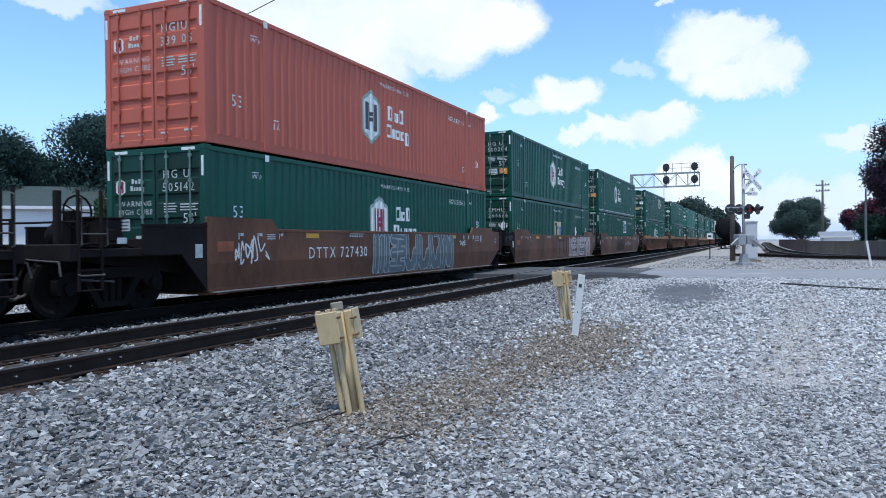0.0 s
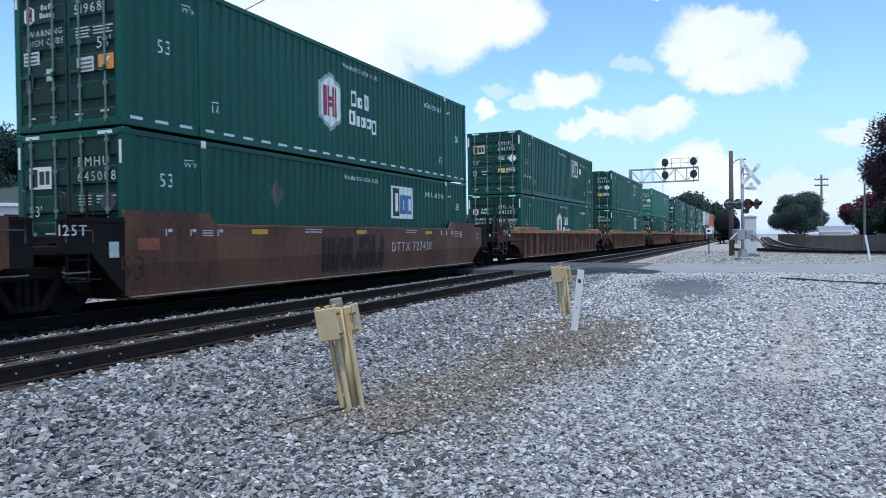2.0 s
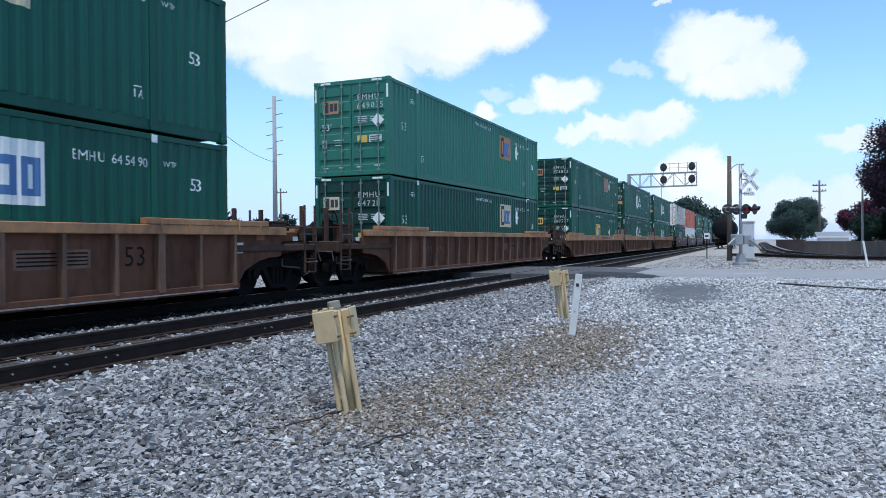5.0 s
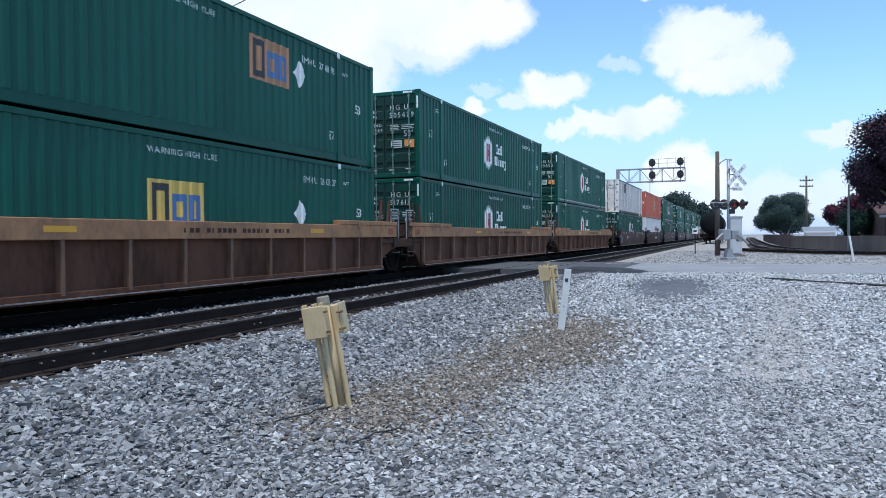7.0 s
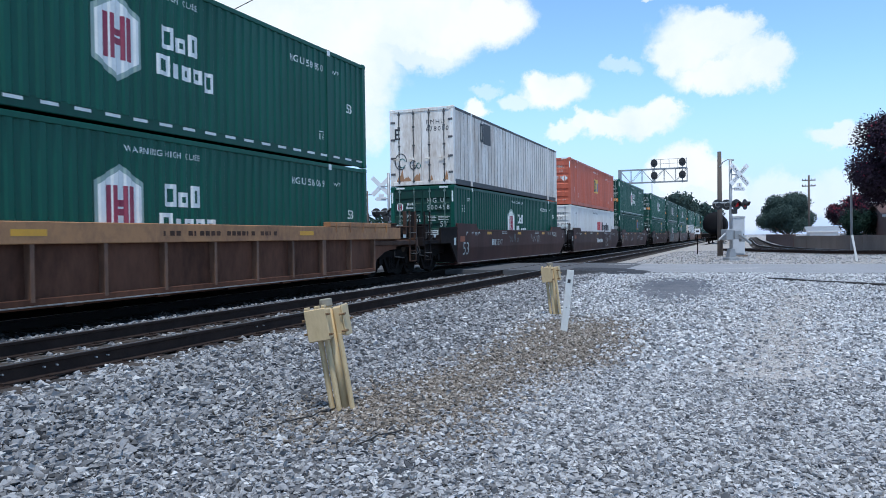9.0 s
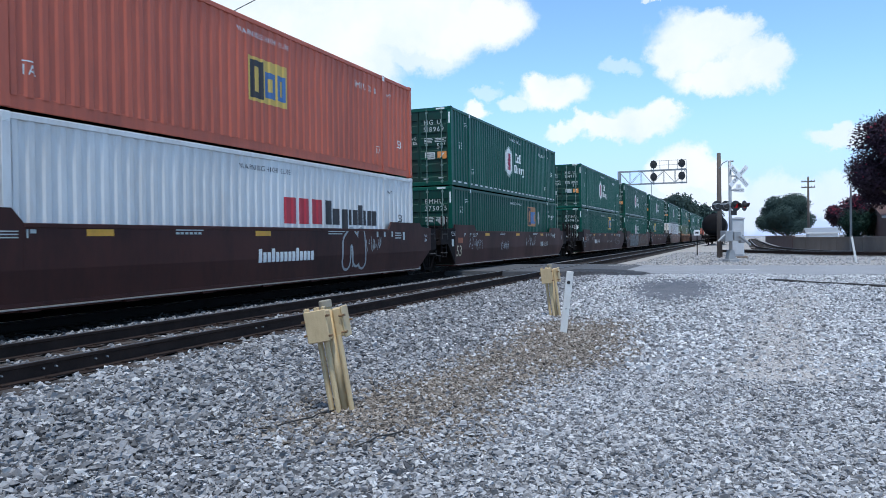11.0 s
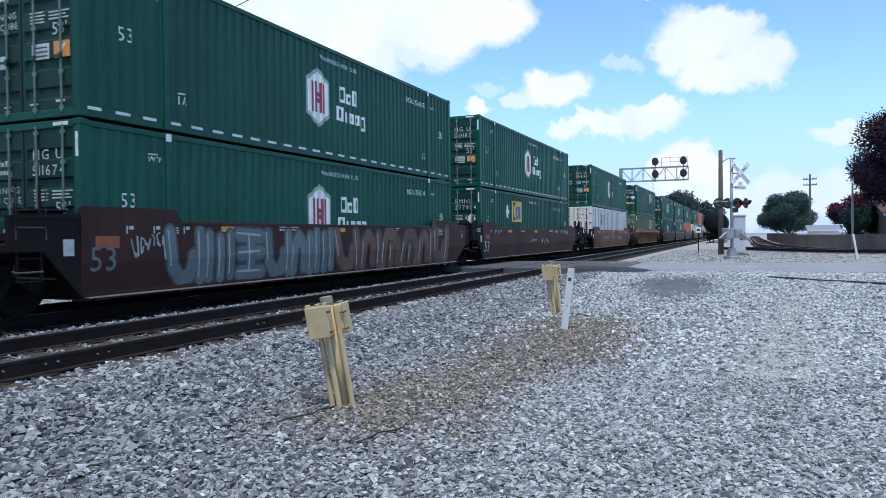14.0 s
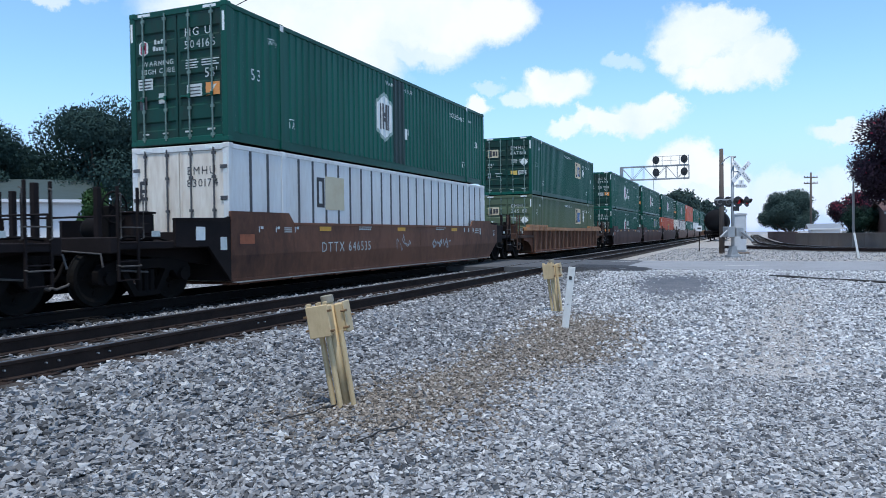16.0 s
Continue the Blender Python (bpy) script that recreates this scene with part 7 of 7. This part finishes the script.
def cabinet():
    x, y = -0.28, 45.2
    ob = thing("signal_cabinet", (x, y, ground_z(x, y)), "silver metal signal equipment cabinet", "cabinet")
    put("body", Shape().box(-0.32, 0.32, -0.5, 0.5, 0.1, 2.2, 0.03).mesh("body", "cabinet_grey"), ob)
    put("roof", Shape().prism([(-0.37, 2.2), (0.37, 2.2), (0.37, 2.26), (0, 2.30), (-0.37, 2.26)], "y", -0.56, 0.56).mesh("roof", "cabinet_grey"), ob)
    put("door", Shape().box(-0.28, 0.28, -0.53, -0.505, 0.2, 2.1, 0.01).mesh("door", "cabinet_grey"), ob)
    put("handle", Shape().box(0.24, 0.28, -0.56, -0.53, 1.1, 1.3, 0.005).mesh("handle", "grime"), ob)
    put("plinth", Shape().box(-0.5, 0.5, -0.58, 0.58, -0.15, 0.1, 0.02).mesh("plinth", "concrete"), ob)


cabinet()


def utility_pole(x, y, h, r, mat, label, arms=(), lamp=False, steps=False, name="utility_pole"):
    g = ground_z(x, y)
    ob = thing(name, (x, y, g), label, "pole", "poles")
    put("pole", Shape().rod((0, 0, -0.4), (0, 0, h), r, 14, r * 0.68).mesh("pole", mat, True), ob)
    for z, half in arms:
        a = put("cross_arm", Shape().box(-half, half, -0.06, 0.06, z - 0.06, z + 0.06, 0.01).mesh("cross_arm", mat), ob)
        for k in (-0.9, -0.45, 0.45, 0.9):
            put("insulator", Shape().lathe([(z + 0.06, 0.02), (z + 0.10, 0.05), (z + 0.16, 0.05), (z + 0.20, 0.02)], "z", 10, (half * k, 0, 0)).mesh("insulator", "grime"), a)
    if lamp:
        put("lamp_arm", Shape().line([(0, -0.1, h - 0.9), (0.2, -0.12, h - 0.62), (0.45, -0.12, h - 0.48), (0.6, -0.12, h - 0.5)], 0.03).mesh("lamp_arm", "silver"), ob)
        put("lamp_head", Shape().box(0.52, 0.80, -0.2, -0.04, h - 0.57, h - 0.47, 0.03).mesh("lamp_head", "silver"), ob)
    if steps:
        for k in range(9):
            put("bracket", Shape().rod((-0.9 if k % 2 else 0, 0, h - 0.5 - k * 0.62), (0 if k % 2 else 0.9, 0, h - 0.42 - k * 0.62), 0.04, 6).mesh("bracket", mat), ob)
    return ob


utility_pole(-1.28, 45.7, 6.05, 0.16, "wood_pole", "brown timber pole with a small street lamp arm", lamp=True)
utility_pole(7.35, 100.0, 8.3, 0.16, "wood_pole", "timber utility pole with two crossarms", arms=((7.7, 0.75), (7.0, 0.75)))
utility_pole(6.95, 58.4, 4.7, 0.09, "pale_pole", "slim pale metal pole behind the wall", name="metal_pole")
utility_pole(-27.95, 28.6, 11.6, 0.20, "pale_pole", "tall weathered grey utility pole with a single wire")
utility_pole(-40.7, 56.9, 14.8, 0.24, "pale_pole", "tall grey transmission pole with staggered brackets", steps=True)
utility_pole(-62.0, 88.0, 9.0, 0.16, "wood_pole", "distant timber utility pole", arms=((8.4, 1.1),))
utility_pole(-52.0, 98.0, 8.5, 0.16, "wood_pole", "distant timber utility pole", arms=((7.9, 1.0),))
utility_pole(-4.6, 160.0, 14.0, 0.10, "pale_pole", "thin distant mast beyond the tank car", name="metal_pole")


def wire(a, b, sag, label):
    P = []
    for k in range(17):
        t = k / 16
        p = Vector(a).lerp(Vector(b), t)
        p.z -= sag * 4 * t * (1 - t)
        P.append(tuple(p))
    tagged(new("overhead_wire", tube(P, 0.018, 5).mesh("overhead_wire", "cable")), label, "wire", "overhead wires")


wire((-27.95, 28.6, 10.45), (6.0, 14.6, 12.4), 0.35, "thin black overhead wire from the grey pole")
wire((-27.95, 28.6, 10.35), (-40.7, 56.9, 8.6), 0.9, "sagging black overhead wire between grey poles")


def trail_post():
    x, y = 4.63, 37.2
    ob = thing("marker_post", (x, y, ground_z(x, y)), "leaning white marker post beside the curved track", "marker post")
    ob.rotation_euler = (0, radians(-9), 0)
    put("board", Shape().box(-0.045, 0.045, -0.025, 0.025, -0.15, 1.16, 0.01).mesh("board", "white_post"), ob)
    x, y = -2.75, 50.0
    ob = thing("track_sign", (x, y, ground_z(x, y)), "small white square sign on a thin post", "sign")
    put("post", Shape().box(-0.03, 0.03, -0.03, 0.03, -0.1, 1.6, 0.005).mesh("post", "grime"), ob)
    put("plate", Shape().box(-0.17, 0.17, -0.05, -0.035, 1.3, 1.66, 0.005).mesh("plate", "sign_white"), ob)
    put("figure", Shape().box(-0.1, 0.1, -0.056, -0.052, 1.42, 1.54).mesh("figure", "mark_dark"), ob)


trail_post()

# ---- cantilever signal over the tracks ----


def cantilever():
    y, xm = 97.0, -14.75
    ob = thing("signal_cantilever", (xm, y, -0.2), "silver lattice signal cantilever with four round black signal heads", "railway signal")
    reach = -xm - 6.5
    put("mast", Shape().box(-0.2, 0.2, -0.2, 0.2, 0, 9.85, 0.02).mesh("mast", "silver"), ob)
    zl, zu = 8.1, 9.75
    for z in (zl, zu):
        for dy in (-0.5, 0.5):
            put("chord", Shape().box(0, reach, dy - 0.06, dy + 0.06, z - 0.06, z + 0.06).mesh("chord", "silver"), ob)
    n = 6
    step = reach / n
    for k in range(n):
        x0, x1 = k * step, (k + 1) * step
        for dy in (-0.5, 0.5):
            put("brace", Shape().rod((x0, dy, zl if k % 2 else zu), (x1, dy, zu if k % 2 else zl), 0.03, 6).rod((x1, dy, zl), (x1, dy, zu), 0.03, 6).mesh("brace", "silver"), ob)
        put("tie_bar", Shape().rod((x1, -0.5, zl), (x1, 0.5, zl), 0.03, 6).rod((x1, -0.5, zu), (x1, 0.5, zu), 0.03, 6).mesh("tie_bar", "silver"), ob)
    xa, xb = -xm - 10.7, reach
    rail = Shape()
    for z in (10.35, 10.9):
        rail.rod((xa, -0.55, z), (xb, -0.55, z), 0.03, 6)
    for k in range(5):
        x = xa + (xb - xa) * k / 4
        rail.rod((x, -0.55, zu), (x, -0.55, 10.95), 0.03, 6)
    put("handrail", rail.mesh("handrail", "silver"), ob)
    for x in (-xm - 10.39, -xm - 7.01):
        put("signal_post", Shape().rod((x, -0.65, zl - 0.2), (x, -0.65, 11.0), 0.05, 8).mesh("signal_post", "silver"), ob)
        for z in (10.44, 8.88):
            h = put("signal_head", Shape().lathe([(-0.02, 0.02), (-0.02, 0.42), (0.02, 0.42), (0.03, 0.02)], "y", 24).box(-0.12, 0.12, 0.0, 0.25, -0.18, 0.18, 0.02).mesh("signal_head", "black"), ob, (x, -0.78, z), "round black signal head")
            h.scale = (1, 1, 1.2)
            put("lens", Shape().lathe([(-0.06, 0.01), (-0.05, 0.08), (-0.02, 0.09)], "y", 14).mesh("lens", "glass_dark"), h)
            put("hood", Shape().lathe([(-0.24, 0.115), (-0.02, 0.125)], "y", 14).mesh("hood", "black"), h)
    put("drop_cable", Shape().rod((xa, -0.5, 4.0), (xa, -0.5, zl), 0.035, 6).mesh("drop_cable", "silver"), ob)
    put("footing", Shape().box(-0.6, 0.6, -0.6, 0.6, -0.4, 0.15, 0.05).mesh("footing", "concrete"), ob)


cantilever()

# ---- parked tank car on the siding ----


def tank_car():
    x, y0 = -3.62, 103.0
    ob = thing("tank_car", (x, y0, 0.0), "parked black railway tank car seen from its end", "rail car")
    prof = [(0.9, 0.1), (0.93, 0.7), (1.05, 1.15), (1.3, 1.42), (1.6, 1.5), (15.4, 1.5), (15.7, 1.42), (15.95, 1.15), (16.07, 0.7), (16.1, 0.1)]
    put("tank", Shape().lathe(prof, "y", 32, (0, 0, 2.62)).mesh("tank", "tank", True), ob)
    put("manway", Shape().lathe([(4.0, 0.05), (4.0, 0.55), (4.35, 0.55), (4.4, 0.1)], "z", 18, (0, 8.5, 0)).mesh("manway", "tank"), ob)
    put("end_sill", Shape().box(-1.45, 1.45, 0.0, 0.3, 0.85, 1.25, 0.02).box(-0.4, 0.4, 0.0, 2.5, 0.8, 1.2, 0.02).box(-1.45, 1.45, 16.7, 17.0, 0.85, 1.25, 0.02).mesh("end_sill", "grime"), ob)
    put("coupler", Shape().box(-0.2, 0.2, -0.55, 0.0, 0.7, 1.0, 0.04).mesh("coupler", "grime"), ob)
    put("handrail", Shape().line([(-1.35, 0.15, 1.2), (-1.35, 0.15, 2.0), (1.35, 0.15, 2.0), (1.35, 0.15, 1.2)], 0.03).line([(-0.75, 7.6, 4.05), (-0.75, 7.6, 4.75), (0.75, 7.6, 4.75), (0.75, 7.6, 4.05)], 0.03).mesh("handrail", "grime"), ob)
    for xx in (-1.3, 1.3):
        put("ladder", Shape().box(xx - 0.03, xx + 0.03, 0.05, 0.09, 0.45, 1.3).box(xx * 0.8 - 0.03, xx * 0.8 + 0.03, 0.05, 0.09, 0.45, 1.3).rod((xx, 0.07, 0.55), (xx * 0.8, 0.07, 0.55), 0.02, 6).rod((xx, 0.07, 0.85), (xx * 0.8, 0.07, 0.85), 0.02, 6).mesh("ladder", "grime"), ob)
    for ty in (2.2, 14.8):
        for s in (-1.0, 1.0):
            put("side_frame", STORE["side_frame"], ob, (s, ty, 0))
        put("bolster", STORE["bolster"], ob, (0, ty, 0))
        for dy in (-0.9, 0.9):
            put("wheelset", STORE["wheelset"], ob, (0, ty + dy, AXLE))


tank_car()

# ---- sidings ----


def curved_track(pts, z, label):
    t = thing("railway_track", (0, 0, z), label, "railway track", "sidings", "structure")
    P = [Vector((a, b, 0)) for a, b in pts]
    fine = []
    for i in range(len(P) - 1):          # Catmull-Rom through the points
        p0, p1, p2, p3 = P[max(i - 1, 0)], P[i], P[i + 1], P[min(i + 2, len(P) - 1)]
        for k in range(12):
            u = k / 12
            fine.append(0.5 * ((2 * p1) + (p2 - p0) * u + (2 * p0 - 5 * p1 + 4 * p2 - p3) * u * u + (3 * p1 - p0 - 3 * p2 + p3) * u ** 3))
    fine.append(P[-1])
    for off in (-0.755, 0.755):
        line = []
        for i, p in enumerate(fine):
            d = (fine[min(i + 1, len(fine) - 1)] - fine[max(i - 1, 0)]).normalized()
            line.append(p + Vector((d.y, -d.x, 0)) * off)
        rail_along(line, "rail", t)
    ties, acc = Shape(), 0.0
    for a, b in zip(fine, fine[1:]):
        seg = (b - a).length
        d = (b - a).normalized()
        r = Vector((d.y, -d.x, 0))
        while acc < seg:
            c = a + d * acc
            q = [c + r * i + d * j for i, j in ((-1.3, -0.11), (1.3, -0.11), (1.3, 0.11), (-1.3, 0.11))]
            ties.add([(p.x, p.y, -0.226) for p in q] + [(p.x, p.y, -0.33) for p in q], [(0, 1, 2, 3), (0, 4, 5, 1), (1, 5, 6, 2), (2, 6, 7, 3), (3, 7, 4, 0)])
            acc += 0.52
        acc -= seg
    tagged(put("far_ties", ties.mesh("far_ties", "tie"), t), kind="stuff")


curved_track([(3.4, 300), (2.2, 180), (1.95, 110), (1.93, 79), (2.35, 67), (3.2, 57.5), (4.9, 50.5), (7.8, 47.0), (13, 45.2), (24, 43.8), (60, 42)], 0.14, "rusty siding track curving away beside a low wall")
curved_track([(-1.2, 59.0), (0.5, 57.0), (3.0, 52.5), (6.0, 48.6), (10.0, 46.0), (16, 44.2)], 0.13, "rusty second siding joining the curve")
curved_track([(-3.62, 96), (-3.62, 140), (-3.62, 200), (-3.62, 320)], 0.0, "siding track under the parked tank car")

# ---- low wall behind the curve ----


def low_wall(pts, h, thick, mat, label, name):
    ob = thing(name, (0, 0, 0), label, "wall", "", "structure")
    for (a, b), (c, d) in zip(pts, pts[1:]):
        n = max(1, round(math.hypot(c - a, d - b) / 3.4))
        for k in range(n):
            p, q = Vector((a, b, 0)).lerp(Vector((c, d, 0)), k / n), Vector((a, b, 0)).lerp(Vector((c, d, 0)), (k + 1) / n)
            l = (q - p).length
            o = put("panel", Shape().box(0.012, l - 0.012, 0, thick, -0.3, h, 0.015).box(-0.0, l, -0.03, thick + 0.03, h - 0.10, h + 0.012, 0.01).mesh("panel", mat), ob, (p.x, p.y, ground_z(p.x, p.y)))
            o.rotation_euler = (0, 0, math.atan2(q.y - p.y, q.x - p.x))


low_wall([(3.9, 69.5), (6.3, 61.0), (8.6, 53.0), (14.0, 48.5), (26.0, 46.5)], 1.06, 0.25, "concrete", "low weathered brown concrete wall along the siding", "low_wall")
low_wall([(3.8, 150.0), (3.6, 110.0), (3.9, 70.0)], 1.15, 0.2, "brick_wall", "low brown wall running beside the far siding", "brick_wall")

# ---- buildings ----


def building(name, x, y, turn, w, dp, h, rise, wall, roof, label, doors=()):
    g = ground_z(x, y)
    ob = thing(name, (x, y, g), label, "building")
    ob.rotation_euler = (0, 0, radians(turn))
    put("wall", Shape().box(0, w, 0, dp, -0.3, h, 0.01).prism([(0.0, h), (dp, h), (dp / 2, h + rise - 0.08)], "x", 0.02, w - 0.02).mesh("wall", wall), ob)
    for k in range(int(w / 0.9)):
        put("batten", stored((name, "batten"), lambda: Shape().box(-0.03, 0.03, -0.02, 0.0, 0.1, h - 0.1, 0.004).mesh("batten", wall)), ob, (0.45 + 0.9 * k, 0, 0))
    r = Shape()
    for y0, z0, y1, z1 in ((-0.35, h - 0.08, dp / 2, h + rise), (dp + 0.35, h - 0.08, dp / 2, h + rise)):
        r.prism([(y0, z0), (y1, z1), (y1, z1 + 0.08), (y0, z0 + 0.08)], "x", -0.4, w + 0.4)
    put("roof", r.mesh("roof", roof), ob)
    put("fascia", Shape().box(-0.4, w + 0.4, -0.39, -0.355, h - 0.14, h + 0.02).mesh("fascia", "house_white"), ob)
    for a, b, z0, z1 in doors:
        win = put("window", Shape().box(a, b, -0.03, 0.02, z0, z1, 0.01).mesh("window", "house_white"), ob)
        put("pane", Shape().box(a + 0.08, b - 0.08, -0.036, -0.031, z0 + 0.08, z1 - 0.08).mesh("pane", "glass_dark"), win)
    return ob


building("house", -44.0, 18.6, 47.5, 15.6, 8.0, 3.6, 1.3, "house_white", "roof_green", "white sided house with grey green metal roof", ((2.0, 3.0, 1.4, 2.6), (9.4, 10.2, 0.2, 2.4)))
building("shed", 7.2, 97.0, 0, 3.0, 5.0, 1.5, 0.5, "house_white", "silver", "distant small white gabled building", ())
building("brick_building", 9.4, 60.0, 0, 12.0, 8.0, 2.5, 0.9, "brick_wall", "brick_wall", "low brown brick building behind the wall", ((1.0, 2.2, 1.0, 2.0),))
building("warehouse", -46.0, 112.0, 20, 30.0, 14.0, 2.4, 0.8, "house_white", "roof_green", "long low pale distant building beyond the train", ())

# ---- trees ----


def tree(x, y, h, crown, seed, leaf="leaf", leaves=5000, size=0.22, label="leafy green tree with a full rounded crown", low=0.25, blossom=0, name="tree", lobes=11):
    """Tapered trunk, limbs, and a crown of many small leaves held in uneven lobes."""
    g = ground_z(x, y)
    rnd = np.random.default_rng(seed)
    ob = thing(name, (x, y, g), label, "tree", "trees")
    z_low, rz = h * low, h * (1 - low) / 2
    zc = z_low + rz
    trunk = Shape().rod((0, 0, -0.3), (0, 0, zc * 0.8), 0.035 * h, 10, 0.02 * h)
    centres = []
    for k in range(lobes):
        a, e = k * 2.4 + rnd.uniform(-0.3, 0.3), rnd.uniform(-0.7, 0.95)
        c = math.sqrt(max(0.0, 1 - e * e))
        q = rnd.uniform(0.48, 0.80)
        centres.append((crown * c * math.cos(a) * q, crown * c * math.sin(a) * q, zc + rz * e * 0.70, rnd.uniform(0.24, 0.44)))
    centres.append((0, 0, zc + rz * 0.45, 0.5))
    centres.append((0, 0, zc, 0.62))
    put("trunk", trunk.mesh("trunk", "bark", True), ob)
    limb = Shape()
    for cx, cy, cz, _ in centres[:-2]:
        limb.rod((0, 0, z_low * 0.9 + 0.15 * (cz - z_low)), (cx, cy, cz), 0.014 * h, 6, 0.005 * h)
    put("limbs", limb.mesh("limbs", "bark"), ob)
    C = np.array(centres)
    for mat, n, bias in ((leaf, leaves, 0.0), ("blossom", blossom, 0.5)):
        if not n:
            continue
        k = rnd.integers(0, len(C), n)
        d = rnd.normal(size=(n, 3))
        d /= np.linalg.norm(d, axis=1)[:, None]
        if bias:
            d[:, 2] = np.abs(d[:, 2])
        rad = rnd.random(n) ** 0.33 * (1 + 0.10 * rnd.normal(size=n))
        P = C[k, :3] + d * (rad * C[k, 3])[:, None] * np.array([crown, crown, rz])
        u = rnd.normal(size=(n, 3))
        u /= np.linalg.norm(u, axis=1)[:, None]
        w = np.cross(u, d)
        w /= np.linalg.norm(w, axis=1)[:, None] + 1e-9
        s = size * rnd.uniform(0.6, 1.4, n)[:, None]
        V = np.stack([P - u * s, P + w * s * 0.5, P + u * s, P - w * s * 0.5], 1).reshape(-1, 3)
        me = bpy.data.meshes.new("crown")
        me.from_pydata(V.tolist(), [], np.arange(4 * n).reshape(-1, 4).tolist())
        me.materials.append(M[mat])
        put("crown" if not bias else "blossom", me, ob, (0, 0, 0), "clusters of crimson blossom" if bias else "")
    return ob


def at(heading, dist):
    return dist * math.sin(radians(heading)), dist * math.cos(radians(heading))


tree(*at(-47.0, 51), 9.9, 4.7, 1, "leaf_mid", 60000, 0.095, "large dark green tree with a ragged crown", 0.12, lobes=18)
tree(*at(-55.2, 52), 8.8, 4.3, 2, "leaf_mid", 44000, 0.095, "large dark green tree with a ragged crown", 0.12, lobes=16)
tree(*at(-51.3, 60), 8.0, 4.2, 3, "leaf_mid", 20000, 0.13, "dense dark green tree behind the house", 0.1, lobes=14)
tree(*at(-43.6, 66), 8.2, 3.2, 4, "leaf_dark", 5000, 0.18, "dense dark green tree behind the tracks", 0.1)
tree(*at(-47.6, 41), 3.9, 1.0, 5, "leaf", 4500, 0.10, "small pale green conical shrub beside the house", 0.02, name="shrub")
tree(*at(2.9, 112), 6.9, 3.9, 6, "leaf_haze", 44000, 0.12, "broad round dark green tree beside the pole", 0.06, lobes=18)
tree(10.1, 55.5, 9.4, 3.9, 7, "leaf_red", 90000, 0.09, "purple red crape myrtle tree with crimson blossom", 0.22, 1500, lobes=22)
tree(*at(6.8, 78), 4.8, 2.2, 8, "leaf_red", 11000, 0.12, "smaller red crape myrtle tree behind the wall", 0.12, 2200)
tree(*at(7.2, 66), 3.3, 1.6, 9, "leaf_dark", 14000, 0.065, "clipped rounded dark green hedge bush", 0.0, name="bush", lobes=20)
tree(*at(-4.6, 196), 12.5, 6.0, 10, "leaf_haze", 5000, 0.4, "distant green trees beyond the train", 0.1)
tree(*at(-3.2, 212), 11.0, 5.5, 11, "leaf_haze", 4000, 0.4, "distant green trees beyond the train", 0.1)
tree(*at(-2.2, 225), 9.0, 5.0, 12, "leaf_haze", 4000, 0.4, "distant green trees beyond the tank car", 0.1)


def far_woods():
    """The woods on the horizon, too far to count."""
    rnd = np.random.default_rng(77)
    V = []
    for hd in np.concatenate([np.arange(-78, -9, 0.9), np.arange(14, 70, 1.2)]):
        dist = rnd.uniform(190, 260)
        x, y = at(float(hd), dist)
        h, r = rnd.uniform(6.0, 9.5), rnd.uniform(3.0, 5.5)
        n = 420
        d = rnd.normal(size=(n, 3))
        d /= np.linalg.norm(d, axis=1)[:, None]
        P = np.array([x, y, h * 0.5]) + d * (rnd.random(n) ** 0.4)[:, None] * np.array([r, r, h * 0.52])
        u, w = rnd.normal(size=(n, 3)), rnd.normal(size=(n, 3))
        s = 0.55
        V.append(np.stack([P - u * s, P + w * s * 0.5, P + u * s, P - w * s * 0.5], 1).reshape(-1, 3))
    V = np.concatenate(V)
    me = bpy.data.meshes.new("far_woods")
    me.from_pydata(V.tolist(), [], np.arange(len(V)).reshape(-1, 4).tolist())
    me.materials.append(M["leaf_dark"])
    tagged(new("far_woods", me), "distant dark green woods along the horizon", "woods", kind="stuff")


far_woods()


motions()
